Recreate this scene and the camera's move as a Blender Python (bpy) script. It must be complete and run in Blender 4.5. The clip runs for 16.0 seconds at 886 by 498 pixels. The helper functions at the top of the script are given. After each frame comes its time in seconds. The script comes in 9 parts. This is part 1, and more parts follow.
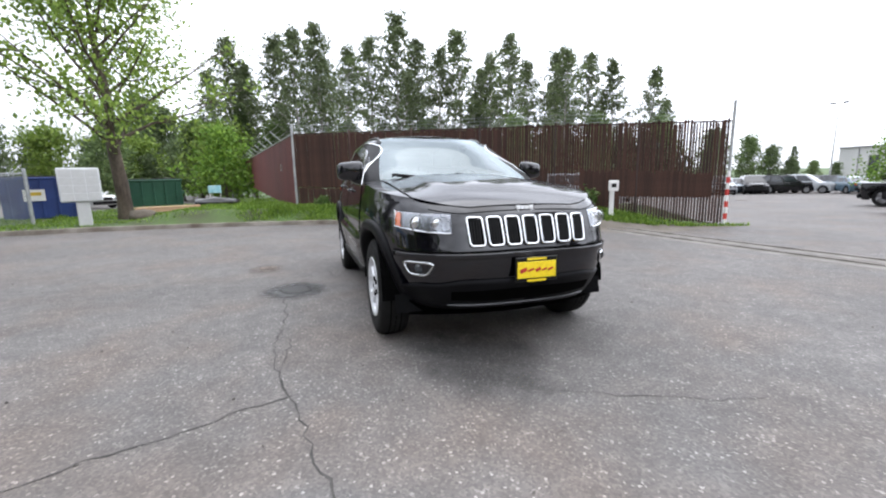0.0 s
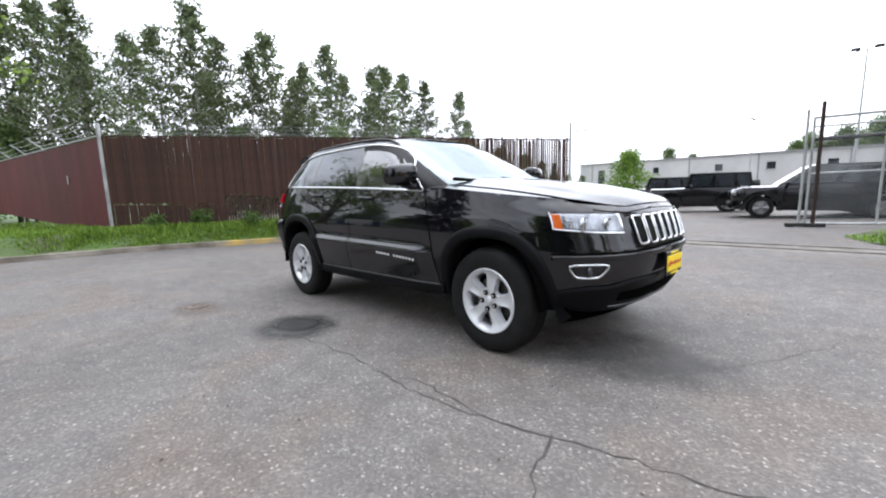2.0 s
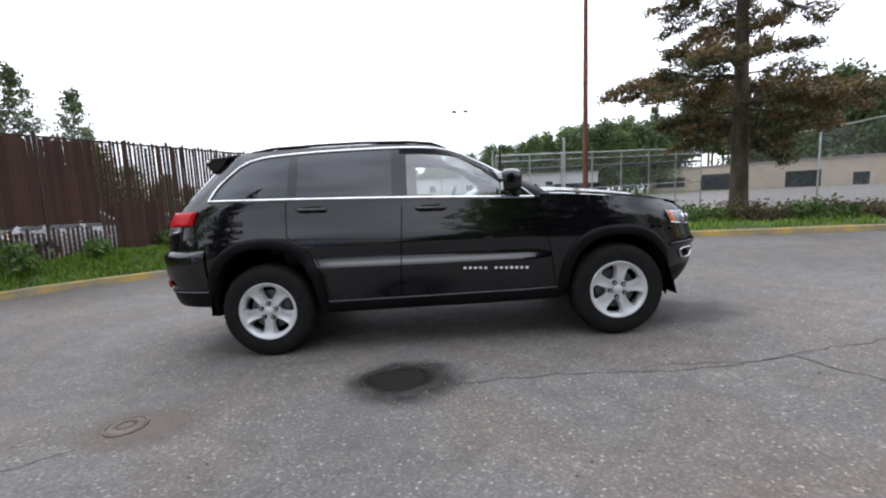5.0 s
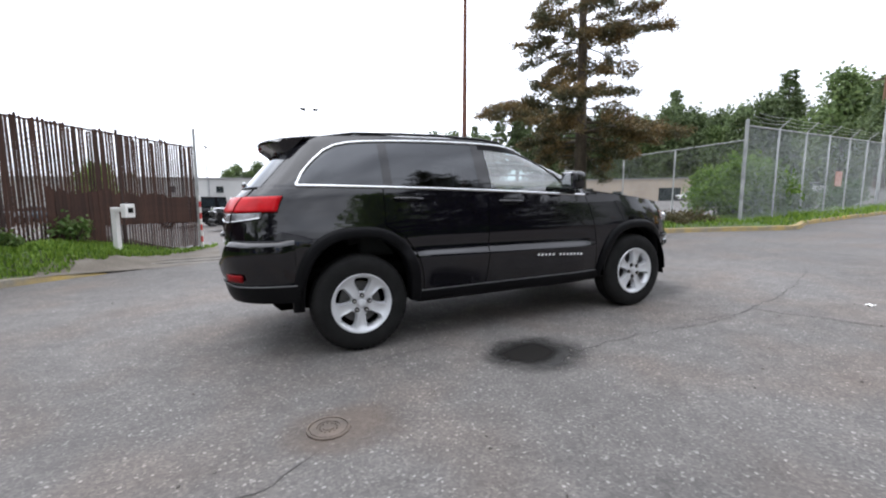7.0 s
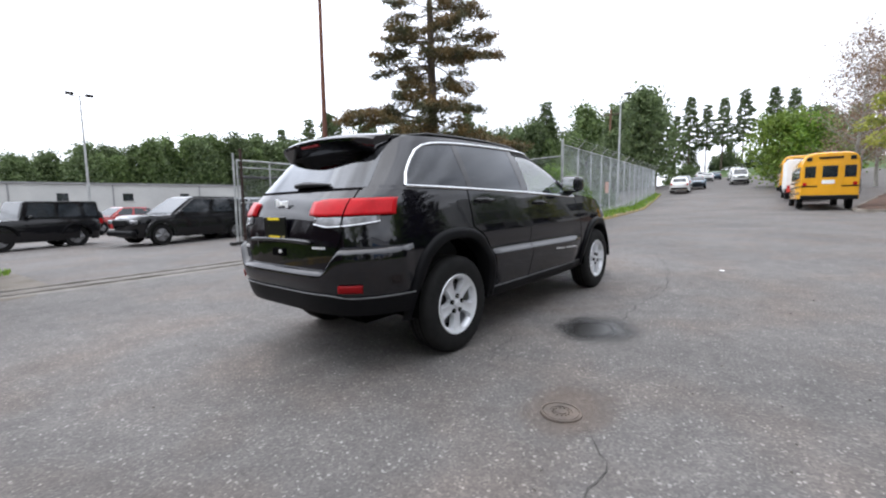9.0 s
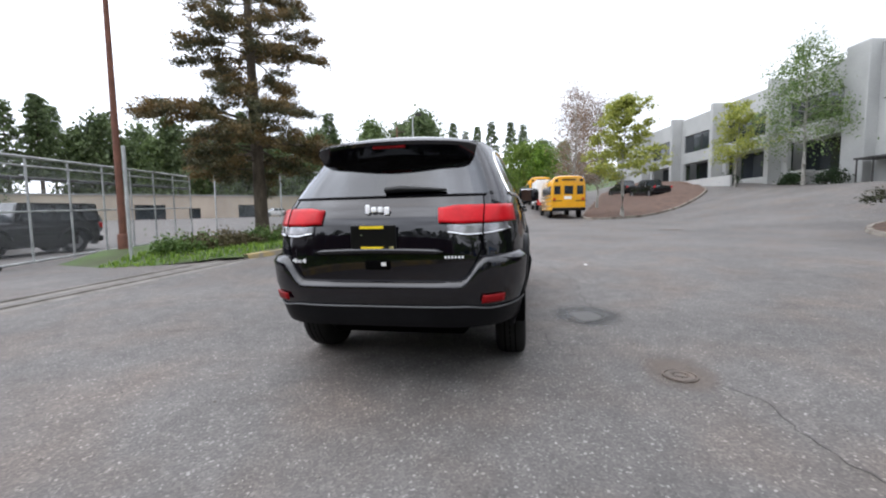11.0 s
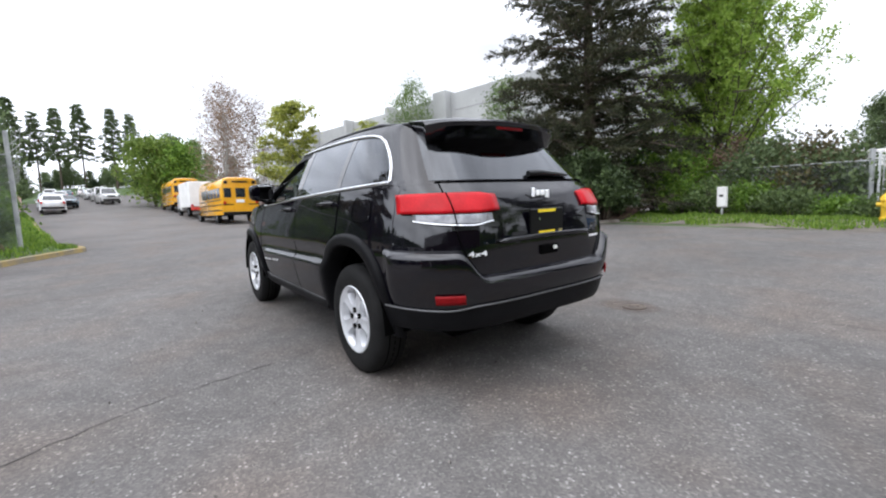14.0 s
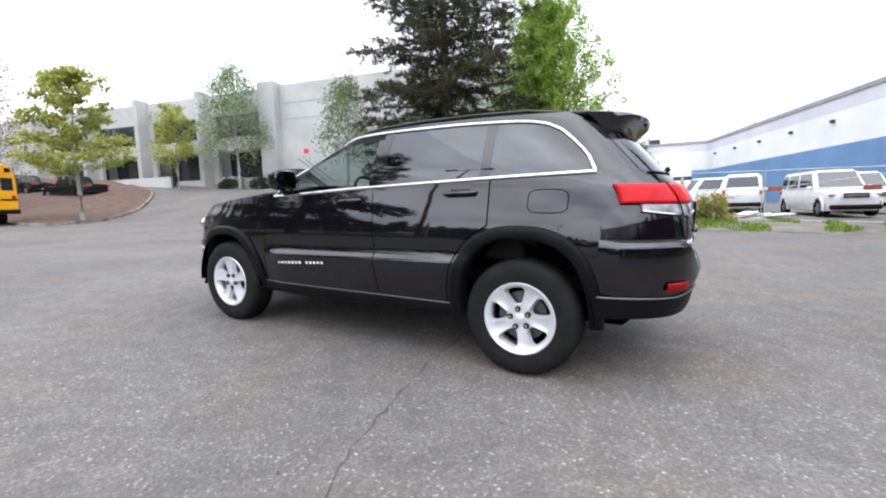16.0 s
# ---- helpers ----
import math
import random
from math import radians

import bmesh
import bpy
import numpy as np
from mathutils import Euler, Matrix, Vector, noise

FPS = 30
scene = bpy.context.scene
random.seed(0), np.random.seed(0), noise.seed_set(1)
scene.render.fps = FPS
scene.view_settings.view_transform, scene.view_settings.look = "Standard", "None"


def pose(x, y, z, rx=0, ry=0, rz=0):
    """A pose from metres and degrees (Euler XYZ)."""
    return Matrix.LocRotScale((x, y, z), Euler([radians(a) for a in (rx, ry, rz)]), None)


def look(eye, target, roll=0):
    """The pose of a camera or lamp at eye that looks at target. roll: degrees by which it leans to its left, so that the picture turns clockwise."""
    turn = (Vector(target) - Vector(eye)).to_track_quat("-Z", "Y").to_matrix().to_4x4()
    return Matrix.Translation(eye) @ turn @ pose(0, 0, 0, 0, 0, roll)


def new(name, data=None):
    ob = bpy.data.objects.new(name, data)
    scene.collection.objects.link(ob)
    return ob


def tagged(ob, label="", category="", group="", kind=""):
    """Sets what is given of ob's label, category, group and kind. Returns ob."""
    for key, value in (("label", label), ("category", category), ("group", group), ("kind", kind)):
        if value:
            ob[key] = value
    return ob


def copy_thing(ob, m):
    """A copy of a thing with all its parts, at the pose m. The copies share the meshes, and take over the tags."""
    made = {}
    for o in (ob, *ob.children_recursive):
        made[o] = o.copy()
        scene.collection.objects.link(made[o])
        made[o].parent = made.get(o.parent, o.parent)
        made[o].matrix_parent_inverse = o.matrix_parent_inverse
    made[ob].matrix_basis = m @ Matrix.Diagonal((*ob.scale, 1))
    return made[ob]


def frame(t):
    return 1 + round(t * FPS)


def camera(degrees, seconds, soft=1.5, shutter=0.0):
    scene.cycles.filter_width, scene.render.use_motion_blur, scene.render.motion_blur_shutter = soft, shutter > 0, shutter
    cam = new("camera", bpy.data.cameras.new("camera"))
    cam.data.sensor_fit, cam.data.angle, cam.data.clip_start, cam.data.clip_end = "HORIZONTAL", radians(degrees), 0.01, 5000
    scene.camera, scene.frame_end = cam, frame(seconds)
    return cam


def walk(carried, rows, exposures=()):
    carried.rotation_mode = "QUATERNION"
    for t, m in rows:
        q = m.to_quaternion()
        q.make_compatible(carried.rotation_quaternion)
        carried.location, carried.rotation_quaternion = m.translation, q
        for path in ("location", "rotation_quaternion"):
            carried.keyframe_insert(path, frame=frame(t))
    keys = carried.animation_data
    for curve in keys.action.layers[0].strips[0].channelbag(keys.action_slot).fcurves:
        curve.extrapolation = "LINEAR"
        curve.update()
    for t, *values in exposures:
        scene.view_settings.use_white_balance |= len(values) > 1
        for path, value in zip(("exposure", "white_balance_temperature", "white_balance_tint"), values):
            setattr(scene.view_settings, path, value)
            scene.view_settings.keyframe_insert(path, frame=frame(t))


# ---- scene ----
cam = camera(92.84, 16.0, soft=2.1)

PATH = [
    (0, (4.775, -1.4, 1.304), (2.901, -0.792, 0.958), -1.16),
    (0.5, (4.516, -1.89, 1.296), (2.733, -1.061, 0.935), -1.09),
    (1, (4.216, -2.364, 1.287), (2.558, -1.308, 0.917), -0.62),
    (1.5, (3.811, -2.803, 1.265), (2.257, -1.596, 0.909), -1.61),
    (2, (3.358, -3.189, 1.272), (1.936, -1.817, 0.967), -1.71),
    (2.5, (2.868, -3.547, 1.257), (1.649, -1.992, 0.949), -2.33),
    (3, (2.35, -3.831, 1.262), (1.382, -2.103, 0.987), -1.86),
    (3.5, (1.82, -4.056, 1.25), (1.12, -2.203, 0.973), -1.36),
    (4, (1.258, -4.208, 1.261), (0.74, -2.292, 1.017), -0.31),
    (4.2, (0.982, -4.285, 1.262), (0.581, -2.341, 1.016), -1.05),
    (6.3, (-1.428, -4.352, 1.203), (-0.903, -2.438, 0.959), -0.07),
    (6.5, (-1.651, -4.31, 1.195), (-1.045, -2.423, 0.926), 0.30),
    (7, (-2.189, -4.144, 1.19), (-1.39, -2.326, 0.95), -0.00),
    (7.5, (-2.721, -3.949, 1.164), (-1.736, -2.225, 0.925), -0.89),
    (8, (-3.198, -3.653, 1.152), (-2.06, -2.023, 0.936), -1.82),
    (8.5, (-3.64, -3.344, 1.15), (-2.27, -1.9, 0.959), -0.75),
    (8.7, (-3.797, -3.201, 1.152), (-2.369, -1.815, 0.953), -0.67),
    (10.8, (-4.998, -1.138, 1.151), (-3.067, -0.649, 0.968), -0.51),
    (11, (-5.023, -0.932, 1.145), (-3.068, -0.544, 0.973), -0.66),
    (11.5, (-5.046, -0.389, 1.123), (-3.055, -0.265, 0.974), 0.31),
    (12, (-5.027, 0.177, 1.106), (-3.039, 0.044, 0.933), -0.28),
    (12.5, (-4.937, 0.702, 1.094), (-2.988, 0.301, 0.898), -0.09),
    (13, (-4.778, 1.205, 1.089), (-2.909, 0.518, 0.901), 0.52),
    (13.5, (-4.503, 1.687, 1.096), (-2.731, 0.777, 0.928), -1.39),
    (14, (-4.196, 2.134, 1.098), (-2.593, 0.954, 0.903), -2.42),
    (14.5, (-3.816, 2.547, 1.092), (-2.37, 1.183, 0.869), -2.40),
    (15, (-3.387, 2.947, 1.097), (-2.103, 1.426, 0.9), -1.97),
    (15.5, (-2.885, 3.275, 1.101), (-1.756, 1.643, 0.851), -2.47),
    (16, (-2.319, 3.494, 1.095), (-1.368, 1.747, 0.883), -1.58),
]
# the picture brightens and darkens a little on the way
EXPOSURE = [(0, 0.95), (1.5, 1.0), (3, 0.85), (3.5, 0.6), (4.2, 0.5), (7, 0.74), (11, 0.65), (13.5, 0.65), (16, 1.05)]
walk(cam, [(t, look(eye, target, roll)) for t, eye, target, roll in PATH], EXPOSURE)

# world: bright overcast sky, soft sun behind cloud
world = bpy.data.worlds.new("world")
scene.world = world
world.use_nodes = True
wn, wl = world.node_tree.nodes, world.node_tree.links
wn.clear()
w_out = wn.new("ShaderNodeOutputWorld")
w_bg = wn.new("ShaderNodeBackground")
w_bg.inputs["Strength"].default_value = 0.12
w_sky = wn.new("ShaderNodeTexSky")
w_sky.sky_type, w_sky.sun_disc = "NISHITA", False
w_sky.sun_elevation, w_sky.sun_rotation = radians(72), radians(342)
w_sky.air_density, w_sky.dust_density = 1.0, 2.0
w_tc = wn.new("ShaderNodeTexCoord")
w_map = wn.new("ShaderNodeMapping")
w_map.inputs["Scale"].default_value = (1.6, 1.6, 5.0)
w_noise = wn.new("ShaderNodeTexNoise")
w_noise.inputs["Scale"].default_value, w_noise.inputs["Detail"].default_value = 1.5, 5.0
w_ramp = wn.new("ShaderNodeValToRGB")
w_ramp.color_ramp.elements[0].position, w_ramp.color_ramp.elements[0].color = 0.33, (0.8, 0.8, 0.8, 1)
w_ramp.color_ramp.elements[1].position, w_ramp.color_ramp.elements[1].color = 0.56, (1, 1, 1, 1)
w_mix = wn.new("ShaderNodeMix")
w_mix.data_type = "RGBA"
# cloud: brighter overhead than along the horizon
w_sep = wn.new("ShaderNodeSeparateXYZ")
w_up = wn.new("ShaderNodeMapRange")
w_up.inputs["To Min"].default_value, w_up.inputs["To Max"].default_value = 0.95, 1.75
w_scale = wn.new("ShaderNodeVectorMath")
w_scale.operation = "SCALE"
w_scale.inputs[0].default_value = (8.7, 9.1, 10.15)
wl.new(w_tc.outputs["Generated"], w_sep.inputs["Vector"])
wl.new(w_sep.outputs["Z"], w_up.inputs["Value"])
w_big = wn.new("ShaderNodeTexNoise")
w_big.inputs["Scale"].default_value, w_big.inputs["Detail"].default_value = 1.1, 4.0
w_dim = wn.new("ShaderNodeMapRange")
w_dim.inputs["From Min"].default_value, w_dim.inputs["From Max"].default_value = 0.36, 0.6
w_dim.inputs["To Min"].default_value, w_dim.inputs["To Max"].default_value = 0.55, 1.05
w_mul = wn.new("ShaderNodeMath")
w_mul.operation = "MULTIPLY"
# thinner cloud to the north, heavier to the south
w_north = wn.new("ShaderNodeMapRange")
w_north.interpolation_type = "SMOOTHSTEP"
w_north.inputs["From Min"].default_value, w_north.inputs["From Max"].default_value = -0.9, 0.8
w_north.inputs["To Min"].default_value, w_north.inputs["To Max"].default_value = 0.8, 1.4
w_side = wn.new("ShaderNodeMath")
w_side.operation = "MULTIPLY"
wl.new(w_sep.outputs["Y"], w_north.inputs["Value"])
wl.new(w_mul.outputs["Value"], w_side.inputs[0])
wl.new(w_north.outputs["Result"], w_side.inputs[1])
wl.new(w_map.outputs["Vector"], w_big.inputs["Vector"])
wl.new(w_big.outputs["Fac"], w_dim.inputs["Value"])
wl.new(w_dim.outputs["Result"], w_mul.inputs[0])
wl.new(w_up.outputs["Result"], w_mul.inputs[1])
wl.new(w_side.outputs["Value"], w_scale.inputs["Scale"])
wl.new(w_scale.outputs["Vector"], w_mix.inputs["B"])
wl.new(w_tc.outputs["Generated"], w_map.inputs["Vector"])
wl.new(w_map.outputs["Vector"], w_noise.inputs["Vector"])
wl.new(w_noise.outputs["Fac"], w_ramp.inputs["Fac"])
wl.new(w_ramp.outputs["Color"], w_mix.inputs["Factor"])
wl.new(w_sky.outputs["Color"], w_mix.inputs["A"])
wl.new(w_mix.outputs["Result"], w_bg.inputs["Color"])
wl.new(w_bg.outputs["Background"], w_out.inputs["Surface"])

sun = new("sun", bpy.data.lights.new("sun", "SUN"))
sun.data.energy, sun.data.angle, sun.data.color = 0.5, radians(70), (1.0, 0.97, 0.93)
sun.matrix_world = look((-3, 9, 31), (0, 0, 0))

# helpers for things


def part(name, bm, material, parent=None, label="", smooth=None):
    """Links a bmesh as one mesh object under a thing or a part."""
    me = bpy.data.meshes.new(name)
    bmesh.ops.recalc_face_normals(bm, faces=bm.faces)
    bm.to_mesh(me)
    bm.free()
    for m in material if isinstance(material, (list, tuple)) else [material]:
        me.materials.append(m)
    if smooth is not None:
        me.shade_smooth()
        if smooth < 180:
            me.set_sharp_from_angle(angle=radians(smooth))
    ob = new(name, me)
    if parent is not None:
        ob.parent = parent
    if label:
        ob["label"] = label
    return ob


def mesh_part(name, verts, faces, material, parent=None, label="", smooth=False):
    """The same from vertices and faces, with no bmesh."""
    me = bpy.data.meshes.new(name)
    me.from_pydata(verts, [], faces)
    for m in material if isinstance(material, (list, tuple)) else [material]:
        me.materials.append(m)
    if smooth:
        me.shade_smooth()
    ob = new(name, me)
    if parent is not None:
        ob.parent = parent
    if label:
        ob["label"] = label
    return ob


def thing(name, m=None, label="", category="", group="", kind=""):
    ob = new(name)
    ob.empty_display_size = 0.2
    if m is not None:
        ob.matrix_world = m
    return tagged(ob, label, category, group, kind)


def B(*args, bevel=0.0, seg=1):
    """A bmesh box: centre x, y, z and size x, y, z, with bevelled edges."""
    bm = bmesh.new()
    add_box(bm, *args)
    if bevel:
        bmesh.ops.bevel(bm, geom=list(bm.edges), offset=bevel, segments=seg, affect="EDGES", profile=0.6)
    return bm


def add_box(bm, x, y, z, sx, sy, sz, turn=0.0, m=None):
    r = bmesh.ops.create_cube(bm, size=1.0)
    t = Matrix.Translation((x, y, z)) @ Matrix.Rotation(radians(turn), 4, "Z") @ Matrix.Diagonal((sx, sy, sz, 1))
    bmesh.ops.transform(bm, matrix=(m @ t) if m is not None else t, verts=r["verts"])
    return r["verts"]


def add_tube(bm, points, radii, n=8, caps=True):
    """A tapered tube along points."""
    points = [Vector(p) for p in points]
    if not isinstance(radii, (list, tuple)):
        radii = [radii] * len(points)
    rings = []
    for i, p in enumerate(points):
        a, b = points[max(i - 1, 0)], points[min(i + 1, len(points) - 1)]
        d = (b - a).normalized()
        side = d.cross(Vector((0, 0, 1)))
        if side.length < 1e-3:
            side = Vector((1, 0, 0))
        side.normalize()
        up = side.cross(d)
        rings.append([bm.verts.new(p + radii[i] * (math.cos(k * math.tau / n) * side + math.sin(k * math.tau / n) * up)) for k in range(n)])
    for r0, r1 in zip(rings, rings[1:]):
        for k in range(n):
            bm.faces.new((r0[k], r0[(k + 1) % n], r1[(k + 1) % n], r1[k]))
    if caps and n > 2:
        bm.faces.new(rings[0][::-1])
        bm.faces.new(rings[-1])


def T(points, radii, n=8):
    bm = bmesh.new()
    add_tube(bm, points, radii, n)
    return bm


def add_prism(bm, outline, depth, m):
    """An outline of (u, v) pushed by depth along its normal, laid by the matrix m."""
    low = [bm.verts.new(m @ Vector((u, v, 0))) for u, v in outline]
    high = [bm.verts.new(m @ Vector((u, v, depth))) for u, v in outline]
    bm.faces.new(low[::-1])
    bm.faces.new(high)
    for i in range(len(low)):
        j = (i + 1) % len(low)
        bm.faces.new((low[i], low[j], high[j], high[i]))


def add_grid(bm, rows, flip=False):
    """Faces over rows of points; returns the vertices."""
    vs = [[bm.verts.new(p) for p in row] for row in rows]
    for a, b in zip(vs, vs[1:]):
        for i in range(len(a) - 1):
            f = (a[i], a[i + 1], b[i + 1], b[i])
            bm.faces.new(f[::-1] if flip else f)
    return vs


def curve_at(x, keys):
    """A smooth curve through keys (x, value)."""
    if x <= keys[0][0]:
        return keys[0][1]
    if x >= keys[-1][0]:
        return keys[-1][1]
    for i in range(len(keys) - 1):
        x0, y0 = keys[i]
        x1, y1 = keys[i + 1]
        if x <= x1:
            m = (y1 - y0) / (x1 - x0)
            ma = m if i == 0 else (y1 - keys[i - 1][1]) / (x1 - keys[i - 1][0])
            mb = m if i + 2 >= len(keys) else (keys[i + 2][1] - y0) / (keys[i + 2][0] - x0)
            if i and (y0 - keys[i - 1][1]) * m <= 0:
                ma = 0.0
            if i + 2 < len(keys) and (keys[i + 2][1] - y1) * m <= 0:
                mb = 0.0
            h = x1 - x0
            s = (x - x0) / h
            return (2 * s**3 - 3 * s**2 + 1) * y0 + (s**3 - 2 * s**2 + s) * h * ma + (3 * s**2 - 2 * s**3) * y1 + (s**3 - s**2) * h * mb
    return keys[-1][1]


def step01(v, a, b):
    s = min(max((v - a) / (b - a), 0.0), 1.0)
    return s * s * (3 - 2 * s)


def ground_z(x, y):
    """The lie of the land: a gentle slope, a drive that climbs to the offices, a road that climbs away."""
    xc, yc = min(max(x, -45), 60), min(max(y, -70), 70)
    z = 0.0215 * xc - 0.0121 * yc
    z += 1.9 * step01(-y, 8, 21) * step01(x, 8, 22)
    climb = 0.045 * min(max(x - 30, 0), 110) + 0.014 * min(max(x - 33, 0), 30) + 0.03 * min(max(x - 63, 0), 45)
    climb += 1.8 * step01(x, 108, 120)
    return z + climb * (1 - step01(y, 14, 34))

# materials


def mat(name, col, rough=0.6, metal=0.0, var=0.2, scale=3.0, fine=40.0, fvar=0.12, bump=0.0, col2=None, spec=0.5, coat=0.0, rnd=0.0, stretch=(1, 1, 1), rvar=0.0, coat_ior=1.5):
    """A surface with patches and grain at two scales."""
    m = bpy.data.materials.new(name)
    m.use_nodes = True
    n, l = m.node_tree.nodes, m.node_tree.links
    bsdf = n["Principled BSDF"]
    tc = n.new("ShaderNodeTexCoord")
    mp = n.new("ShaderNodeMapping")
    mp.inputs["Scale"].default_value = stretch
    l.new(tc.outputs["Object"], mp.inputs["Vector"])
    big = n.new("ShaderNodeTexNoise")
    big.inputs["Scale"].default_value, big.inputs["Detail"].default_value = scale, 4
    small = n.new("ShaderNodeTexNoise")
    small.inputs["Scale"].default_value, small.inputs["Detail"].default_value = fine, 3
    l.new(mp.outputs["Vector"], big.inputs["Vector"])
    l.new(mp.outputs["Vector"], small.inputs["Vector"])
    ramp = n.new("ShaderNodeValToRGB")
    c2 = col2 or tuple(min(c * (1 + var), 1) for c in col)
    c1 = col if col2 else tuple(c * (1 - var) for c in col)
    ramp.color_ramp.elements[0].position, ramp.color_ramp.elements[0].color = 0.32, (*c1, 1)
    ramp.color_ramp.elements[1].position, ramp.color_ramp.elements[1].color = 0.68, (*c2, 1)
    l.new(big.outputs["Fac"], ramp.inputs["Fac"])
    hsv = n.new("ShaderNodeHueSaturation")
    mr = n.new("ShaderNodeMapRange")
    mr.inputs["From Min"].default_value, mr.inputs["From Max"].default_value = 0.25, 0.75
    mr.inputs["To Min"].default_value, mr.inputs["To Max"].default_value = 1 - fvar, 1 + fvar
    l.new(small.outputs["Fac"], mr.inputs["Value"])
    value = mr.outputs["Result"]
    if rnd:
        oi = n.new("ShaderNodeObjectInfo")
        mo = n.new("ShaderNodeMapRange")
        mo.inputs["To Min"].default_value, mo.inputs["To Max"].default_value = 1 - rnd, 1 + rnd
        l.new(oi.outputs["Random"], mo.inputs["Value"])
        mul = n.new("ShaderNodeMath")
        mul.operation = "MULTIPLY"
        l.new(value, mul.inputs[0])
        l.new(mo.outputs["Result"], mul.inputs[1])
        value = mul.outputs["Value"]
    l.new(value, hsv.inputs["Value"])
    l.new(ramp.outputs["Color"], hsv.inputs["Color"])
    l.new(hsv.outputs["Color"], bsdf.inputs["Base Color"])
    bsdf.inputs["Roughness"].default_value, bsdf.inputs["Metallic"].default_value = rough, metal
    bsdf.inputs["Specular IOR Level"].default_value = spec
    bsdf.inputs["Coat Weight"].default_value = coat
    bsdf.inputs["Coat Roughness"].default_value = 0.03
    bsdf.inputs["Coat IOR"].default_value = coat_ior
    if rvar:
        rr = n.new("ShaderNodeMapRange")
        rr.inputs["To Min"].default_value, rr.inputs["To Max"].default_value = max(rough - rvar, 0.02), min(rough + rvar, 1)
        l.new(big.outputs["Fac"], rr.inputs["Value"])
        l.new(rr.outputs["Result"], bsdf.inputs["Roughness"])
    if bump:
        bp = n.new("ShaderNodeBump")
        bp.inputs["Strength"].default_value, bp.inputs["Distance"].default_value = min(bump, 1.0), 0.01
        l.new(small.outputs["Fac"], bp.inputs["Height"])
        l.new(bp.outputs["Normal"], bsdf.inputs["Normal"])
    return m


def leaf_mat(name, col, col2, rough=0.55, trans=0.35, patch=None, size=1.0):
    """Leaves: colour varies from leaf to leaf, and some light passes through."""
    m = bpy.data.materials.new(name)
    m.use_nodes = True
    n, l = m.node_tree.nodes, m.node_tree.links
    bsdf = n["Principled BSDF"]
    geo = n.new("ShaderNodeNewGeometry")
    oi = n.new("ShaderNodeObjectInfo")
    ramp = n.new("ShaderNodeValToRGB")
    ramp.color_ramp.elements[0].color, ramp.color_ramp.elements[1].color = (*col, 1), (*col2, 1)
    l.new(geo.outputs["Random Per Island"], ramp.inputs["Fac"])
    colour = ramp.outputs["Color"]
    if patch:
        # whole boughs of another colour
        tc = n.new("ShaderNodeTexCoord")
        ns = n.new("ShaderNodeTexNoise")
        ns.inputs["Scale"].default_value, ns.inputs["Detail"].default_value = size, 2
        l.new(tc.outputs["Object"], ns.inputs["Vector"])
        mr = n.new("ShaderNodeMapRange")
        mr.inputs["From Min"].default_value, mr.inputs["From Max"].default_value = 0.4, 0.62
        l.new(ns.outputs["Fac"], mr.inputs["Value"])
        mx = n.new("ShaderNodeMix")
        mx.data_type = "RGBA"
        l.new(mr.outputs["Result"], mx.inputs["Factor"])
        l.new(colour, mx.inputs["A"])
        pr = n.new("ShaderNodeValToRGB")
        pr.color_ramp.elements[0].color, pr.color_ramp.elements[1].color = (*patch[0], 1), (*patch[1], 1)
        l.new(geo.outputs["Random Per Island"], pr.inputs["Fac"])
        l.new(pr.outputs["Color"], mx.inputs["B"])
        colour = mx.outputs["Result"]
    hsv = n.new("ShaderNodeHueSaturation")
    mo = n.new("ShaderNodeMapRange")
    mo.inputs["To Min"].default_value, mo.inputs["To Max"].default_value = 0.8, 1.2
    l.new(oi.outputs["Random"], mo.inputs["Value"])
    l.new(mo.outputs["Result"], hsv.inputs["Value"])
    l.new(colour, hsv.inputs["Color"])
    l.new(hsv.outputs["Color"], bsdf.inputs["Base Color"])
    bsdf.inputs["Roughness"].default_value = rough
    bsdf.inputs["Specular IOR Level"].default_value = 0.3
    tr = n.new("ShaderNodeBsdfTranslucent")
    l.new(hsv.outputs["Color"], tr.inputs["Color"])
    mix = n.new("ShaderNodeMixShader")
    mix.inputs["Fac"].default_value = trans
    l.new(bsdf.outputs["BSDF"], mix.inputs[1])
    l.new(tr.outputs["BSDF"], mix.inputs[2])
    l.new(mix.outputs["Shader"], n["Material Output"].inputs["Surface"])
    return m


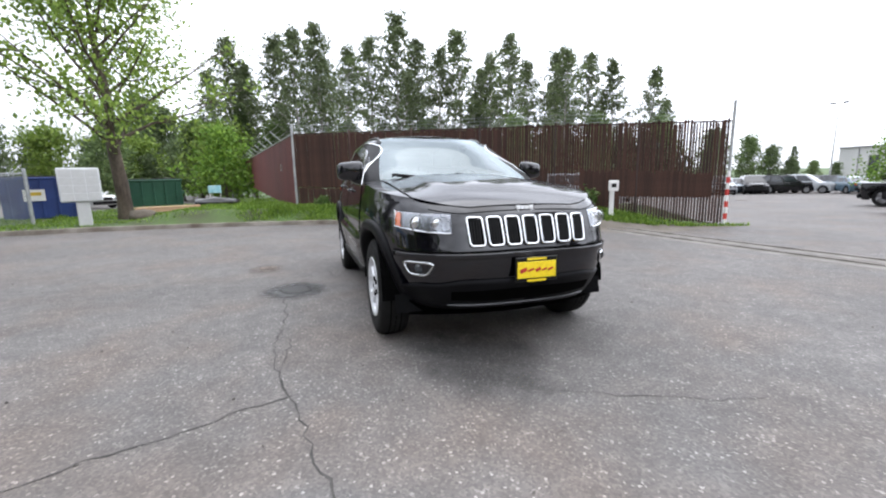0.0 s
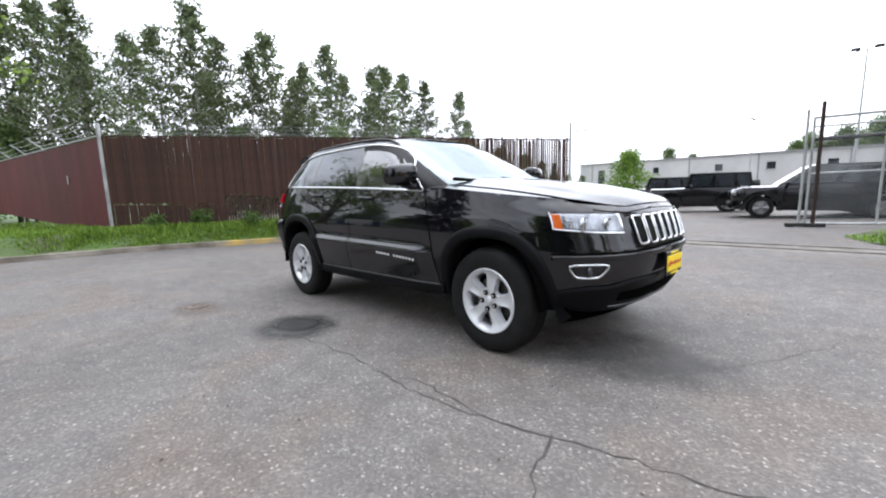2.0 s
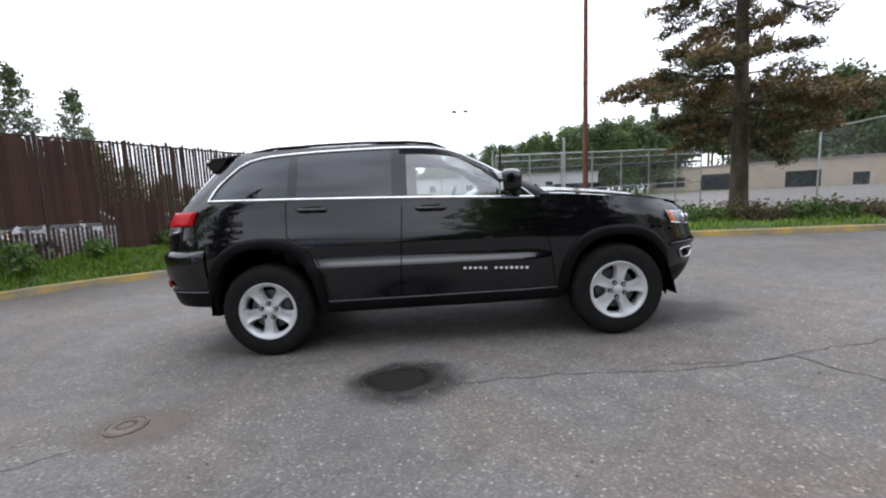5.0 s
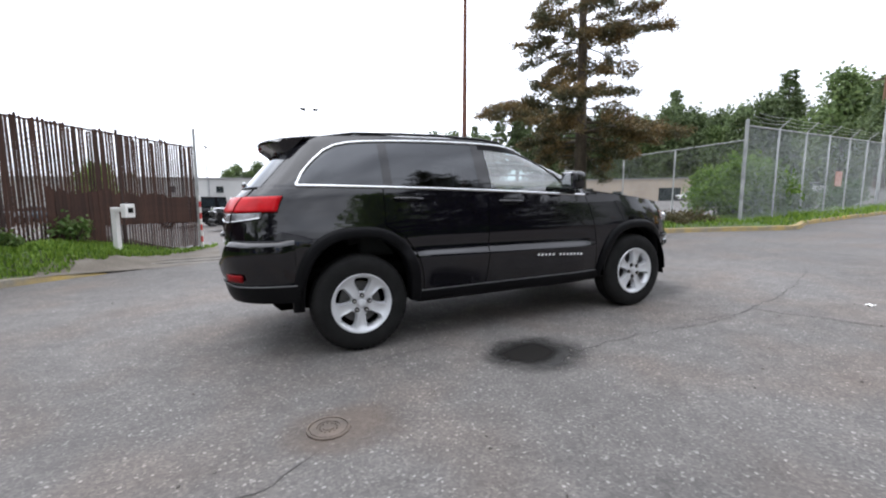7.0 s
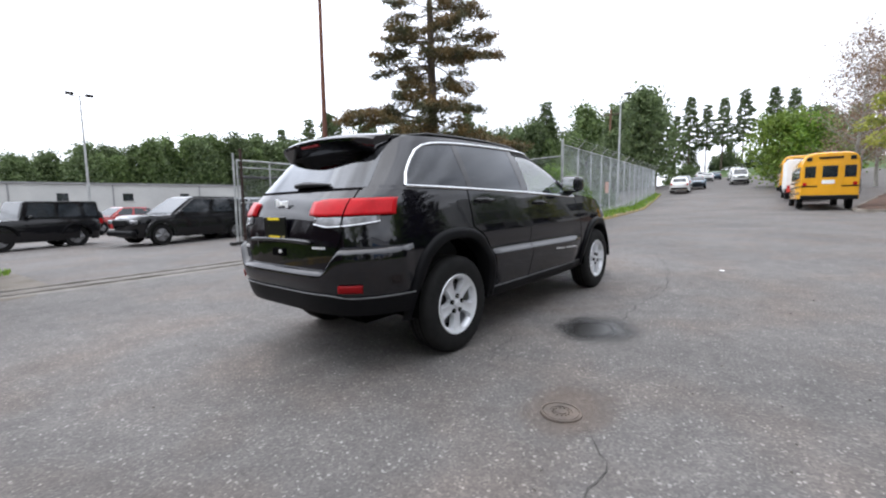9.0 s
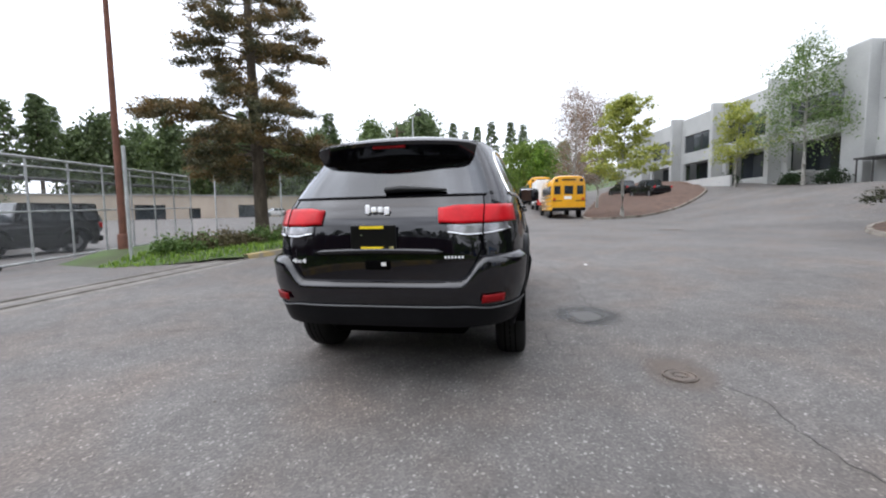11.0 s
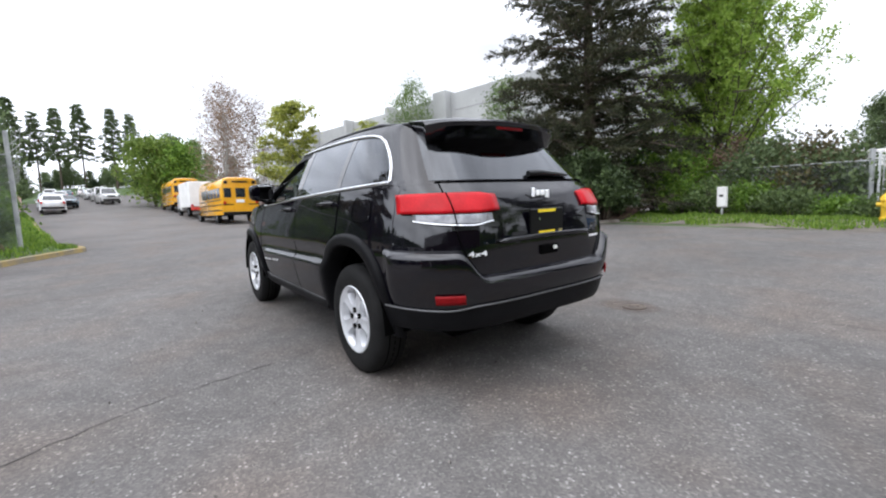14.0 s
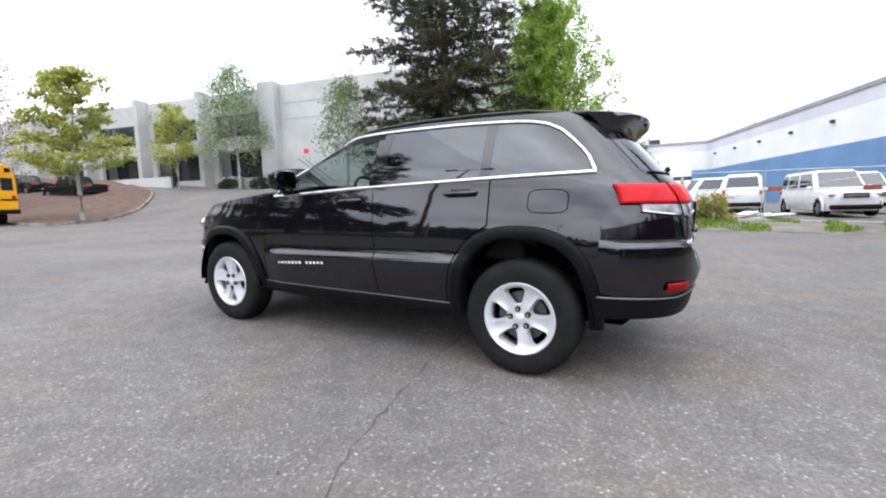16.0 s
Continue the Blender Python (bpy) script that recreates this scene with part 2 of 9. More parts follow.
def glass_mat(name, tint, shine=0.1, rough=0.0, sheen=(1.0, 1.0, 1.0)):
    """A pane: sharp reflection, stronger at a glance, over a tinted see-through body; alike from both sides."""
    m = bpy.data.materials.new(name)
    m.use_nodes = True
    n, l = m.node_tree.nodes, m.node_tree.links
    n.remove(n["Principled BSDF"])
    tp = n.new("ShaderNodeBsdfTransparent")
    tp.inputs["Color"].default_value = (*tint, 1)
    gl = n.new("ShaderNodeBsdfGlossy")
    gl.inputs["Roughness"].default_value = rough
    gl.inputs["Color"].default_value = (*sheen, 1)
    lw = n.new("ShaderNodeLayerWeight")
    lw.inputs["Blend"].default_value = 0.5
    pw = n.new("ShaderNodeMath")
    pw.operation = "POWER"
    pw.inputs[1].default_value = 4.5
    l.new(lw.outputs["Facing"], pw.inputs[0])
    ma = n.new("ShaderNodeMath")
    ma.operation = "MULTIPLY_ADD"
    ma.inputs[1].default_value, ma.inputs[2].default_value = 1 - shine, shine
    l.new(pw.outputs["Value"], ma.inputs[0])
    mix = n.new("ShaderNodeMixShader")
    l.new(ma.outputs["Value"], mix.inputs["Fac"])
    l.new(tp.outputs["BSDF"], mix.inputs[1])
    l.new(gl.outputs["BSDF"], mix.inputs[2])
    l.new(mix.outputs["Shader"], n["Material Output"].inputs["Surface"])
    return m


def asphalt_mat():
    """Worn asphalt: pale stones in a grey binder, broad stains, fine relief."""
    m = bpy.data.materials.new("asphalt")
    m.use_nodes = True
    n, l = m.node_tree.nodes, m.node_tree.links
    bsdf = n["Principled BSDF"]
    tc = n.new("ShaderNodeTexCoord")
    cells = n.new("ShaderNodeTexVoronoi")
    cells.inputs["Scale"].default_value = 82.0
    sep = n.new("ShaderNodeSeparateColor")
    stones = n.new("ShaderNodeValToRGB")
    e = stones.color_ramp.elements
    e[0].position, e[0].color = 0.0, (0.087, 0.082, 0.078, 1)
    e[1].position, e[1].color = 1.0, (0.29, 0.28, 0.265, 1)
    for pos, c in ((0.4, (0.107, 0.1, 0.095, 1)), (0.75, (0.127, 0.118, 0.111, 1)), (0.92, (0.146, 0.136, 0.127, 1)), (0.975, (0.18, 0.171, 0.161, 1))):
        k = e.new(pos)
        k.color = c
    stain = n.new("ShaderNodeTexNoise")
    stain.inputs["Scale"].default_value, stain.inputs["Detail"].default_value = 0.35, 6
    grit = n.new("ShaderNodeTexNoise")
    grit.inputs["Scale"].default_value, grit.inputs["Detail"].default_value = 260.0, 2
    mid = n.new("ShaderNodeTexNoise")
    mid.inputs["Scale"].default_value, mid.inputs["Detail"].default_value = 5.0, 5
    for node in (cells, stain, grit, mid):
        l.new(tc.outputs["Object"], node.inputs["Vector"])
    l.new(cells.outputs["Color"], sep.inputs["Color"])
    l.new(sep.outputs["Red"], stones.inputs["Fac"])
    s1 = n.new("ShaderNodeMapRange")
    s1.inputs["From Min"].default_value, s1.inputs["From Max"].default_value = 0.3, 0.7
    s1.inputs["To Min"].default_value, s1.inputs["To Max"].default_value = 0.8, 1.16
    l.new(stain.outputs["Fac"], s1.inputs["Value"])
    s2 = n.new("ShaderNodeMapRange")
    s2.inputs["From Min"].default_value, s2.inputs["From Max"].default_value = 0.3, 0.7
    s2.inputs["To Min"].default_value, s2.inputs["To Max"].default_value = 0.84, 1.12
    l.new(mid.outputs["Fac"], s2.inputs["Value"])
    mul = n.new("ShaderNodeMath")
    mul.operation = "MULTIPLY"
    l.new(s1.outputs["Result"], mul.inputs[0])
    l.new(s2.outputs["Result"], mul.inputs[1])
    hsv = n.new("ShaderNodeHueSaturation")
    l.new(mul.outputs["Value"], hsv.inputs["Value"])
    l.new(stones.outputs["Color"], hsv.inputs["Color"])
    # rusty brown traces
    rust = n.new("ShaderNodeTexNoise")
    rust.inputs["Scale"].default_value, rust.inputs["Detail"].default_value = 0.9, 7
    l.new(tc.outputs["Object"], rust.inputs["Vector"])
    rr = n.new("ShaderNodeValToRGB")
    rr.color_ramp.elements[0].position, rr.color_ramp.elements[0].color = 0.45, (0, 0, 0, 1)
    rr.color_ramp.elements[1].position, rr.color_ramp.elements[1].color = 0.7, (0.6, 0.6, 0.6, 1)
    l.new(rust.outputs["Fac"], rr.inputs["Fac"])
    mix = n.new("ShaderNodeMix")
    mix.data_type = "RGBA"
    tint = n.new("ShaderNodeMix")
    tint.data_type, tint.blend_type = "RGBA", "MULTIPLY"
    tint.inputs["Factor"].default_value, tint.inputs["B"].default_value = 1.0, (1.16, 0.97, 0.84, 1)
    l.new(hsv.outputs["Color"], tint.inputs["A"])
    l.new(tint.outputs["Result"], mix.inputs["B"])
    l.new(rr.outputs["Color"], mix.inputs["Factor"])
    l.new(hsv.outputs["Color"], mix.inputs["A"])
    l.new(mix.outputs["Result"], bsdf.inputs["Base Color"])
    bsdf.inputs["Roughness"].default_value = 0.8
    bsdf.inputs["Specular IOR Level"].default_value = 0.35
    add = n.new("ShaderNodeMath")
    add.operation = "ADD"
    l.new(cells.outputs["Distance"], add.inputs[0])
    l.new(grit.outputs["Fac"], add.inputs[1])
    bp = n.new("ShaderNodeBump")
    bp.inputs["Strength"].default_value, bp.inputs["Distance"].default_value = 0.36, 0.005
    l.new(add.outputs["Value"], bp.inputs["Height"])
    l.new(bp.outputs["Normal"], bsdf.inputs["Normal"])
    return m


def stain_mat(name, col, strength, rough=0.8, scale=5.0):
    """A stain with a soft ragged edge, over the asphalt below it."""
    m = bpy.data.materials.new(name)
    m.use_nodes = True
    n, l = m.node_tree.nodes, m.node_tree.links
    bsdf = n["Principled BSDF"]
    tc = n.new("ShaderNodeTexCoord")
    mp = n.new("ShaderNodeMapping")
    mp.inputs["Location"].default_value, mp.inputs["Scale"].default_value = (-1, -1, 0), (2, 2, 0)
    l.new(tc.outputs["Generated"], mp.inputs["Vector"])
    gr = n.new("ShaderNodeTexGradient")
    gr.gradient_type = "SPHERICAL"
    l.new(mp.outputs["Vector"], gr.inputs["Vector"])
    ns = n.new("ShaderNodeTexNoise")
    ns.inputs["Scale"].default_value, ns.inputs["Detail"].default_value = scale, 6
    l.new(tc.outputs["Object"], ns.inputs["Vector"])
    add = n.new("ShaderNodeMath")
    add.operation = "ADD"
    l.new(gr.outputs["Fac"], add.inputs[0])
    l.new(ns.outputs["Fac"], add.inputs[1])
    mr = n.new("ShaderNodeMapRange")
    mr.inputs["From Min"].default_value, mr.inputs["From Max"].default_value = 0.55, 1.15
    mr.inputs["To Min"].default_value, mr.inputs["To Max"].default_value = 0.0, strength
    l.new(add.outputs["Value"], mr.inputs["Value"])
    ed = n.new("ShaderNodeMapRange")
    ed.inputs["From Max"].default_value = 0.35
    l.new(gr.outputs["Fac"], ed.inputs["Value"])
    mul = n.new("ShaderNodeMath")
    mul.operation = "MULTIPLY"
    l.new(mr.outputs["Result"], mul.inputs[0])
    l.new(ed.outputs["Result"], mul.inputs[1])
    l.new(mul.outputs["Value"], bsdf.inputs["Alpha"])
    bsdf.inputs["Base Color"].default_value = (*col, 1)
    bsdf.inputs["Roughness"].default_value = rough
    return m


M_ASPHALT = asphalt_mat()
M_SOIL = mat("soil", (0.05, 0.055, 0.025), 0.95, bump=0.8, col2=(0.07, 0.12, 0.03), scale=1.2, fine=30)
M_FIELD = mat("rough_grass", (0.04, 0.075, 0.02), 0.95, bump=0.6, col2=(0.08, 0.12, 0.035), scale=0.3, fine=9)
M_BARK_MULCH = mat("bark_mulch", (0.058, 0.034, 0.024), 0.95, bump=1.0, col2=(0.12, 0.068, 0.046), scale=2.5, fine=35, fvar=0.4)
M_KERB = mat("kerb_concrete", (0.09, 0.07, 0.052), 0.9, bump=0.8, col2=(0.26, 0.235, 0.2), scale=1.6, fine=50)
M_KERB_YELLOW = mat("worn_yellow_paint", (0.2, 0.18, 0.145), 0.85, bump=0.5, col2=(0.42, 0.29, 0.07), scale=2.2, fine=35)
M_BLADE = leaf_mat("grass_blade", (0.075, 0.15, 0.018), (0.22, 0.33, 0.05))
M_WEED = leaf_mat("weed_leaf", (0.05, 0.11, 0.02), (0.14, 0.2, 0.06))
M_RUST_SLAT = mat("rusty_slat", (0.018, 0.01, 0.0075), 0.85, var=0.3, col2=(0.078, 0.029, 0.015), scale=1.0, fine=25, fvar=0.45, rnd=0.3, stretch=(1, 1, 0.25))
# duller rust; on the thin slats its darkness stands for backlight against the sky
M_DARK_SLAT = mat("dark_rust_backlit_slat", (0.026, 0.015, 0.012), 0.85, var=0.3, col2=(0.058, 0.027, 0.019), scale=2.0, fine=25, fvar=0.3, rnd=0.3, stretch=(1, 1, 0.25))
M_RED_SLAT = mat("dark_red_slat", (0.085, 0.013, 0.013), 0.7, col2=(0.14, 0.022, 0.021), scale=1.5, fine=20, fvar=0.15, rnd=0.12, stretch=(1, 1, 0.2))
M_GALV = mat("galvanised_steel", (0.3, 0.31, 0.31), 0.55, 0.4, col2=(0.46, 0.47, 0.46), scale=4, fine=60)
M_WIRE = mat("chain_link_wire", (0.3, 0.32, 0.33), 0.55, 0.3, var=0.2)
M_RUSTPOLE = mat("rusty_steel", (0.1, 0.042, 0.028), 0.8, 0.1, col2=(0.18, 0.075, 0.048), scale=3, fine=50, bump=0.2)
M_WHITE_PAINT = mat("white_paint", (0.68, 0.67, 0.64), 0.55, col2=(0.82, 0.81, 0.78), scale=1.5, fine=30, fvar=0.05)
M_RED_PAINT = mat("red_paint", (0.45, 0.03, 0.025), 0.5, col2=(0.6, 0.06, 0.04), scale=4)
M_BLACK_STEEL = mat("black_steel", (0.02, 0.02, 0.021), 0.6, 0.2, col2=(0.045, 0.04, 0.038), scale=4)
M_CONCRETE = mat("painted_concrete", (0.33, 0.335, 0.325), 0.85, col2=(0.42, 0.425, 0.41), scale=0.35, fine=12, fvar=0.06, bump=0.15)
M_CONCRETE_PALE = mat("pale_concrete_wall", (0.42, 0.42, 0.41), 0.85, col2=(0.52, 0.52, 0.5), scale=0.3, fine=10, fvar=0.05)
M_BEIGE = mat("beige_wall", (0.36, 0.3, 0.24), 0.85, col2=(0.44, 0.37, 0.3), scale=0.3, fine=8, fvar=0.05)
M_BLUE_WALL = mat("blue_wall", (0.1, 0.2, 0.36), 0.75, col2=(0.13, 0.25, 0.43), scale=0.4, fine=10, fvar=0.05)
M_WHITE_WALL = mat("white_wall", (0.62, 0.63, 0.63), 0.8, col2=(0.72, 0.73, 0.73), scale=0.3, fine=10, fvar=0.04)
M_LILAC_WALL = mat("pale_lilac_wall", (0.5, 0.49, 0.53), 0.8, col2=(0.58, 0.57, 0.61), scale=0.3, fine=10, fvar=0.04)
M_ROOF = mat("roof_edge", (0.2, 0.2, 0.205), 0.7, col2=(0.3, 0.3, 0.3), scale=1)
M_WINDOW = mat("dark_window_glass", (0.02, 0.025, 0.03), 0.08, var=0.2, spec=0.8)
M_BARK = mat("bark", (0.05, 0.038, 0.028), 0.95, col2=(0.12, 0.095, 0.07), scale=4, fine=30, fvar=0.35, bump=1.0, stretch=(1, 1, 0.3))
M_BARK_PALE = mat("pale_bark", (0.2, 0.19, 0.165), 0.9, col2=(0.34, 0.33, 0.3), scale=3, fine=30, fvar=0.3, bump=0.6, stretch=(1, 1, 0.3))
M_LEAF_POPLAR = leaf_mat("poplar_leaf", (0.045, 0.065, 0.03), (0.15, 0.18, 0.088), patch=((0.06, 0.09, 0.034), (0.17, 0.21, 0.09)), size=0.4)
M_LEAF_LIME = leaf_mat("lime_leaf", (0.1, 0.17, 0.025), (0.25, 0.34, 0.07), trans=0.4)
M_LEAF_WOOD = leaf_mat("woodland_leaf", (0.055, 0.085, 0.036), (0.16, 0.21, 0.09))
M_LEAF_WOOD_PALE = leaf_mat("pale_woodland_leaf", (0.065, 0.105, 0.035), (0.18, 0.245, 0.09))
M_HEATHER = leaf_mat("olive_heather", (0.06, 0.06, 0.025), (0.16, 0.13, 0.07))
M_LEAF_BRIGHT = leaf_mat("bright_lime_leaf", (0.17, 0.29, 0.035), (0.37, 0.5, 0.095), trans=0.5)
M_DIRT = mat("dry_dirt", (0.1, 0.085, 0.066), 0.95, bump=0.7, col2=(0.17, 0.15, 0.125), scale=1.6, fine=40, fvar=0.25)
M_LEAF_FRESH = leaf_mat("fresh_leaf", (0.06, 0.13, 0.015), (0.19, 0.3, 0.045))
M_LEAF_YELLOW = leaf_mat("yellow_green_leaf", (0.2, 0.24, 0.045), (0.46, 0.47, 0.12), trans=0.5)
M_LEAF_MID = leaf_mat("mid_green_leaf", (0.025, 0.065, 0.012), (0.085, 0.16, 0.03))
M_LEAF_DARK = leaf_mat("dark_green_leaf", (0.01, 0.025, 0.009), (0.035, 0.06, 0.02), trans=0.2)
M_LEAF_SPRUCE = leaf_mat("spruce_needles", (0.015, 0.021, 0.009), (0.052, 0.06, 0.025), trans=0.2, patch=((0.03, 0.031, 0.013), (0.09, 0.09, 0.04)), size=0.7)
M_LEAF_PINE = leaf_mat("pine_needles", (0.036, 0.043, 0.022), (0.12, 0.12, 0.06), trans=0.25, patch=((0.105, 0.07, 0.028), (0.29, 0.19, 0.08)), size=1.1)
M_LEAF_BUD = leaf_mat("brown_buds", (0.12, 0.075, 0.05), (0.3, 0.21, 0.15))
M_LEAF_BIRCH = leaf_mat("birch_leaf", (0.07, 0.12, 0.035), (0.17, 0.23, 0.08))
M_LEAF_JUNIPER = leaf_mat("juniper_needles", (0.014, 0.026, 0.01), (0.05, 0.075, 0.026), trans=0.15, patch=((0.025, 0.045, 0.014), (0.085, 0.125, 0.04)), size=1.4)
M_FLOWER = leaf_mat("yellow_flower", (0.16, 0.19, 0.05), (0.42, 0.34, 0.1))

# ---- ground, verges and kerbs ----


def ground_sheet():
    xs = sorted({round(v, 2) for v in np.r_[np.arange(-16, 16.1, 0.5), np.arange(-60, 151, 3.0), [-2400, -1200, -600, -300, -150, -100, 200, 300, 600, 1200, 2400]]})
    ys = sorted({round(v, 2) for v in np.r_[np.arange(-16, 16.1, 0.5), np.arange(-75, 76, 3.0), [-2400, -1200, -600, -300, -150, -100, 100, 150, 300, 600, 1200, 2400]]})
    verts = [(x, y, ground_z(x, y)) for y in ys for x in xs]
    n = len(xs)
    faces = [(j * n + i, j * n + i + 1, (j + 1) * n + i + 1, (j + 1) * n + i) for j in range(len(ys) - 1) for i in range(n - 1)]
    ob = mesh_part("ground", verts, faces, [M_ASPHALT, M_FIELD], smooth=True)
    for p in ob.data.polygons:
        x, y, _ = p.center
        paved = -16 < x < 108 and -12 < y < 7 + 0.1 * max(x - 45, 0) or -48 < x < 75 and 5 < y < 82 or 5 < x < 75 and -30 < y < 8 or -60 < x < 20 and -80 < y < -13 or -70 < x < -13 and -60 < y < -8
        p.material_index = 0 if paved else 1
    return tagged(ob, "worn grey asphalt yard with pale stones and cracks", "ground", kind="structure")


ground_sheet()


def inside(x, y, poly):
    hit = False
    for (x0, y0), (x1, y1) in zip(poly, poly[1:] + poly[:1]):
        if (y0 > y) != (y1 > y) and x < (x1 - x0) * (y - y0) / (y1 - y0) + x0:
            hit = not hit
    return hit


def edge_far(x, y, line):
    """The distance of a place from a line of points."""
    best = 1e9
    for (x0, y0), (x1, y1) in zip(line, line[1:]):
        dx, dy = x1 - x0, y1 - y0
        s = min(max(((x - x0) * dx + (y - y0) * dy) / (dx * dx + dy * dy), 0), 1)
        best = min(best, math.hypot(x - x0 - s * dx, y - y0 - s * dy))
    return best


def smooth_line(points, steps=8):
    """A rounded line through points."""
    out = []
    for i in range(len(points) - 1):
        p0, p1, p2, p3 = (Vector((*points[min(max(k, 0), len(points) - 1)], 0)) for k in (i - 1, i, i + 1, i + 2))
        for s in range(steps):
            u = s / steps
            q = 0.5 * ((2 * p1) + (p2 - p0) * u + (2 * p0 - 5 * p1 + 4 * p2 - p3) * u * u + (3 * p1 - p0 - 3 * p2 + p3) * u**3)
            out.append((q.x, q.y))
    out.append(tuple(points[-1]))
    return out


def verge(name, front, back, rise, material, label, category, cell=0.4, lumps=0.05):
    """Raised ground between a kerb line and a back line; it climbs by rise from the kerb."""
    poly = front + back
    bm = bmesh.new()
    ring = [bm.verts.new((x, y, 0)) for x, y in poly]
    face = bm.faces.new(ring)
    bmesh.ops.triangulate(bm, faces=[face])
    xs, ys = [p[0] for p in poly], [p[1] for p in poly]
    for axis, lo, hi in (((1, 0, 0), min(xs), max(xs)), ((0, 1, 0), min(ys), max(ys))):
        v = lo + cell
        k = Vector(axis)
        while v < hi:
            bmesh.ops.bisect_plane(bm, geom=list(bm.verts) + list(bm.edges) + list(bm.faces), plane_co=k * v, plane_no=k)
            v += cell
    for v in bm.verts:
        x, y = v.co.x, v.co.y
        v.co.z = verge_z(x, y, front, rise, lumps)
    ob = part(name, bm, material, smooth=180)
    return tagged(ob, label, category, kind="structure")


def verge_z(x, y, front, rise, lumps=0.05):
    far = edge_far(x, y, front)
    if front is KERB_WEST:
        rise *= 1 - 0.87 * step01(-y, 5.0, 7.2)
        fade = step01(-x, 3.9, 5.9)
    else:
        fade = step01(x, 3.2, 5.2)
    if fade < 1:
        return ground_z(x, y) + 0.005 + fade * (0.1 + rise * step01(far, 0.03, 0.75))
    return ground_z(x, y) + 0.1 + rise * step01(far, 0.03, 0.75) + (lumps * noise.noise((x * 1.3, y * 1.3, 3.0)) if far > 0.15 else 0)


def kerb(name, line, height, material, label, width=0.15):
    """A kerb of rounded profile along a line; the road lies on the line's right."""
    bm = bmesh.new()
    rows = []
    for i, (x, y) in enumerate(line):
        a, b = line[max(i - 1, 0)], line[min(i + 1, len(line) - 1)]
        d = Vector((b[0] - a[0], b[1] - a[1], 0)).normalized()
        s = Vector((d.y, -d.x, 0))
        wob = 0.012 * noise.noise((x * 2, y * 2, 0))
        high = height * (step01(-x, 4.4, 6.0) if name == "kerb_west" else 1.0)
        row = []
        for u, h in ((0.02, -0.12), (0.0, high * 0.7), (-0.012, high * 0.93), (-0.04, high), (-width, high), (-width, -0.12)):
            p = Vector((x, y, 0)) + s * (u + wob)
            row.append((p.x, p.y, ground_z(x, y) + h + (wob if h > 0 else 0)))
        rows.append(row)
    add_grid(bm, rows)
    ob = part(name, bm, material, smooth=50)
    return tagged(ob, label, "kerb", kind="structure")


def blades(name, count, poly, height_at, size, material, label, keep=None, seed=1, width=0.018):
    """Grass: bent blades scattered over a polygon, one mesh."""
    rng = np.random.default_rng(seed)
    xs, ys = [p[0] for p in poly], [p[1] for p in poly]
    verts, faces = [], []
    made = tries = 0
    while made < count and tries < count * 8:
        tries += 1
        x, y = rng.uniform(min(xs), max(xs)), rng.uniform(min(ys), max(ys))
        if not inside(x, y, poly) or (keep and not keep(x, y)):
            continue
        patch = 0.75 + 0.6 * noise.noise((x * 0.9, y * 0.9, seed))
        z, a, h = height_at(x, y) - 0.02, rng.uniform(0, math.tau), size * rng.uniform(0.5, 1.3) * max(patch, 0.25)
        dx, dy, b = math.cos(a) * width, math.sin(a) * width, rng.uniform(0, 0.55) * h
        bx, by = -math.sin(a) * b, math.cos(a) * b
        k = len(verts)
        verts += [(x - dx, y - dy, z), (x + dx, y + dy, z), (x + dx * 0.8 + bx * 0.3, y + dy * 0.8 + by * 0.3, z + h * 0.6), (x - dx * 0.8 + bx * 0.3, y - dy * 0.8 + by * 0.3, z + h * 0.6), (x + bx, y + by, z + h)]
        faces += [(k, k + 1, k + 2, k + 3), (k + 3, k + 2, k + 4)]
        made += 1
    ob = mesh_part(name, verts, faces, material)
    return tagged(ob, label, "grass", kind="stuff")


# west: grass bank in front of the slatted fence
KERB_WEST = smooth_line([(-9.3, -12.5), (-9.6, -9.2), (-10.0, -6.5), (-9.8, -3.3), (-9.4, -1.2), (-8.85, 0.0), (-8.4, 1.0), (-7.85, 2.2), (-7.05, 3.3), (-6.1, 4.1), (-5.3, 4.75), (-4.4, 5.3), (-3.3, 5.65)], 6)
BACK_WEST = [(-3.0, 6.6), (-3.3, 9.9), (-11.2, -0.6), (-24, -2.6), (-30, -10), (-17, -12.5)]
bank = verge("verge_west", KERB_WEST, BACK_WEST, 0.42, [M_SOIL, M_DIRT], "bank of uncut grass behind a worn kerb", "verge")
for p in bank.data.polygons:
    x, y, _ = p.center
    p.material_index = 1 if x > -5.6 and y - 5.2 < (x + 5.2) * 2.2 + 0.5 else 0
kerb("kerb_west", [p for p in KERB_WEST if p[0] < -4.7 and p[1] > 0], 0.13, M_KERB_YELLOW, "low concrete kerb with worn yellow paint")
kerb("kerb_southwest", [p for p in KERB_WEST if p[1] < 0.2], 0.13, M_KERB, "low weathered brown-grey concrete kerb")
WEST_POLY = KERB_WEST + BACK_WEST
blades("grass", 30000, WEST_POLY, lambda x, y: verge_z(x, y, KERB_WEST, 0.42), 0.14, M_BLADE, "uncut bright green grass on the bank", lambda x, y: x > -15 and y > -3.6 + 0.8 * noise.noise((x, y, 4)) and edge_far(x, y, KERB_WEST) > 0.16 and (x < -5.2 or y - 5.2 > (x + 5.2) * 2.2 + 0.4 * noise.noise((x * 2, y * 2, 1))), 1)
STRIP = [(-11.5, -1.9), (-3.6, 9.3), (-1.6, 7.9), (-9.0, -3.2)]
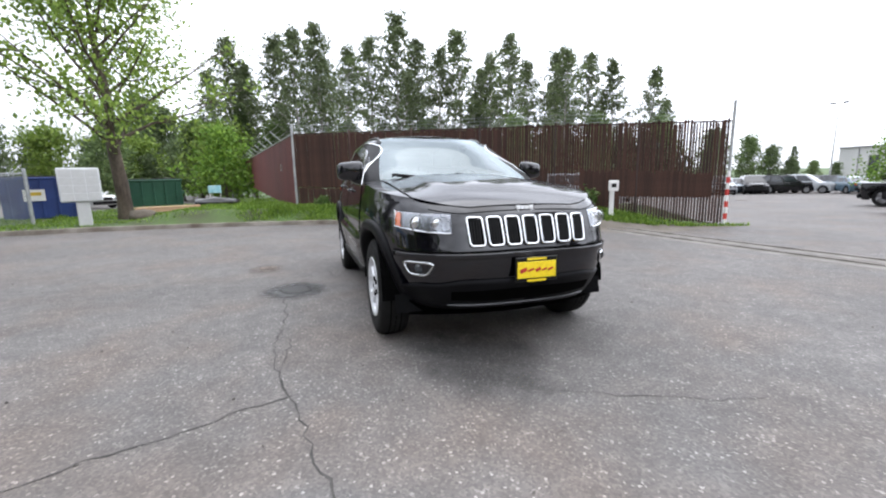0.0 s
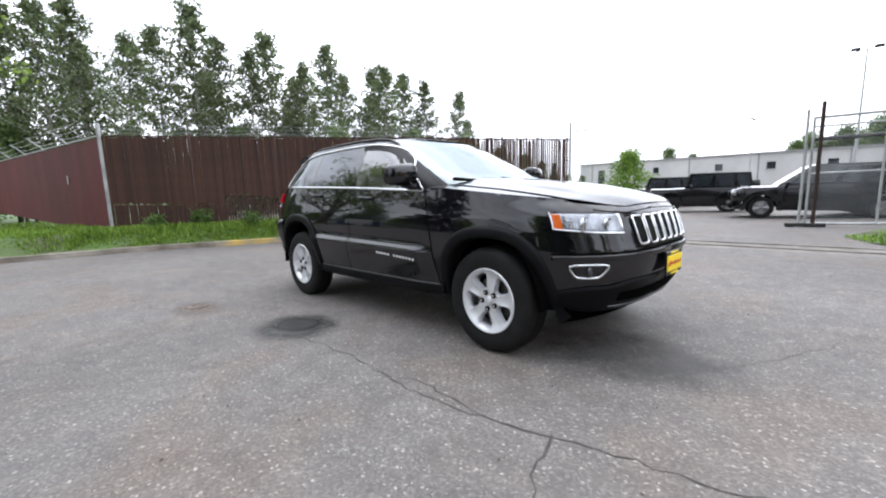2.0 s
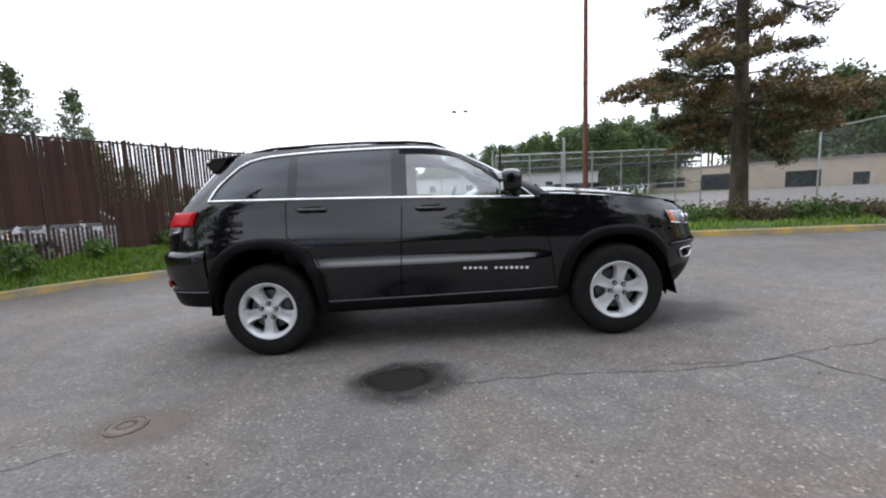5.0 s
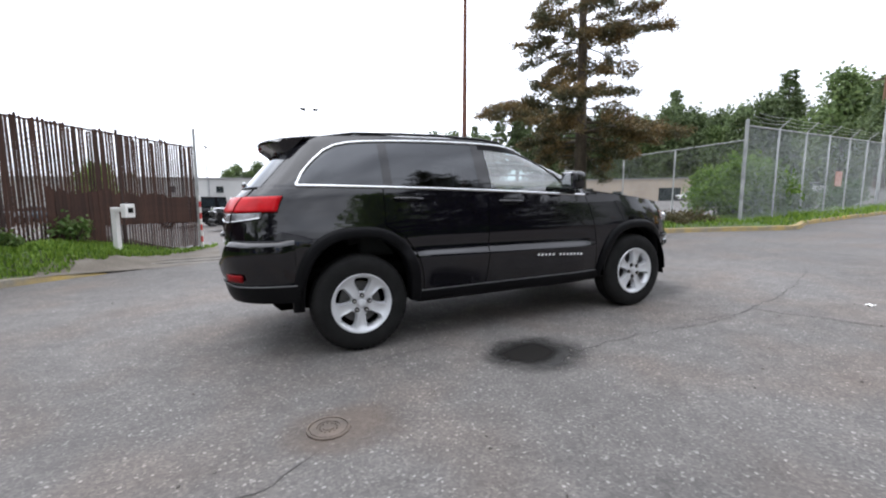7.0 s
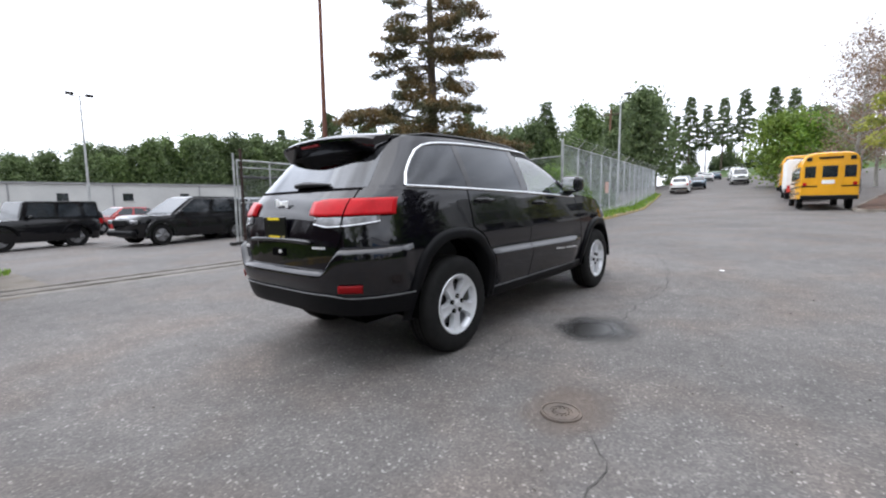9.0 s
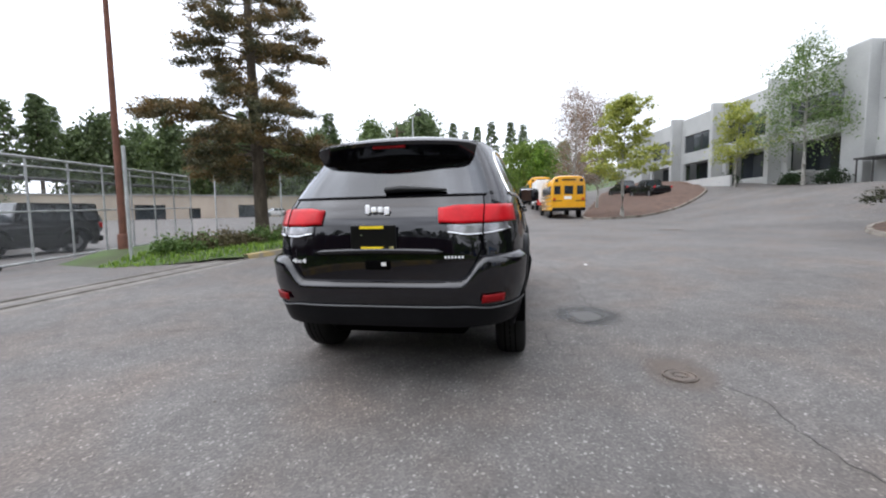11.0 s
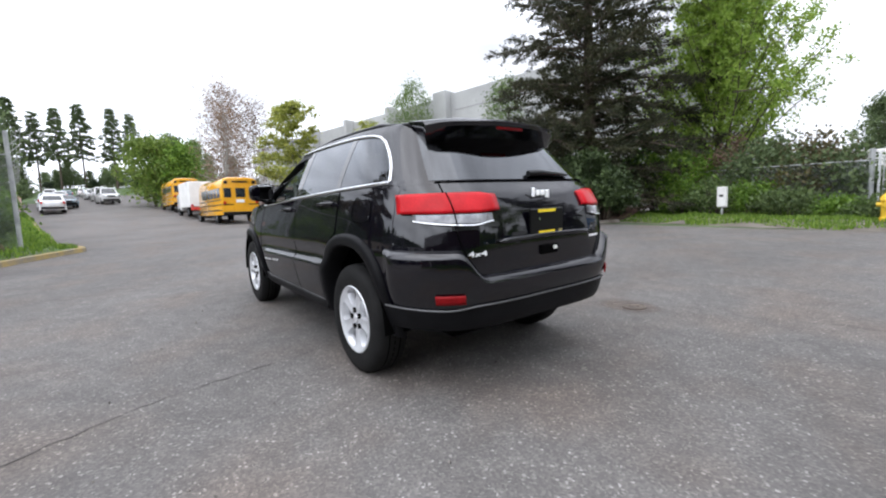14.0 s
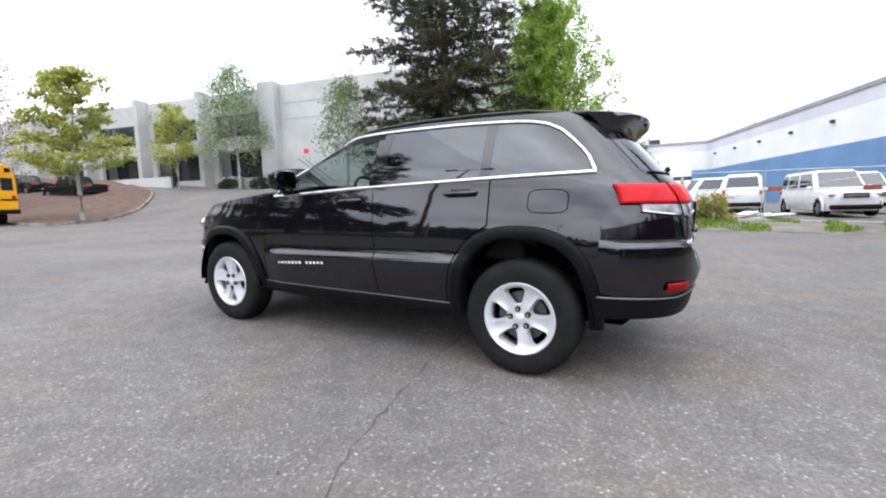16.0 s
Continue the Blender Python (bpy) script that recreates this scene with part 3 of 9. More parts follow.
blades("grass", 20000, STRIP, lambda x, y: verge_z(x, y, KERB_WEST, 0.42), 0.15, M_BLADE, "lush bright green grass at the foot of the slatted fence", lambda x, y: inside(x, y, WEST_POLY) and edge_far(x, y, KERB_WEST) > 0.1 and y < 7.6 and (x < -5.2 or y - 5.2 > (x + 5.2) * 2.2 + 0.4 * noise.noise((x * 2, y * 2, 1))), 7, 0.014)
blades("grass", 16000, WEST_POLY, lambda x, y: verge_z(x, y, KERB_WEST, 0.42), 0.085, M_BLADE, "short trodden grass round the mailbox", lambda x, y: x > -17 and y <= -3.0 and edge_far(x, y, KERB_WEST) > 0.3 + 0.5 * noise.noise((x * 0.8, y * 0.8, 9)), 11, 0.016)
blades("grass", 7000, WEST_POLY, lambda x, y: verge_z(x, y, KERB_WEST, 0.42), 0.1, M_BLADE, "uncut bright green grass on the bank", lambda x, y: x <= -13, 2, 0.03)

# north: island with the pole, the pine and ground cover
KERB_NORTH = smooth_line([(4.4, 5.95), (5.5, 5.75), (7.8, 5.1), (9.8, 4.55), (11.6, 3.75), (12.6, 3.3), (13.6, 3.5), (16, 4.3), (24, 5.4), (36, 7.3), (48, 9.4)], 6)
BACK_NORTH = [(48, 10.6), (36, 8.9), (24, 7.2), (14.5, 7.5), (12.8, 11.5), (8, 11.6), (3.4, 10.6), (2.9, 8.6), (3.3, 7.6)]
verge("verge_north", KERB_NORTH, BACK_NORTH, 0.12, M_SOIL, "grass and ground cover behind a yellow kerb", "verge")
kerb("kerb_north", KERB_NORTH, 0.13, M_KERB_YELLOW, "low concrete kerb with worn yellow paint")
NORTH_POLY = KERB_NORTH + BACK_NORTH
blades("grass", 9000, NORTH_POLY, lambda x, y: verge_z(x, y, KERB_NORTH, 0.12), 0.16, M_BLADE, "bright green grass beside the yellow kerb", lambda x, y: x < 14.5 and 0.2 < edge_far(x, y, KERB_NORTH) < 3.2, 3)
blades("grass", 4000, NORTH_POLY, lambda x, y: verge_z(x, y, KERB_NORTH, 0.12), 0.2, M_BLADE, "grass along the foot of the road fence", lambda x, y: x >= 14.5, 4, 0.03)

# south: weedy verge with the hydrant, no kerb
EDGE_SOUTH = smooth_line([(-24, -6.5), (-12, -9.2), (-7, -11.2), (-4.0, -11.6), (-2.0, -12.0), (0.5, -12.2), (3.0, -12.6), (4.6, -12.4)], 6)
BACK_SOUTH = [(6.5, -17.5), (3.5, -19), (-1.0, -17.5), (-3.2, -15.6), (-8, -13.2), (-14, -10.6), (-26, -7.3)]
SOUTH_FRONT = EDGE_SOUTH


def south_z(x, y):
    return ground_z(x, y) + 0.006 + 0.16 * step01(edge_far(x, y, SOUTH_FRONT), 0.0, 1.5) + 0.04 * noise.noise((x, y, 5.0))


def plain_verge(name, poly, height, material, label, category, cell=0.4):
    bm = bmesh.new()
    face = bm.faces.new([bm.verts.new((x, y, 0)) for x, y in poly])
    bmesh.ops.triangulate(bm, faces=[face])
    xs, ys = [p[0] for p in poly], [p[1] for p in poly]
    for axis, lo, hi in (((1, 0, 0), min(xs), max(xs)), ((0, 1, 0), min(ys), max(ys))):
        v = lo + cell
        k = Vector(axis)
        while v < hi:
            bmesh.ops.bisect_plane(bm, geom=list(bm.verts) + list(bm.edges) + list(bm.faces), plane_co=k * v, plane_no=k)
            v += cell
    for v in bm.verts:
        v.co.z = height(v.co.x, v.co.y)
    return tagged(part(name, bm, material, smooth=180), label, category, kind="structure")


plain_verge("verge_south", EDGE_SOUTH + BACK_SOUTH, south_z, M_DIRT, "weedy strip between the asphalt and a chain-link fence", "verge")
blades("grass", 22000, EDGE_SOUTH + BACK_SOUTH, south_z, 0.15, M_BLADE, "ragged grass round the hydrant", lambda x, y: edge_far(x, y, SOUTH_FRONT) > 0.3 + 0.7 * noise.noise((x, y, 0)) and (x > -4.2 or noise.noise((x * 1.2, y * 1.2, 6)) > 0.12), 5)

# spruce island and bus island, with bark mulch
SPRUCE_EDGE = smooth_line([(4.6, -12.6), (6.0, -10.9), (8.0, -10.6), (10.0, -11.1), (11.6, -12.2), (12.4, -13.6), (11.5, -15.5), (8, -18)], 6)


def spruce_z(x, y):
    return ground_z(x, y) + 0.12 + 0.35 * step01(edge_far(x, y, SPRUCE_EDGE), 0.1, 2.5) + 0.03 * noise.noise((x * 2, y * 2, 1))


plain_verge("island_spruce", SPRUCE_EDGE + [(5.0, -18.0)], spruce_z, M_BARK_MULCH, "planting bed of brown bark mulch", "planting bed")
kerb("kerb_spruce", SPRUCE_EDGE[::-1], 0.13, M_KERB, "low grey concrete kerb")
BUS_EDGE = smooth_line([(60, -11.5), (40, -7.2), (30, -5.2), (25, -4.8), (23.6, -5.4), (24.6, -7.0), (27.5, -10.0), (31.5, -13.5), (37, -16.8), (44, -18.6)], 6)


def bus_z(x, y):
    return ground_z(x, y) + 0.12 + 0.36 * step01(edge_far(x, y, BUS_EDGE), 0.1, 2.5) + 0.06 * noise.noise((x, y, 1))


plain_verge("island_bus", BUS_EDGE + [(60, -17)], bus_z, M_BARK_MULCH, "long mound of brown bark mulch", "planting bed", 0.8)
kerb("kerb_bus", BUS_EDGE, 0.14, M_KERB, "low grey concrete kerb")


def gate_track(y, wob):
    """A rusty rail set in a strip of concrete across the gateway."""
    bm = bmesh.new()
    rows = []
    for i in range(45):
        x = -4.2 + i * 0.2
        yy = y + wob * math.sin(x * 0.7)
        g = ground_z(x, yy)
        rows.append([(x, yy - 0.2, g + 0.004), (x, yy - 0.035, g + 0.012), (x, yy - 0.03, g + 0.035), (x, yy + 0.03, g + 0.035), (x, yy + 0.035, g + 0.012), (x, yy + 0.2, g + 0.004)])
    add_grid(bm, rows)
    return part("gate_track", bm, mat("track_concrete", (0.12, 0.108, 0.095), 0.9, col2=(0.21, 0.195, 0.175), scale=3, bump=0.5), smooth=40)


for y, wob in ((5.97, 0.03), (6.5, 0.04)):
    tagged(gate_track(y, wob), "worn steel rail in concrete across the gateway", "gate track", kind="structure")

# ---- fences ----


def chain_mesh(bm, a, b, z0, z1, pitch=0.06, r=0.0028):
    """Crossing wires of a chain-link panel from a to b; z0 and z1 give foot and top along it."""
    a, b = Vector((*a, 0)), Vector((*b, 0))
    long = (b - a).length
    d = (b - a) / long
    nrm = Vector((d.y, -d.x, 0))
    for sign in (1, -1):
        high = max(z1(0) - z0(0), z1(1) - z0(1))
        k = -high
        while k < long + high:
            # a wire rises by one for one
            u0, v0, u1, v1 = k, 0.0, k + sign * high, high
            lo, hi = 0.0, 1.0
            for u_edge in (0.0, long):
                s = (u_edge - u0) / (u1 - u0)
                if (u_edge == 0.0) == (sign > 0):
                    lo = max(lo, s)
                else:
                    hi = min(hi, s)
            if hi - lo > 0.02:
                ends = []
                for s in (lo, hi):
                    u, v = u0 + s * (u1 - u0), v0 + s * (v1 - v0)
                    f = u / long
                    zz = z0(f) + (z1(f) - z0(f)) * v / high
                    ends.append(a + d * u + Vector((0, 0, zz)) + nrm * 0.003 * sign)
                w = Vector((0, 0, r)) + d * (-sign * r)
                vs = [bm.verts.new(ends[0] - w), bm.verts.new(ends[0] + w), bm.verts.new(ends[0] + nrm * r * 1.4), bm.verts.new(ends[1] - w), bm.verts.new(ends[1] + w), bm.verts.new(ends[1] + nrm * r * 1.4)]
                for i, j in ((0, 1), (1, 2), (2, 0)):
                    bm.faces.new((vs[i], vs[j], vs[j + 3], vs[i + 3]))
            k += pitch
    return bm


def post(parent, x, y, z0, z1, r=0.035, material=None, name="post", arm=None):
    bm = T([(x, y, z0 - 0.1), (x, y, z1 - 0.01), (x, y, z1)], [r, r, r * 0.5], 10)
    ob = part(name, bm, material or M_GALV, parent, smooth=60)
    if arm is not None:
        part("barb_arm", T([(x, y, z1 - 0.02), (x + arm[0] * 0.32, y + arm[1] * 0.32, z1 + 0.3)], 0.014, 6), material or M_GALV, parent)
    return ob


def sag_wire(bm, points, r=0.006, sag=0.04, n=6):
    line = []
    for p, q in zip(points, points[1:]):
        p, q = Vector(p), Vector(q)
        line += [p.lerp(q, i / n) - Vector((0, 0, sag * 4 * (i / n) * (1 - i / n))) for i in range(n)]
    add_tube(bm, line + [Vector(points[-1])], r, 4, False)


# slatted fence: corner, end at the gateway, and the dark red wing that runs away from the corner
FC, FE = Vector((-11.45, -1.65, 0)), Vector((-3.68, 9.38, 0))
F_LONG = (FE - FC).length
F_DIR = (FE - FC) / F_LONG
F_OUT = Vector((F_DIR.y, -F_DIR.x, 0))


def fence_foot(s):
    return -0.17 + 0.37 * (1 - s / F_LONG) ** 1.2 + 0.02


def fence_top(s):
    return 2.82 - 0.27 * s / F_LONG


slat_fence = thing("slatted_fence", label="tall chain-link fence filled with rusty brown slats, some broken", category="fence")
for i in range(7):
    s = F_LONG * i / 6
    p = FC + F_DIR * s
    end = i in (0, 6)
    post(slat_fence, p.x, p.y, fence_foot(s) - 0.2, (3.16 if i == 0 else 3.07) if end else fence_top(s) + 0.1, (0.05 if i == 0 else 0.038) if end else 0.03, M_GALV if end else M_DARK_SLAT)
for lift in (0.0, -1.65):
    bm = bmesh.new()
    add_tube(bm, [tuple(FC + F_DIR * s - F_OUT * 0.04) [:2] + (fence_top(s) + lift,) for s in np.linspace(0, F_LONG, 14)], 0.022, 8)
    part("rail", bm, M_DARK_SLAT, slat_fence)
for k in (0.1, 0.2, 0.3):
    bm = bmesh.new()
    pts = [tuple(FC + F_DIR * F_LONG * i / 6 + F_OUT * (0.3 * k))[:2] + (fence_top(F_LONG * i / 6) + k,) for i in range(7)]
    sag_wire(bm, pts, 0.004)
    part("barbed_wire", bm, M_WIRE, slat_fence, "slack barbed wire")
bm = bmesh.new()
chain_mesh(bm, (FC - F_OUT * 0.03)[:2], (FE - F_OUT * 0.03)[:2], lambda f: fence_foot(f * F_LONG), lambda f: fence_top(f * F_LONG), 0.1, 0.003)
part("wire_mesh", bm, M_RUSTPOLE, slat_fence)


def slat_mesh(w, high, tip, material=M_RUST_SLAT):
    bm = bmesh.new()
    out = [(-w / 2, 0), (w / 2, 0), (w / 2, high - tip), (w * 0.1, high), (-w / 2, high - tip * 0.6)]
    add_prism(bm, out, 0.006, Matrix(((1, 0, 0, 0), (0, 0, -1, 0), (0, 1, 0, 0), (0, 0, 0, 1))))
    me = bpy.data.meshes.new("slat")
    bm.to_mesh(me)
    bm.free()
    me.materials.append(material)
    return me


SLATS = [slat_mesh(w, 1.0, 0.012) for w in (0.071, 0.076, 0.081)]
SLATS_MID = [slat_mesh(w, 1.0, 0.015) for w in (0.05, 0.056, 0.062)]
SLATS_THIN = [slat_mesh(w, 1.0, 0.02, M_DARK_SLAT) for w in (0.04, 0.052)]
rng = random.Random(4)
F_TURN = math.atan2(F_DIR.y, F_DIR.x)


def slat(s, z0, z1, meshes, out=0.0):
    p = FC + F_DIR * s + F_OUT * out
    ob = new("slat", rng.choice(meshes))
    ob.parent = slat_fence
    ob.matrix_basis = Matrix.Translation((p.x, p.y, z0)) @ Euler((rng.uniform(-0.006, 0.006), rng.uniform(-0.008, 0.008), F_TURN)).to_matrix().to_4x4() @ Matrix.Diagonal((1, 1, z1 - z0, 1))


s = 0.08
while s < F_LONG - 0.05:
    foot, top = fence_foot(s), fence_top(s)
    u = s / F_LONG
    band = noise.noise((s * 0.7, 0, 2)) > -0.15
    if u < 0.56:
        # closed stretch, broken line low down
        torn = u > 0.22 and noise.noise((s * 0.55, 3, 1)) > -0.45
        cut = foot + (1.0 + 0.1 * noise.noise((s * 1.3, 0, 5)) if torn else 0.75)
        slat(s, cut + rng.uniform(-0.03, 0.04), top - rng.uniform(0, 0.05), SLATS)
        if torn:
            gone = 0.05 * step01(s, 3.9, 4.8) * (0.8 + 0.6 * noise.noise((s * 1.1, 7, 1)))
            slat(s, foot, cut - 0.04 - gone + rng.uniform(-0.1, 0.03), SLATS_THIN)
        else:
            slat(s + rng.uniform(-0.01, 0.01), foot, cut - 0.01, SLATS)
        s += 0.074
    else:
        # open stretch near the gateway: thin slats, patches of wide ones low down
        low = foot + rng.uniform(0.0, 0.06)
        cut = foot + 0.72 + 0.08 * noise.noise((s * 1.5, 0, 8))
        slat(s, cut + rng.uniform(-0.05, 0.05), top + rng.uniform(-0.05, 0.1), SLATS_MID if u < 0.9 or rng.random() < 0.5 else SLATS_THIN, 0.004)
        slat(s, low, cut + 0.03, SLATS_THIN)
        if 0.58 < u < 0.97 and (band or u > 0.72):
            slat(s + 0.03, foot + 0.3 + 0.4 * (u > 0.8), foot + 1.42 + 0.2 * noise.noise((s * 0.9, 0, 3)) + rng.uniform(-0.05, 0.05), SLATS, 0.012)
        s += 0.072

# the wing of dark red slats
W_END = Vector((-62, -10.0, 0))
w_dir = (W_END - FC).normalized()
w_long = (W_END - FC).length
red_fence = thing("red_fence", label="long fence of dark red slats with barbed wire on angled arms", category="fence")
bm = bmesh.new()
s = 0.06
while s < w_long:
    p = FC + w_dir * s
    z0, z1 = 0.15 + 1.0 * s / w_long, 2.78 + 0.4 * s / w_long
    add_box(bm, p.x, p.y, (z0 + z1) / 2, 0.088 if s < 25 else 0.19, 0.008, z1 - z0 + rng.uniform(-0.03, 0.02), math.degrees(math.atan2(w_dir.y, w_dir.x)))
    s += 0.092 if s < 25 else 0.2
tagged(part("slats", bm, M_RED_SLAT, red_fence), kind="stuff")
bm = bmesh.new()
add_tube(bm, [(FC.x, FC.y, 2.83), (W_END.x, W_END.y, 3.2)], 0.028, 8)
part("rail", bm, M_GALV, red_fence)
for i in range(1, 12):
    p = FC + w_dir * (i * 2.9)
    top = 2.83 + 0.4 * i * 2.9 / w_long
    part("barb_arm", T([(p.x, p.y, top - 0.05), (p.x + 0.14, p.y - 0.42, top + 0.33)], 0.022, 6), M_GALV, red_fence)
for k in (0.35, 0.65, 0.95):
    bm = bmesh.new()
    sag_wire(bm, [tuple(FC + w_dir * (i * 2.9) + Vector((0.14 * k, -0.42 * k, 0)))[:2] + (2.8 + 0.38 * k + 0.4 * i * 2.9 / w_long,) for i in range(12)], 0.009)
    part("barbed_wire", bm, M_GALV, red_fence)
part("sign_plate", B(FC.x + w_dir.x * 3.5 + 0.03, FC.y + w_dir.y * 3.5 - 0.03, 1.75, 0.18, 0.02, 0.26), M_WHITE_PAINT, red_fence, "small pale plate")

# gateway: red and white striped guard on the end post
striped = thing("striped_guard", label="red and white striped guard strip on the gate post", category="gate post")
for i in range(9):
    part("band", B(FE.x + 0.05, FE.y - 0.06, -0.1 + 0.16 * i, 0.05, 0.09, 0.158, bevel=0.006), M_RED_PAINT if i % 2 else M_WHITE_PAINT, striped, "red band" if i % 2 else "white band")

# rolling gate, pushed open
gate = thing("rolling_gate", label="open rolling chain-link gate in a grey pipe frame", category="gate")
GX0, GX1, GY = 2.1, 10.7, 9.45
bm = bmesh.new()
chain_mesh(bm, (GX0, GY), (GX1, GY), lambda f: 0.16 + 0.1 * f, lambda f: 2.58 + 0.2 * f, 0.075, 0.0014)
part("wire_mesh", bm, M_WIRE, gate)
for z, r, m in ((2.6, 0.032, M_GALV), (2.4, 0.02, M_GALV), (1.35, 0.022, M_GALV), (0.18, 0.03, M_GALV)):
    part("rail", T([(GX0, GY, z), (GX1, GY, z + 0.2)], r, 8), m, gate)
part("track_beam", T([(GX0, GY + 0.08, 2.12), (GX1, GY + 0.08, 2.32)], 0.045, 8), M_BLACK_STEEL, gate, "black steel track beam")
for i in range(8):
    x = GX0 + (GX1 - GX0) * i / 7
    part("upright", T([(x, GY, 0.16), (x, GY, 2.62 + 0.2 * i / 7)], 0.026, 8), M_GALV, gate)
part("end_post", T([(GX0 + 0.14, GY, 0.1), (GX0 + 0.14, GY, 2.95)], 0.04, 10), M_DARK_SLAT, gate, "dark rusty end post")
part("front_post", T([(GX0 - 0.12, GY, 0.1), (GX0 - 0.12, GY, 2.8)], 0.03, 10), M_GALV, gate)
for dx in (-0.28, 0.05, 0.3):
    bm = bmesh.new()
    add_tube(bm, [(GX0 + dx, GY - 0.03, 0.09), (GX0 + dx, GY + 0.03, 0.09)], 0.08, 14)
    part("roller", bm, M_BLACK_STEEL, gate)
part("roller_box", B(GX0, GY, 0.16, 0.75, 0.12, 0.08, bevel=0.01), M_BLACK_STEEL, gate)

gate.matrix_world = Matrix.Translation((2.08, 10.9, -0.2)) @ Matrix.Rotation(radians(16), 4, "Z") @ Matrix.Scale(1.08, 4) @ Matrix.Translation((-GX0, -GY, 0))

gate_post = thing("gate_post", label="lone galvanised guide post beside the gate", category="post")
post(gate_post, 3.93, 8.95, ground_z(3.93, 8.95), 2.9, 0.042)

# lot fence from the pole to the corner, then along the road
corner_fence = thing("chain_link_fence", label="galvanised chain-link fence round a car park", category="fence", group="chain-link fences")
LOT = [(12.34, 4.65), (12.9, 7.6), (13.4, 10.6), (12.2, 13.2)]
for i, (x, y) in enumerate(LOT):
    post(corner_fence, x, y, ground_z(x, y), 3.7 if i == 0 else 3.05, 0.055 if i == 0 else 0.03)
for p, q in zip(LOT, LOT[1:]):
    part("rail", T([(*p, 3.05), (*q, 3.05)], 0.022, 8), M_GALV, corner_fence)
    bm = bmesh.new()
    chain_mesh(bm, p, q, lambda f: ground_z(*p) + 0.15, lambda f: 3.05, 0.08, 0.002)
    part("wire_mesh", bm, M_WIRE, corner_fence)
road_fence = thing("chain_link_fence", label="galvanised chain-link fence along the road with barbed wire arms", category="fence", group="chain-link fences")
R0, R1 = Vector((12.34, 4.65, 0)), Vector((46, 9.6, 0))
r_dir = (R1 - R0).normalized()


def road_top(f):
    return 3.55 + 1.0 * f


for i in range(1, 15):
    p = R0 + (R1 - R0) * (i / 14)
    post(road_fence, p.x, p.y, ground_z(p.x, p.y), road_top(i / 14), 0.03, arm=(r_dir.y, -r_dir.x))
part("rail", T([(R0.x, R0.y, 3.5), (R1.x, R1.y, 4.5)], 0.024, 8), M_GALV, road_fence)
bm = bmesh.new()
chain_mesh(bm, R0[:2], R1[:2], lambda f: ground_z(R0.x + f * 33.7, 6) + 0.15, lambda f: 3.5 + f, 0.085, 0.003)
part("wire_mesh", bm, M_WIRE, road_fence)
part("sign_plate", B(20.6, 5.75, 2.0, 0.5, 0.03, 0.62, bevel=0.01), mat("faded_sign", (0.5, 0.28, 0.24), 0.6, col2=(0.6, 0.45, 0.4), scale=6), road_fence, "faded reddish sign plate")
for k in (0.35, 0.65, 0.95):
    bm = bmesh.new()
    sag_wire(bm, [tuple(R0 + (R1 - R0) * (i / 14) + Vector((r_dir.y, -r_dir.x, 0)) * 0.32 * k)[:2] + (road_top(i / 14) + 0.3 * k,) for i in range(15)], 0.006)
    part("barbed_wire", bm, M_GALV, road_fence)

# south fence behind the hydrant
south_fence = thing("chain_link_fence", label="rusting chain-link fence behind weeds", category="fence", group="chain-link fences")
SF = [(6.0, -18.0), (1.57, -16.35), (-1.5, -16.5)]
for x, y in SF:
    post(south_fence, x, y, ground_z(x, y), ground_z(x, y) + 2.2, 0.04 if x > -1 else 0.07)
for k, (p, q) in enumerate(zip(SF, SF[1:])):
    zp, zq = ground_z(*p), ground_z(*q)
    part("rail", T([(*p, zp + 1.84), (*q, zq + 1.84)], 0.022, 8), M_GALV, south_fence)
    bm = bmesh.new()
    chain_mesh(bm, p, q, lambda f: zp + (zq - zp) * f + 0.12, lambda f: zp + (zq - zp) * f + 1.84, 0.08, 0.0025)
    part("wire_mesh", bm, M_WIRE, south_fence)
post(south_fence, -1.68, -16.42, ground_z(-1.68, -16.42), ground_z(-1.68, -16.42) + 2.05, 0.035)

# swing gates of bare pipe across the way into the south yard
M_RUST_RED = mat("faded_red_plate", (0.2, 0.035, 0.022), 0.6, col2=(0.3, 0.07, 0.045), scale=5)
for k, (p, q) in enumerate((((-1.78, -16.4), (-5.2, -15.8)), ((-5.28, -15.78), (-9.8, -14.6)))):
    leaf = thing("pipe_gate", label="wide swing gate of grey steel pipe with a diagonal brace", category="gate", group="pipe gates")
    zp, zq = ground_z(*p), ground_z(*q)
    for name, h in (("top_rail", 1.9), ("middle_rail", 1.22), ("bottom_rail", 0.12)):
        part(name, T([(*p, zp + h), (*q, zq + h)], 0.02, 8), M_GALV, leaf)
    for (x, y), z in ((p, zp), (q, zq)):
        part("stile", T([(x, y, z + 0.03), (x, y, z + 1.92)], 0.017, 8), M_GALV, leaf)
    part("brace", T([(*p, zp + (0.3 if k == 0 else 1.22)), (*q, zq + (1.2 if k == 0 else 1.9))], 0.016, 8), M_GALV, leaf)
    for f in (0.06, 0.59) if k else ():
        x, y = p[0] + (q[0] - p[0]) * f, p[1] + (q[1] - p[1]) * f
        bm = B(0, 0, 0, 0.42, 0.012, 0.17, bevel=0.004)
        bmesh.ops.transform(bm, matrix=Matrix.Translation((x, y + 0.03, zp + (zq - zp) * f + 1.24)) @ Matrix.Rotation(math.atan2(q[1] - p[1], q[0] - p[0]), 4, "Z"), verts=bm.verts)
        part("marker_plate", bm, M_RUST_RED, leaf, "faded red marker plate")

# ---- buildings ----


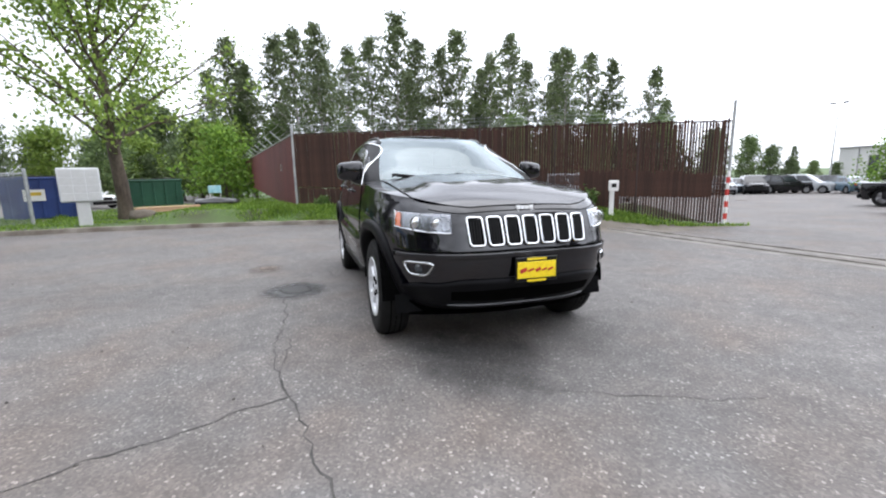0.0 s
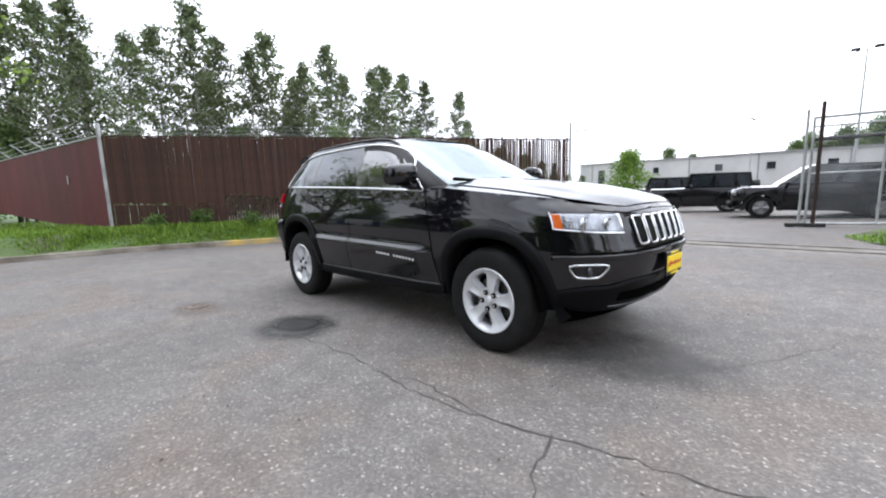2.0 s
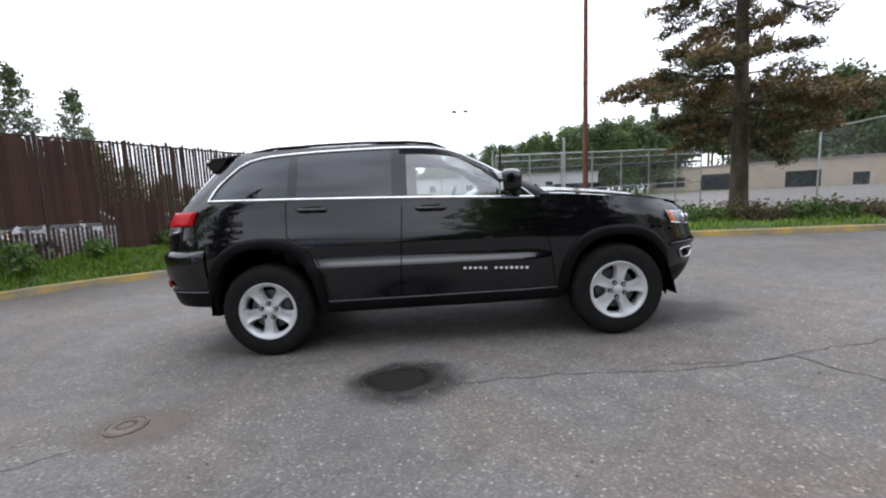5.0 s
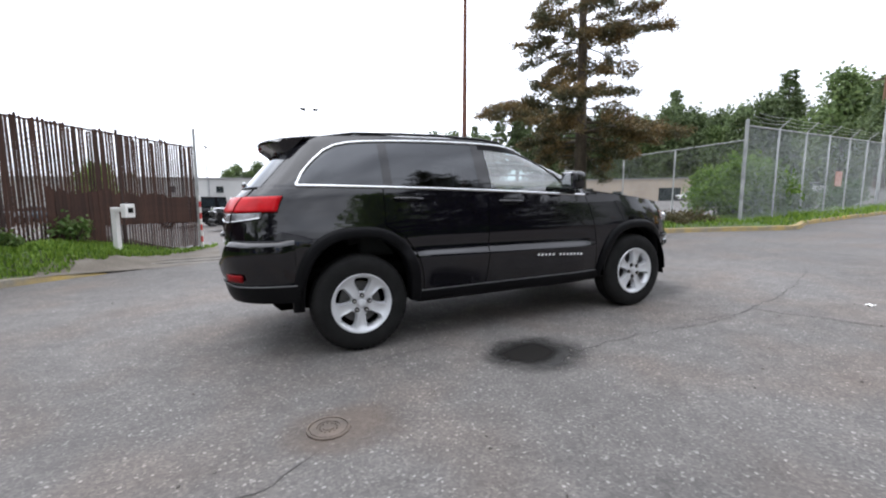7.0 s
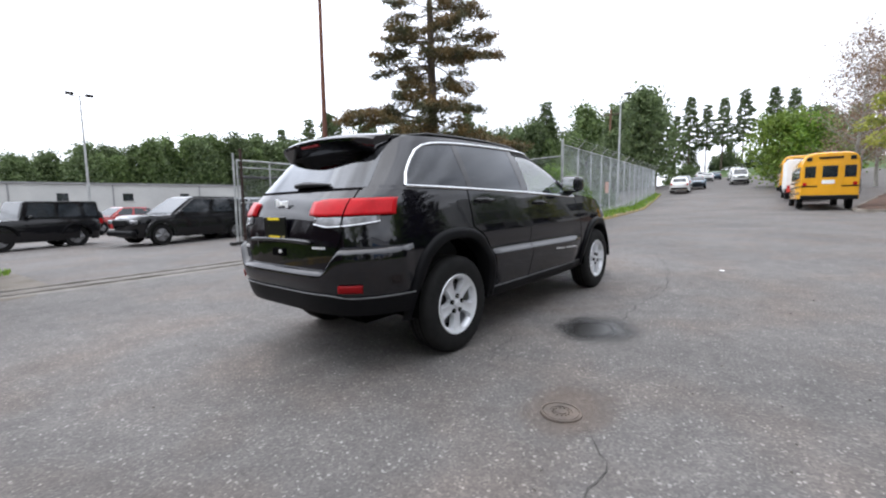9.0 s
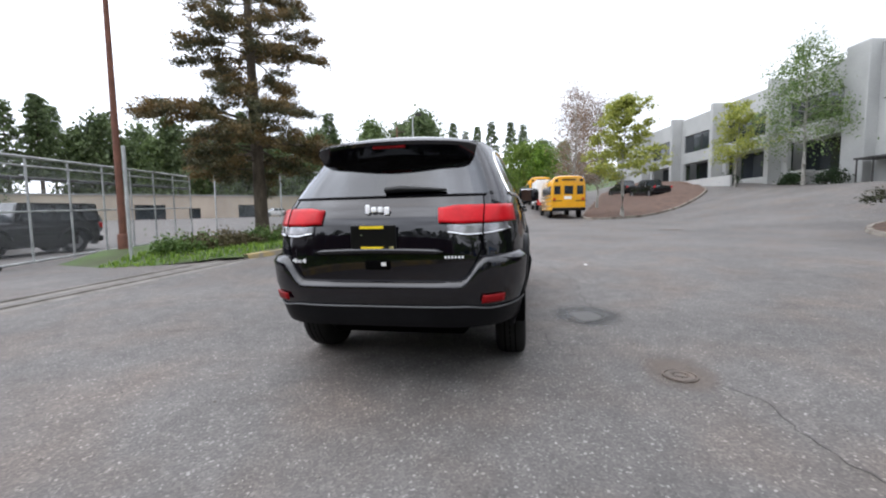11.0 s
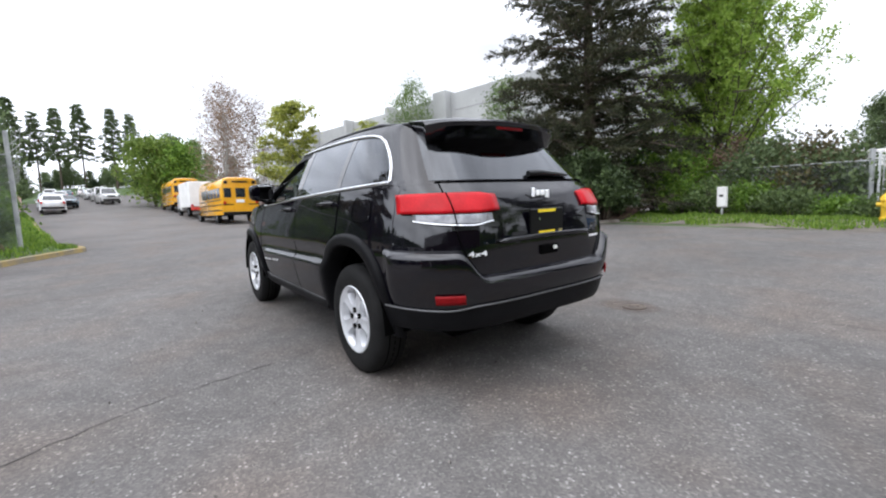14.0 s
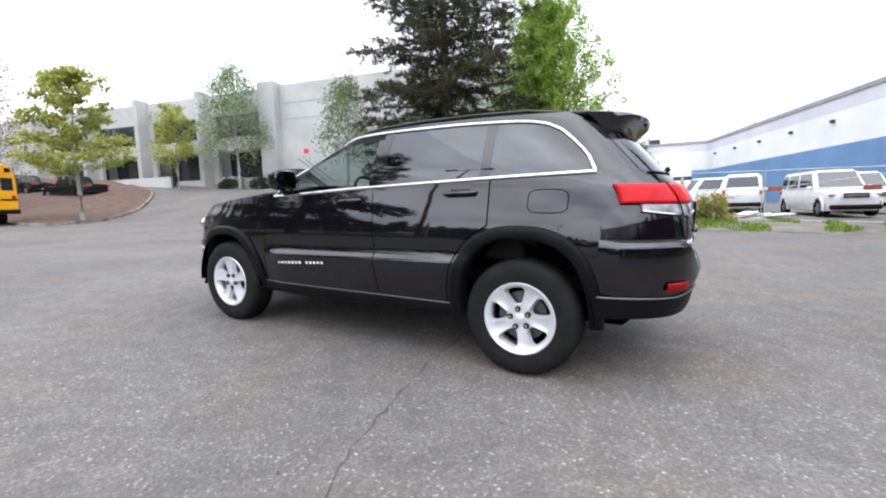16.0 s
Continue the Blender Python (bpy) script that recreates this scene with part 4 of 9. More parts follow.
def wall_frame(p, q):
    """A matrix with x along the wall from p to q, y outwards (to the right of the way), z up."""
    d = Vector((q[0] - p[0], q[1] - p[1], 0)).normalized()
    o = Vector((d.y, -d.x, 0))
    return Matrix(((d.x, o.x, 0, p[0]), (d.y, o.y, 0, p[1]), (0, 0, 1, 0), (0, 0, 0, 1)))


def wall_with_holes(bm, long, z0, z1, thick, holes, m):
    """A wall of thickness, with rectangular openings (u0, u1, z0, z1) through it."""
    us = sorted({0.0, long, *[h[0] for h in holes], *[h[1] for h in holes]})
    zs = sorted({z0, z1, *[h[2] for h in holes], *[h[3] for h in holes]})
    for a, b in zip(us, us[1:]):
        for c, d in zip(zs, zs[1:]):
            mu, mz = (a + b) / 2, (c + d) / 2
            if any(h[0] < mu < h[1] and h[2] < mz < h[3] for h in holes):
                continue
            add_box(bm, mu, -thick / 2, mz, b - a, thick, d - c, m=m)
    # weld the cells and drop the faces between them
    bmesh.ops.remove_doubles(bm, verts=bm.verts, dist=0.001)
    bm.verts.index_update()
    seen = {}
    for f in bm.faces:
        seen.setdefault(tuple(sorted(v.index for v in f.verts)), []).append(f)
    bmesh.ops.delete(bm, geom=[f for fs in seen.values() if len(fs) > 1 for f in fs], context="FACES_ONLY")


# offices of grey concrete: fins, strip windows, recessed ground floor, and a plain block towards the spruce
offices = thing("office_building", label="two-storey grey concrete office building with fins and dark recessed windows", category="building")
OP, OQ = (72.0, -16.0), (7.0, -28.35)
om = wall_frame(OP, OQ)


def office_u(x):
    return (72.0 - x) / 0.9824


O_Z0, O_Z1 = 1.2, 12.0
bm = bmesh.new()
holes = []
bays = [(60.8, 53.0), (53.0, 45.2), (45.2, 37.4), (37.4, 29.7)]
for a, b in bays:
    u0, u1 = office_u(a) + 0.9, office_u(b) - 0.5
    holes += [(u0, u1, 7.95, 10.0), (u0, u1, 4.1, 6.7)]
wall_with_holes(bm, office_u(29.7), O_Z0, O_Z1, 0.35, holes, om)
part("front_wall", bm, M_CONCRETE, offices, "grey concrete front with openings")
bm = bmesh.new()
add_box(bm, (office_u(29.7) + 65.8) / 2, -0.1, (O_Z0 + O_Z1) / 2, 65.8 - office_u(29.7), 0.9, O_Z1 - O_Z0, m=om)
part("side_wall", bm, M_CONCRETE, offices, "plain concrete wall panels")
for z in (9.0, 10.4):
    bm = bmesh.new()
    add_box(bm, (office_u(29.7) + 65.8) / 2 + 0.6, 0.36, z, 64.5 - office_u(29.7), 0.02, 0.05, m=om)
    part("reveal", bm, M_ROOF, offices, "horizontal reveal joint")
for x in (60.8, 53.0, 45.2, 37.4, 29.7):
    bm = bmesh.new()
    add_box(bm, office_u(x), 0.45, (O_Z0 + O_Z1 + 0.25) / 2, 0.55 if x != 29.7 else 1.7, 1.4, O_Z1 + 0.25 - O_Z0, m=om)
    bmesh.ops.bevel(bm, geom=list(bm.edges), offset=0.04, segments=1, affect="EDGES")
    part("fin", bm, M_CONCRETE, offices)
for a, b in bays:
    u0, u1 = office_u(a) + 0.9, office_u(b) - 0.5
    w = part("window", B(0, 0, 0, u1 - u0, 0.04, 2.2), M_WINDOW, offices, "dark strip window")
    w.matrix_basis = om @ Matrix.Translation(((u0 + u1) / 2, -0.2, 8.98))
    for k in range(1, 4):
        f = part("mullion", B(-(u1 - u0) / 2 + (u1 - u0) * k / 4, 0.03, 0, 0.06, 0.06, 2.2), M_BLACK_STEEL, w)
    g = part("entrance_glass", B(0, 0, 0, u1 - u0, 0.04, 3.3), M_WINDOW, offices, "dark recessed entrance glazing")
    g.matrix_basis = om @ Matrix.Translation(((u0 + u1) / 2, -1.6, 5.4))
    for z, name in ((6.74, "soffit"), (4.06, "porch_floor")):
        bm = bmesh.new()
        add_box(bm, (u0 + u1) / 2, -0.9, z, u1 - u0, 1.5, 0.06, m=om)
        part(name, bm, M_CONCRETE, offices)
bm = bmesh.new()
add_box(bm, 33, -14.0, (O_Z1 + O_Z0) / 2 - 0.2, 65.6, 23, O_Z1 - O_Z0 - 0.4, m=om)
part("rear_block", bm, M_CONCRETE, offices)
bm = bmesh.new()
add_box(bm, 38.5, 0.75, 4.1, 1.4, 1.1, 0.14, m=om)
front_stair = part("front_stair", bm, M_CONCRETE_PALE, offices, "open pale concrete stair")
for i in range(8):
    bm = bmesh.new()
    add_box(bm, 37.7 - 0.26 * i, 0.75, 4.1 - 0.165 * i, 0.28, 1.1, 0.06, m=om)
    part("step", bm, M_CONCRETE_PALE, front_stair)
for dy in (0.25, 1.25):
    bm = bmesh.new()
    add_tube(bm, [om @ Vector((37.9, dy, 4.0)), om @ Vector((35.6, dy, 2.6))], 0.06, 6)
    part("stringer", bm, M_CONCRETE_PALE, front_stair)
# steel stair and landing against the plain wall
bm = bmesh.new()
add_box(bm, 45.4, 1.2, 4.38, 2.6, 1.5, 0.12, m=om)
steel_stair = part("steel_stair", bm, M_BLACK_STEEL, offices, "dark steel outside stair")
for i in range(11):
    bm = bmesh.new()
    add_box(bm, 46.7 + 0.24 * i, 1.3, 4.25 - 0.17 * i, 0.26, 1.1, 0.05, m=om)
    part("step", bm, M_BLACK_STEEL, steel_stair)
for dy in (0.8, 1.85):
    for lift in (0.0, 0.95):
        bm = bmesh.new()
        a, b = om @ Vector((46.6, dy, 4.35 + lift)), om @ Vector((49.2, dy, 2.45 + lift))
        add_tube(bm, [a, b], 0.03 if lift else 0.06, 6)
        part("handrail" if lift else "stringer", bm, M_BLACK_STEEL, steel_stair)
for u in (44.3, 45.4, 46.5):
    bm = bmesh.new()
    add_box(bm, u, 1.9, 3.4, 0.07, 0.07, 2.0, m=om)
    part("landing_post", bm, M_BLACK_STEEL, steel_stair)
bm = bmesh.new()
add_box(bm, office_u(26.4), 0.37, 6.1, 0.5, 0.02, 0.4, m=om)
part("wall_sign", bm, M_RED_PAINT, offices, "small red mark on the wall")
# low white ramp wall in front
bm = bmesh.new()
for a, b in (((50, -17.6), (43, -18.6)), ((43, -18.6), (38.6, -19.4))):
    fm = wall_frame(a, b)
    long = math.dist(a, b)
    add_box(bm, long / 2, 0, 3.5, long, 0.2, 1.6, m=fm)
ob = part("ramp_wall", bm, M_CONCRETE_PALE)
tagged(ob, "low pale concrete ramp wall in front of the offices", "wall")

# long pale warehouse behind the car park
warehouse = thing("warehouse", label="long low white warehouse with small square windows", category="building")
wm = wall_frame((-39.4, 77.5), (24.4, 60.4))
bm = bmesh.new()
w_long2 = 66.0
w_holes = [(u - 0.55, u + 0.55, 2.0, 2.95) for u in (16.5, 26.6, 33.3, 39.8, 46.1, 52.5, 58.8)] + [(4.4, 6.0, -2.0, 2.9)]
wall_with_holes(bm, w_long2, -2.5, 4.1, 0.3, w_holes, wm)
part("front_wall", bm, M_CONCRETE_PALE, warehouse)
for u0, u1, z0, z1 in w_holes:
    bm = bmesh.new()
    add_box(bm, (u0 + u1) / 2, -0.18, (z0 + z1) / 2, u1 - u0, 0.05, z1 - z0, m=wm)
    pane = part("window", bm, M_WINDOW, warehouse)
    bm = bmesh.new()
    add_box(bm, (u0 + u1) / 2, 0.04, z0 - 0.05, u1 - u0 + 0.2, 0.12, 0.08, m=wm)
    part("sill", bm, M_CONCRETE, pane)
bm = bmesh.new()
add_box(bm, w_long2 / 2, -0.1, 4.18, w_long2 + 0.3, 0.6, 0.18, m=wm)
part("roof_edge", bm, M_ROOF, warehouse)
bm = bmesh.new()
add_box(bm, w_long2 / 2, -6.4, 0.8, w_long2, 12, 6.2, m=wm)
part("rear_block", bm, M_CONCRETE_PALE, warehouse)
for u in np.arange(3.0, 66.0, 9.6):
    bm = bmesh.new()
    add_box(bm, u, 0.03, 0.9, 0.16, 0.08, 6.2, m=wm)
    part("downpipe", bm, M_ROOF, warehouse)

# beige shed beyond the car park
shed = thing("beige_building", label="low beige industrial building with loading doors", category="building")
bmx = wall_frame((83.0, 49.0), (48, 92))
bm = bmesh.new()
sh_holes = [(9, 13, 0.4, 3.3), (20, 22, 0.4, 2.6), (26, 31, 0.4, 3.3), (38, 45, 0.4, 3.6), (48, 54, 1.2, 3.2)]
wall_with_holes(bm, 55.4, -0.5, 5.2, 0.3, sh_holes, bmx @ Matrix.Diagonal((1, -1, 1, 1)))
part("front_wall", bm, M_BEIGE, shed)
for u0, u1, z0, z1 in sh_holes:
    bm = bmesh.new()
    add_box(bm, (u0 + u1) / 2, 0.2, (z0 + z1) / 2, u1 - u0, 0.05, z1 - z0, m=bmx)
    part("loading_door", bm, M_WINDOW, shed)
bm = bmesh.new()
add_box(bm, 27.7, 12.2, 2.3, 55.4, 23.4, 5.4, m=bmx)
part("rear_block", bm, M_BEIGE, shed)
bm = bmesh.new()
add_box(bm, 27.7, 0.0, 5.25, 55.8, 0.5, 0.2, m=bmx)
part("roof_edge", bm, M_ROOF, shed)

# white warehouse with a blue band
blue = thing("blue_band_building", label="tall white metal warehouse with a blue band along its foot", category="building")
for p, q, tag in (((-6.8, -69.5), (-26, -1), "long"), ((3.2, -68.55), (-6.8, -69.5), "end")):
    fm = wall_frame(p, q)
    long = math.dist(p, q)
    if tag == "long":
        long *= 0.52
    for z0, z1, m, name in ((-0.5, 5.0, M_BLUE_WALL, "blue_band"), (5.0, 7.7, M_WHITE_WALL, "white_wall"), (7.7, 8.8, M_LILAC_WALL, "upper_band"), (8.8, 9.15, M_ROOF, "roof_edge")):
        bm = bmesh.new()
        add_box(bm, long / 2, (0.05 if name == "roof_edge" else 0.0) * -1, (z0 + z1) / 2, long, 0.4 if name != "roof_edge" else 0.7, z1 - z0, m=fm)
        part(name, bm, m, blue)
    if tag == "long":
        for u in np.arange(3, long, 6.0):
            bm = bmesh.new()
            add_box(bm, u, 0.3, 7.0, 0.35, 0.25, 0.25, m=fm)
            part("wall_lamp", bm, M_BLACK_STEEL, blue)
        bm = bmesh.new()
        add_box(bm, long / 2, -15.4, 4.2, long, 30, 9.2, m=fm)
        part("rear_block", bm, M_WHITE_WALL, blue)
for x, y in ((0.3, -70.3), (-11.5, -62.0)):
    vent = part("roof_vent", B(x, y, 9.5, 1.5, 1.2, 0.9, bevel=0.15, seg=2), M_BLACK_STEEL, blue, "dark roof vent")

# ---- trees and shrubs ----


def leaf_cloud(name, centres, spread, sizes, count, material, parent=None, seed=0, flat=1.0, slim=0.6, out=None):
    """Leaves: small pointed quads scattered round clump centres."""
    rng = np.random.default_rng(seed)
    centres = np.asarray(centres, float)
    k = rng.integers(0, len(centres), count)
    r = np.asarray(spread, float)
    r = r[k] if r.ndim else np.full(count, r)
    off = rng.normal(size=(count, 3)) * 0.5
    off[:, 2] *= flat
    p = centres[k] + off * r[:, None]
    a = rng.normal(size=(count, 3))
    a /= np.linalg.norm(a, axis=1)[:, None]
    b = np.cross(a, rng.normal(size=(count, 3)))
    b /= np.linalg.norm(b, axis=1)[:, None]
    s = (rng.uniform(sizes[0], sizes[1], count))[:, None]
    verts = np.stack([p - a * s, p + b * s * slim, p + a * s, p - b * s * slim], 1).reshape(-1, 3)
    me = bpy.data.meshes.new(name)
    me.vertices.add(count * 4)
    me.vertices.foreach_set("co", verts.ravel())
    me.loops.add(count * 4)
    me.loops.foreach_set("vertex_index", np.arange(count * 4))
    me.polygons.add(count)
    me.polygons.foreach_set("loop_start", np.arange(count) * 4)
    me.update(calc_edges=True)
    me.materials.append(material)
    ob = new(name, me)
    if parent is not None:
        ob.parent = parent
    return ob


def tree(name, h, r, first, limbs, reach, rise, leaves, sizes, clump, bark, leaf, label, seed, per=5, flat=0.8, bend=0.0, wob=0.02, slim=0.6, category="tree", twigs=3, group="", start=0.35):
    """A tapered trunk, limbs that grow by reach(f) and rise(f) over the crown's height f, twigs, and leaf clumps on them."""
    rng = random.Random(seed)
    root = thing(name, label=label, category=category, group=group)
    top = Vector((rng.uniform(-1, 1) * wob * h, rng.uniform(-1, 1) * wob * h, h))
    stem = [Vector((0, 0, -0.3))] + [Vector((top.x * f, top.y * f, h * f)) + Vector((rng.uniform(-1, 1), rng.uniform(-1, 1), 0)) * r * 0.7 for f in (0.03, 0.15, 0.3, 0.45, 0.6, 0.75, 0.88)] + [top]
    radii = [r * 1.5, r * 1.15, r, r * 0.85, r * 0.7, r * 0.5, r * 0.33, r * 0.18, r * 0.05]
    bm = bmesh.new()
    add_tube(bm, stem, radii, 9)
    centres, spread = [], []
    for i in range(limbs):
        f = (i + rng.uniform(0.1, 0.9)) / limbs
        z = h * (first + (0.97 - first) * f)
        az = i * 2.4 + rng.uniform(-0.5, 0.5)
        ln, el = reach(f) * rng.uniform(0.7, 1.2), rise(f) + rng.uniform(-0.15, 0.15)
        base = Vector((top.x * z / h, top.y * z / h, z))
        d = Vector((math.cos(az) * math.cos(el), math.sin(az) * math.cos(el), math.sin(el)))
        pts = [base + d * ln * t + Vector((0, 0, bend * ln * t * t)) + Vector((rng.uniform(-1, 1), rng.uniform(-1, 1), rng.uniform(-1, 1))) * 0.05 * ln * t for t in (0, 0.33, 0.66, 1.0)]
        lr = max(0.012, r * 0.35 * (1 - f * 0.7))
        add_tube(bm, pts, [lr, lr * 0.7, lr * 0.45, lr * 0.2], 5, False)
        for k in range(twigs):
            t = rng.uniform(0.3, 0.95)
            q = pts[0].lerp(pts[3], t) + Vector((0, 0, bend * ln * (t * t - t)))
            tip = q + Vector((rng.uniform(-1, 1), rng.uniform(-1, 1), rng.uniform(-0.3, 0.7))) * ln * 0.28
            add_tube(bm, [q, tip], [lr * 0.4, lr * 0.12], 4, False)
            centres.append(tip)
            spread.append(clump * rng.uniform(0.6, 1.1))
        for k in range(per):
            t = start + (1.02 - start) * (k + rng.random()) / per
            q = pts[0].lerp(pts[3], t) + Vector((0, 0, bend * ln * (t * t - t)))
            centres.append(q + Vector((rng.uniform(-1, 1), rng.uniform(-1, 1), rng.uniform(-1, 1))) * clump * 0.4)
            spread.append(clump * rng.uniform(0.6, 1.25) * (1.1 - 0.45 * f))
    part("trunk", bm, bark, root, smooth=60)
    leaf_cloud("crown", centres, spread, sizes, leaves, leaf, root, seed, flat, slim)
    return root


def conifer(name, h, r, whorls, label, seed, bark, leaf, count, sizes, limbs=5, twig=0.3, gap=0.26, skew=(0.0, 0.0), lean=(0.0, 0.0), flat=0.06, slim=0.28, hang=0.1, start=0.25, wild=0.12, rough=0.2):
    """A straight trunk with whorls (height, reach, rise, droop) of limbs; flat sprays of needled twigs to both sides of each limb."""
    rng = random.Random(seed)
    root = thing(name, label=label, category="tree")
    bm = bmesh.new()
    heights = (-0.3, 0.0, 0.05, 0.2, 0.4, 0.6, 0.8, 1.0)
    add_tube(bm, [Vector((lean[0] * f * h, lean[1] * f * h, h * f if f >= 0 else -0.3)) for f in heights], [r * 1.4, r * 1.3, r * 1.05, r * 0.92, r * 0.75, r * 0.55, r * 0.32, r * 0.04], 10)
    seg_a, seg_b = [], []
    turn = 0.0
    for z, reach, rise, droop in whorls:
        turn += 0.7 + rng.uniform(-0.2, 0.2)
        for i in range(limbs):
            az = turn + math.tau * i / limbs + rng.uniform(-0.3, 0.3)
            ln = reach * rng.uniform(0.55, 1.18) * (1 + skew[0] * math.cos(az - skew[1]))
            base = Vector((lean[0] * z, lean[1] * z, z + rng.uniform(-0.3, 0.3)))
            d, side = Vector((math.cos(az), math.sin(az), 0)), Vector((-math.sin(az), math.cos(az), 0))
            rs, dr, sway = rise + rng.uniform(-wild, wild), droop * rng.uniform(0.7, 1.3), rng.uniform(-0.12, 0.12)

            def at(t):
                return base + d * ln * t + side * ln * sway * t * t + Vector((0, 0, ln * (rs * t - dr * t * t)))
            lr = max(0.012, 0.016 * ln * (1.2 - 0.5 * z / h))
            add_tube(bm, [at(t) for t in (0, 0.3, 0.6, 0.85, 1.0)], [lr, lr * 0.75, lr * 0.5, lr * 0.3, lr * 0.1], 5, False)
            n = max(3, int(ln * (1 - start) / gap))
            for k in range(n):
                t = start + (1 - start) * (k + rng.random()) / n
                q = at(t)
                for sgn in (-1, 1):
                    if rng.random() < 0.12:
                        continue
                    tl = twig * ln * (1.1 - t) ** 0.8 * rng.uniform(0.55, 1.2) + 0.16
                    a = rng.uniform(0.55, 1.0)
                    tip = q + (d * math.cos(a) + side * sgn * math.sin(a)) * tl + Vector((0, 0, tl * (rng.uniform(-rough, rough) - hang)))
                    add_tube(bm, [q, tip], [lr * 0.22 + 0.003, 0.003], 3, False)
                    seg_a.append(q.lerp(tip, 0.15))
                    seg_b.append(tip)
            seg_a.append(at(0.8))
            seg_b.append(at(1.0))
    part("trunk", bm, bark, root, smooth=60)
    rg = np.random.default_rng(seed)
    a, b = np.array(seg_a), np.array(seg_b)
    ln = np.linalg.norm(b - a, axis=1)
    k = rg.choice(len(a), count, p=ln / ln.sum())
    t = rg.random(count) ** 0.8
    p = a[k] + (b - a)[k] * t[:, None] + rg.normal(size=(count, 3)) * np.array([flat, flat, flat * 0.8])
    u = (b - a)[k] / ln[k][:, None] + rg.normal(size=(count, 3)) * 0.75 + np.array([0, 0, 0.15])
    u /= np.linalg.norm(u, axis=1)[:, None]
    v = np.cross(u, rg.normal(size=(count, 3)))
    v /= np.linalg.norm(v, axis=1)[:, None]
    sz = rg.uniform(sizes[0], sizes[1], count)[:, None]
    verts = np.stack([p - u * sz * 0.4, p + v * sz * slim + u * sz * 0.3, p + u * sz, p - v * sz * slim + u * sz * 0.3], 1).reshape(-1, 3)
    mesh_part("crown", verts.tolist(), np.arange(count * 4).reshape(-1, 4).tolist(), leaf, root)
    return root


def bush(name, rx, ry, h, leaves, sizes, leaf, label, seed, clumps=40, group="", category="shrub", crown=0.4):
    """Stems and leaf clumps over an uneven dome."""
    rng = random.Random(seed)
    root = thing(name, label=label, category=category, group=group)
    bm = bmesh.new()
    centres, spread = [], []
    for i in range(clumps):
        a, q, u = rng.uniform(0, math.tau), math.sqrt(rng.random()), rng.random() ** 0.6
        p = Vector((math.cos(a) * rx * q, math.sin(a) * ry * q, h * (0.12 + 0.8 * u * math.sqrt(max(1 - q * q * 0.8, 0.05)))))
        centres.append(p)
        spread.append(crown * rng.uniform(0.6, 1.3))
        if i % 3 == 0:
            add_tube(bm, [(p.x * 0.2, p.y * 0.2, -0.1), p * 0.6, p], [0.03, 0.02, 0.008], 4, False)
    tagged(part("brushwood", bm, M_BARK, root), kind="stuff")
    leaf_cloud("foliage", centres, spread, sizes, leaves, leaf, root, seed)
    return root


def place(ob, x, y, turn=0.0, size=1.0, dz=0.0, z=None):
    ob.matrix_world = Matrix.Translation((x, y, (ground_z(x, y) if z is None else z) + dz)) @ Matrix.Rotation(turn, 4, "Z") @ Matrix.Scale(size, 4)
    return ob


def spread_copies(kinds, spots):
    """Puts kinds in turn at spots (x, y, size); the first of each is the thing itself."""
    used = set()
    for i, (x, y, s) in enumerate(spots):
        k = kinds[i % len(kinds)]
        m = Matrix.Translation((x, y, ground_z(x, y) - 0.1)) @ Matrix.Rotation(i * 1.9, 4, "Z") @ Matrix.Scale(s, 4)
        if k.name in used:
            c = copy_thing(k, Matrix.Identity(4))
            c.matrix_world = m
        else:
            k.matrix_world = m
            used.add(k.name)


# tall poplars behind the slatted fence
poplars = [tree("poplar_tree", 16, 0.17, 0.2, 54, lambda f: (0.5 + (3.6 + 0.5 * math.sin(19 * f)) * (1 - f) ** 0.8) * min(1.0, 0.5 + 1.8 * f), lambda f: 0.42 + 0.3 * f, 6800, (0.08, 0.165), 0.64, M_BARK_PALE, M_LEAF_POPLAR, "tall thin poplar with sparse spring leaves", 11 + k, 4, flat=0.6, wob=0.06, group="poplars behind the fence", start=0.2, twigs=4) for k in range(4)]
POPLAR_ROW = [(-42.3, -9.4, 12.6), (-46.0, -7.9, 16.8), (-48.7, -6.6, 14.9), (-44.4, -4.0, 16.9), (-40.2, -1.4, 16.3), (-44.6, 1.2, 18.5), (-36.4, 2.8, 13.8), (-40.5, 6.1, 16.4), (-37.6, 8.1, 17.7), (-41.8, 11.1, 16.8), (-34.2, 11.2, 13.9), (-38.0, 15.2, 17.0), (-39.8, 18.9, 15.4), (-33.8, 17.8, 15.4), (-36.4, 22.0, 14.1), (-30.9, 22.4, 13.5), (-34.6, 23.9, 14.6), (-33.4, 27.0, 14.4), (-30.1, 27.3, 12.8), (-30.5, 31.8, 12.5), (-32.1, 35.8, 10.0)]
spread_copies(poplars, [(x, y, h / 16) for x, y, h in POPLAR_ROW] + [(x - 7, y + 0.5, h / 17.5) for x, y, h in POPLAR_ROW[1::4]])

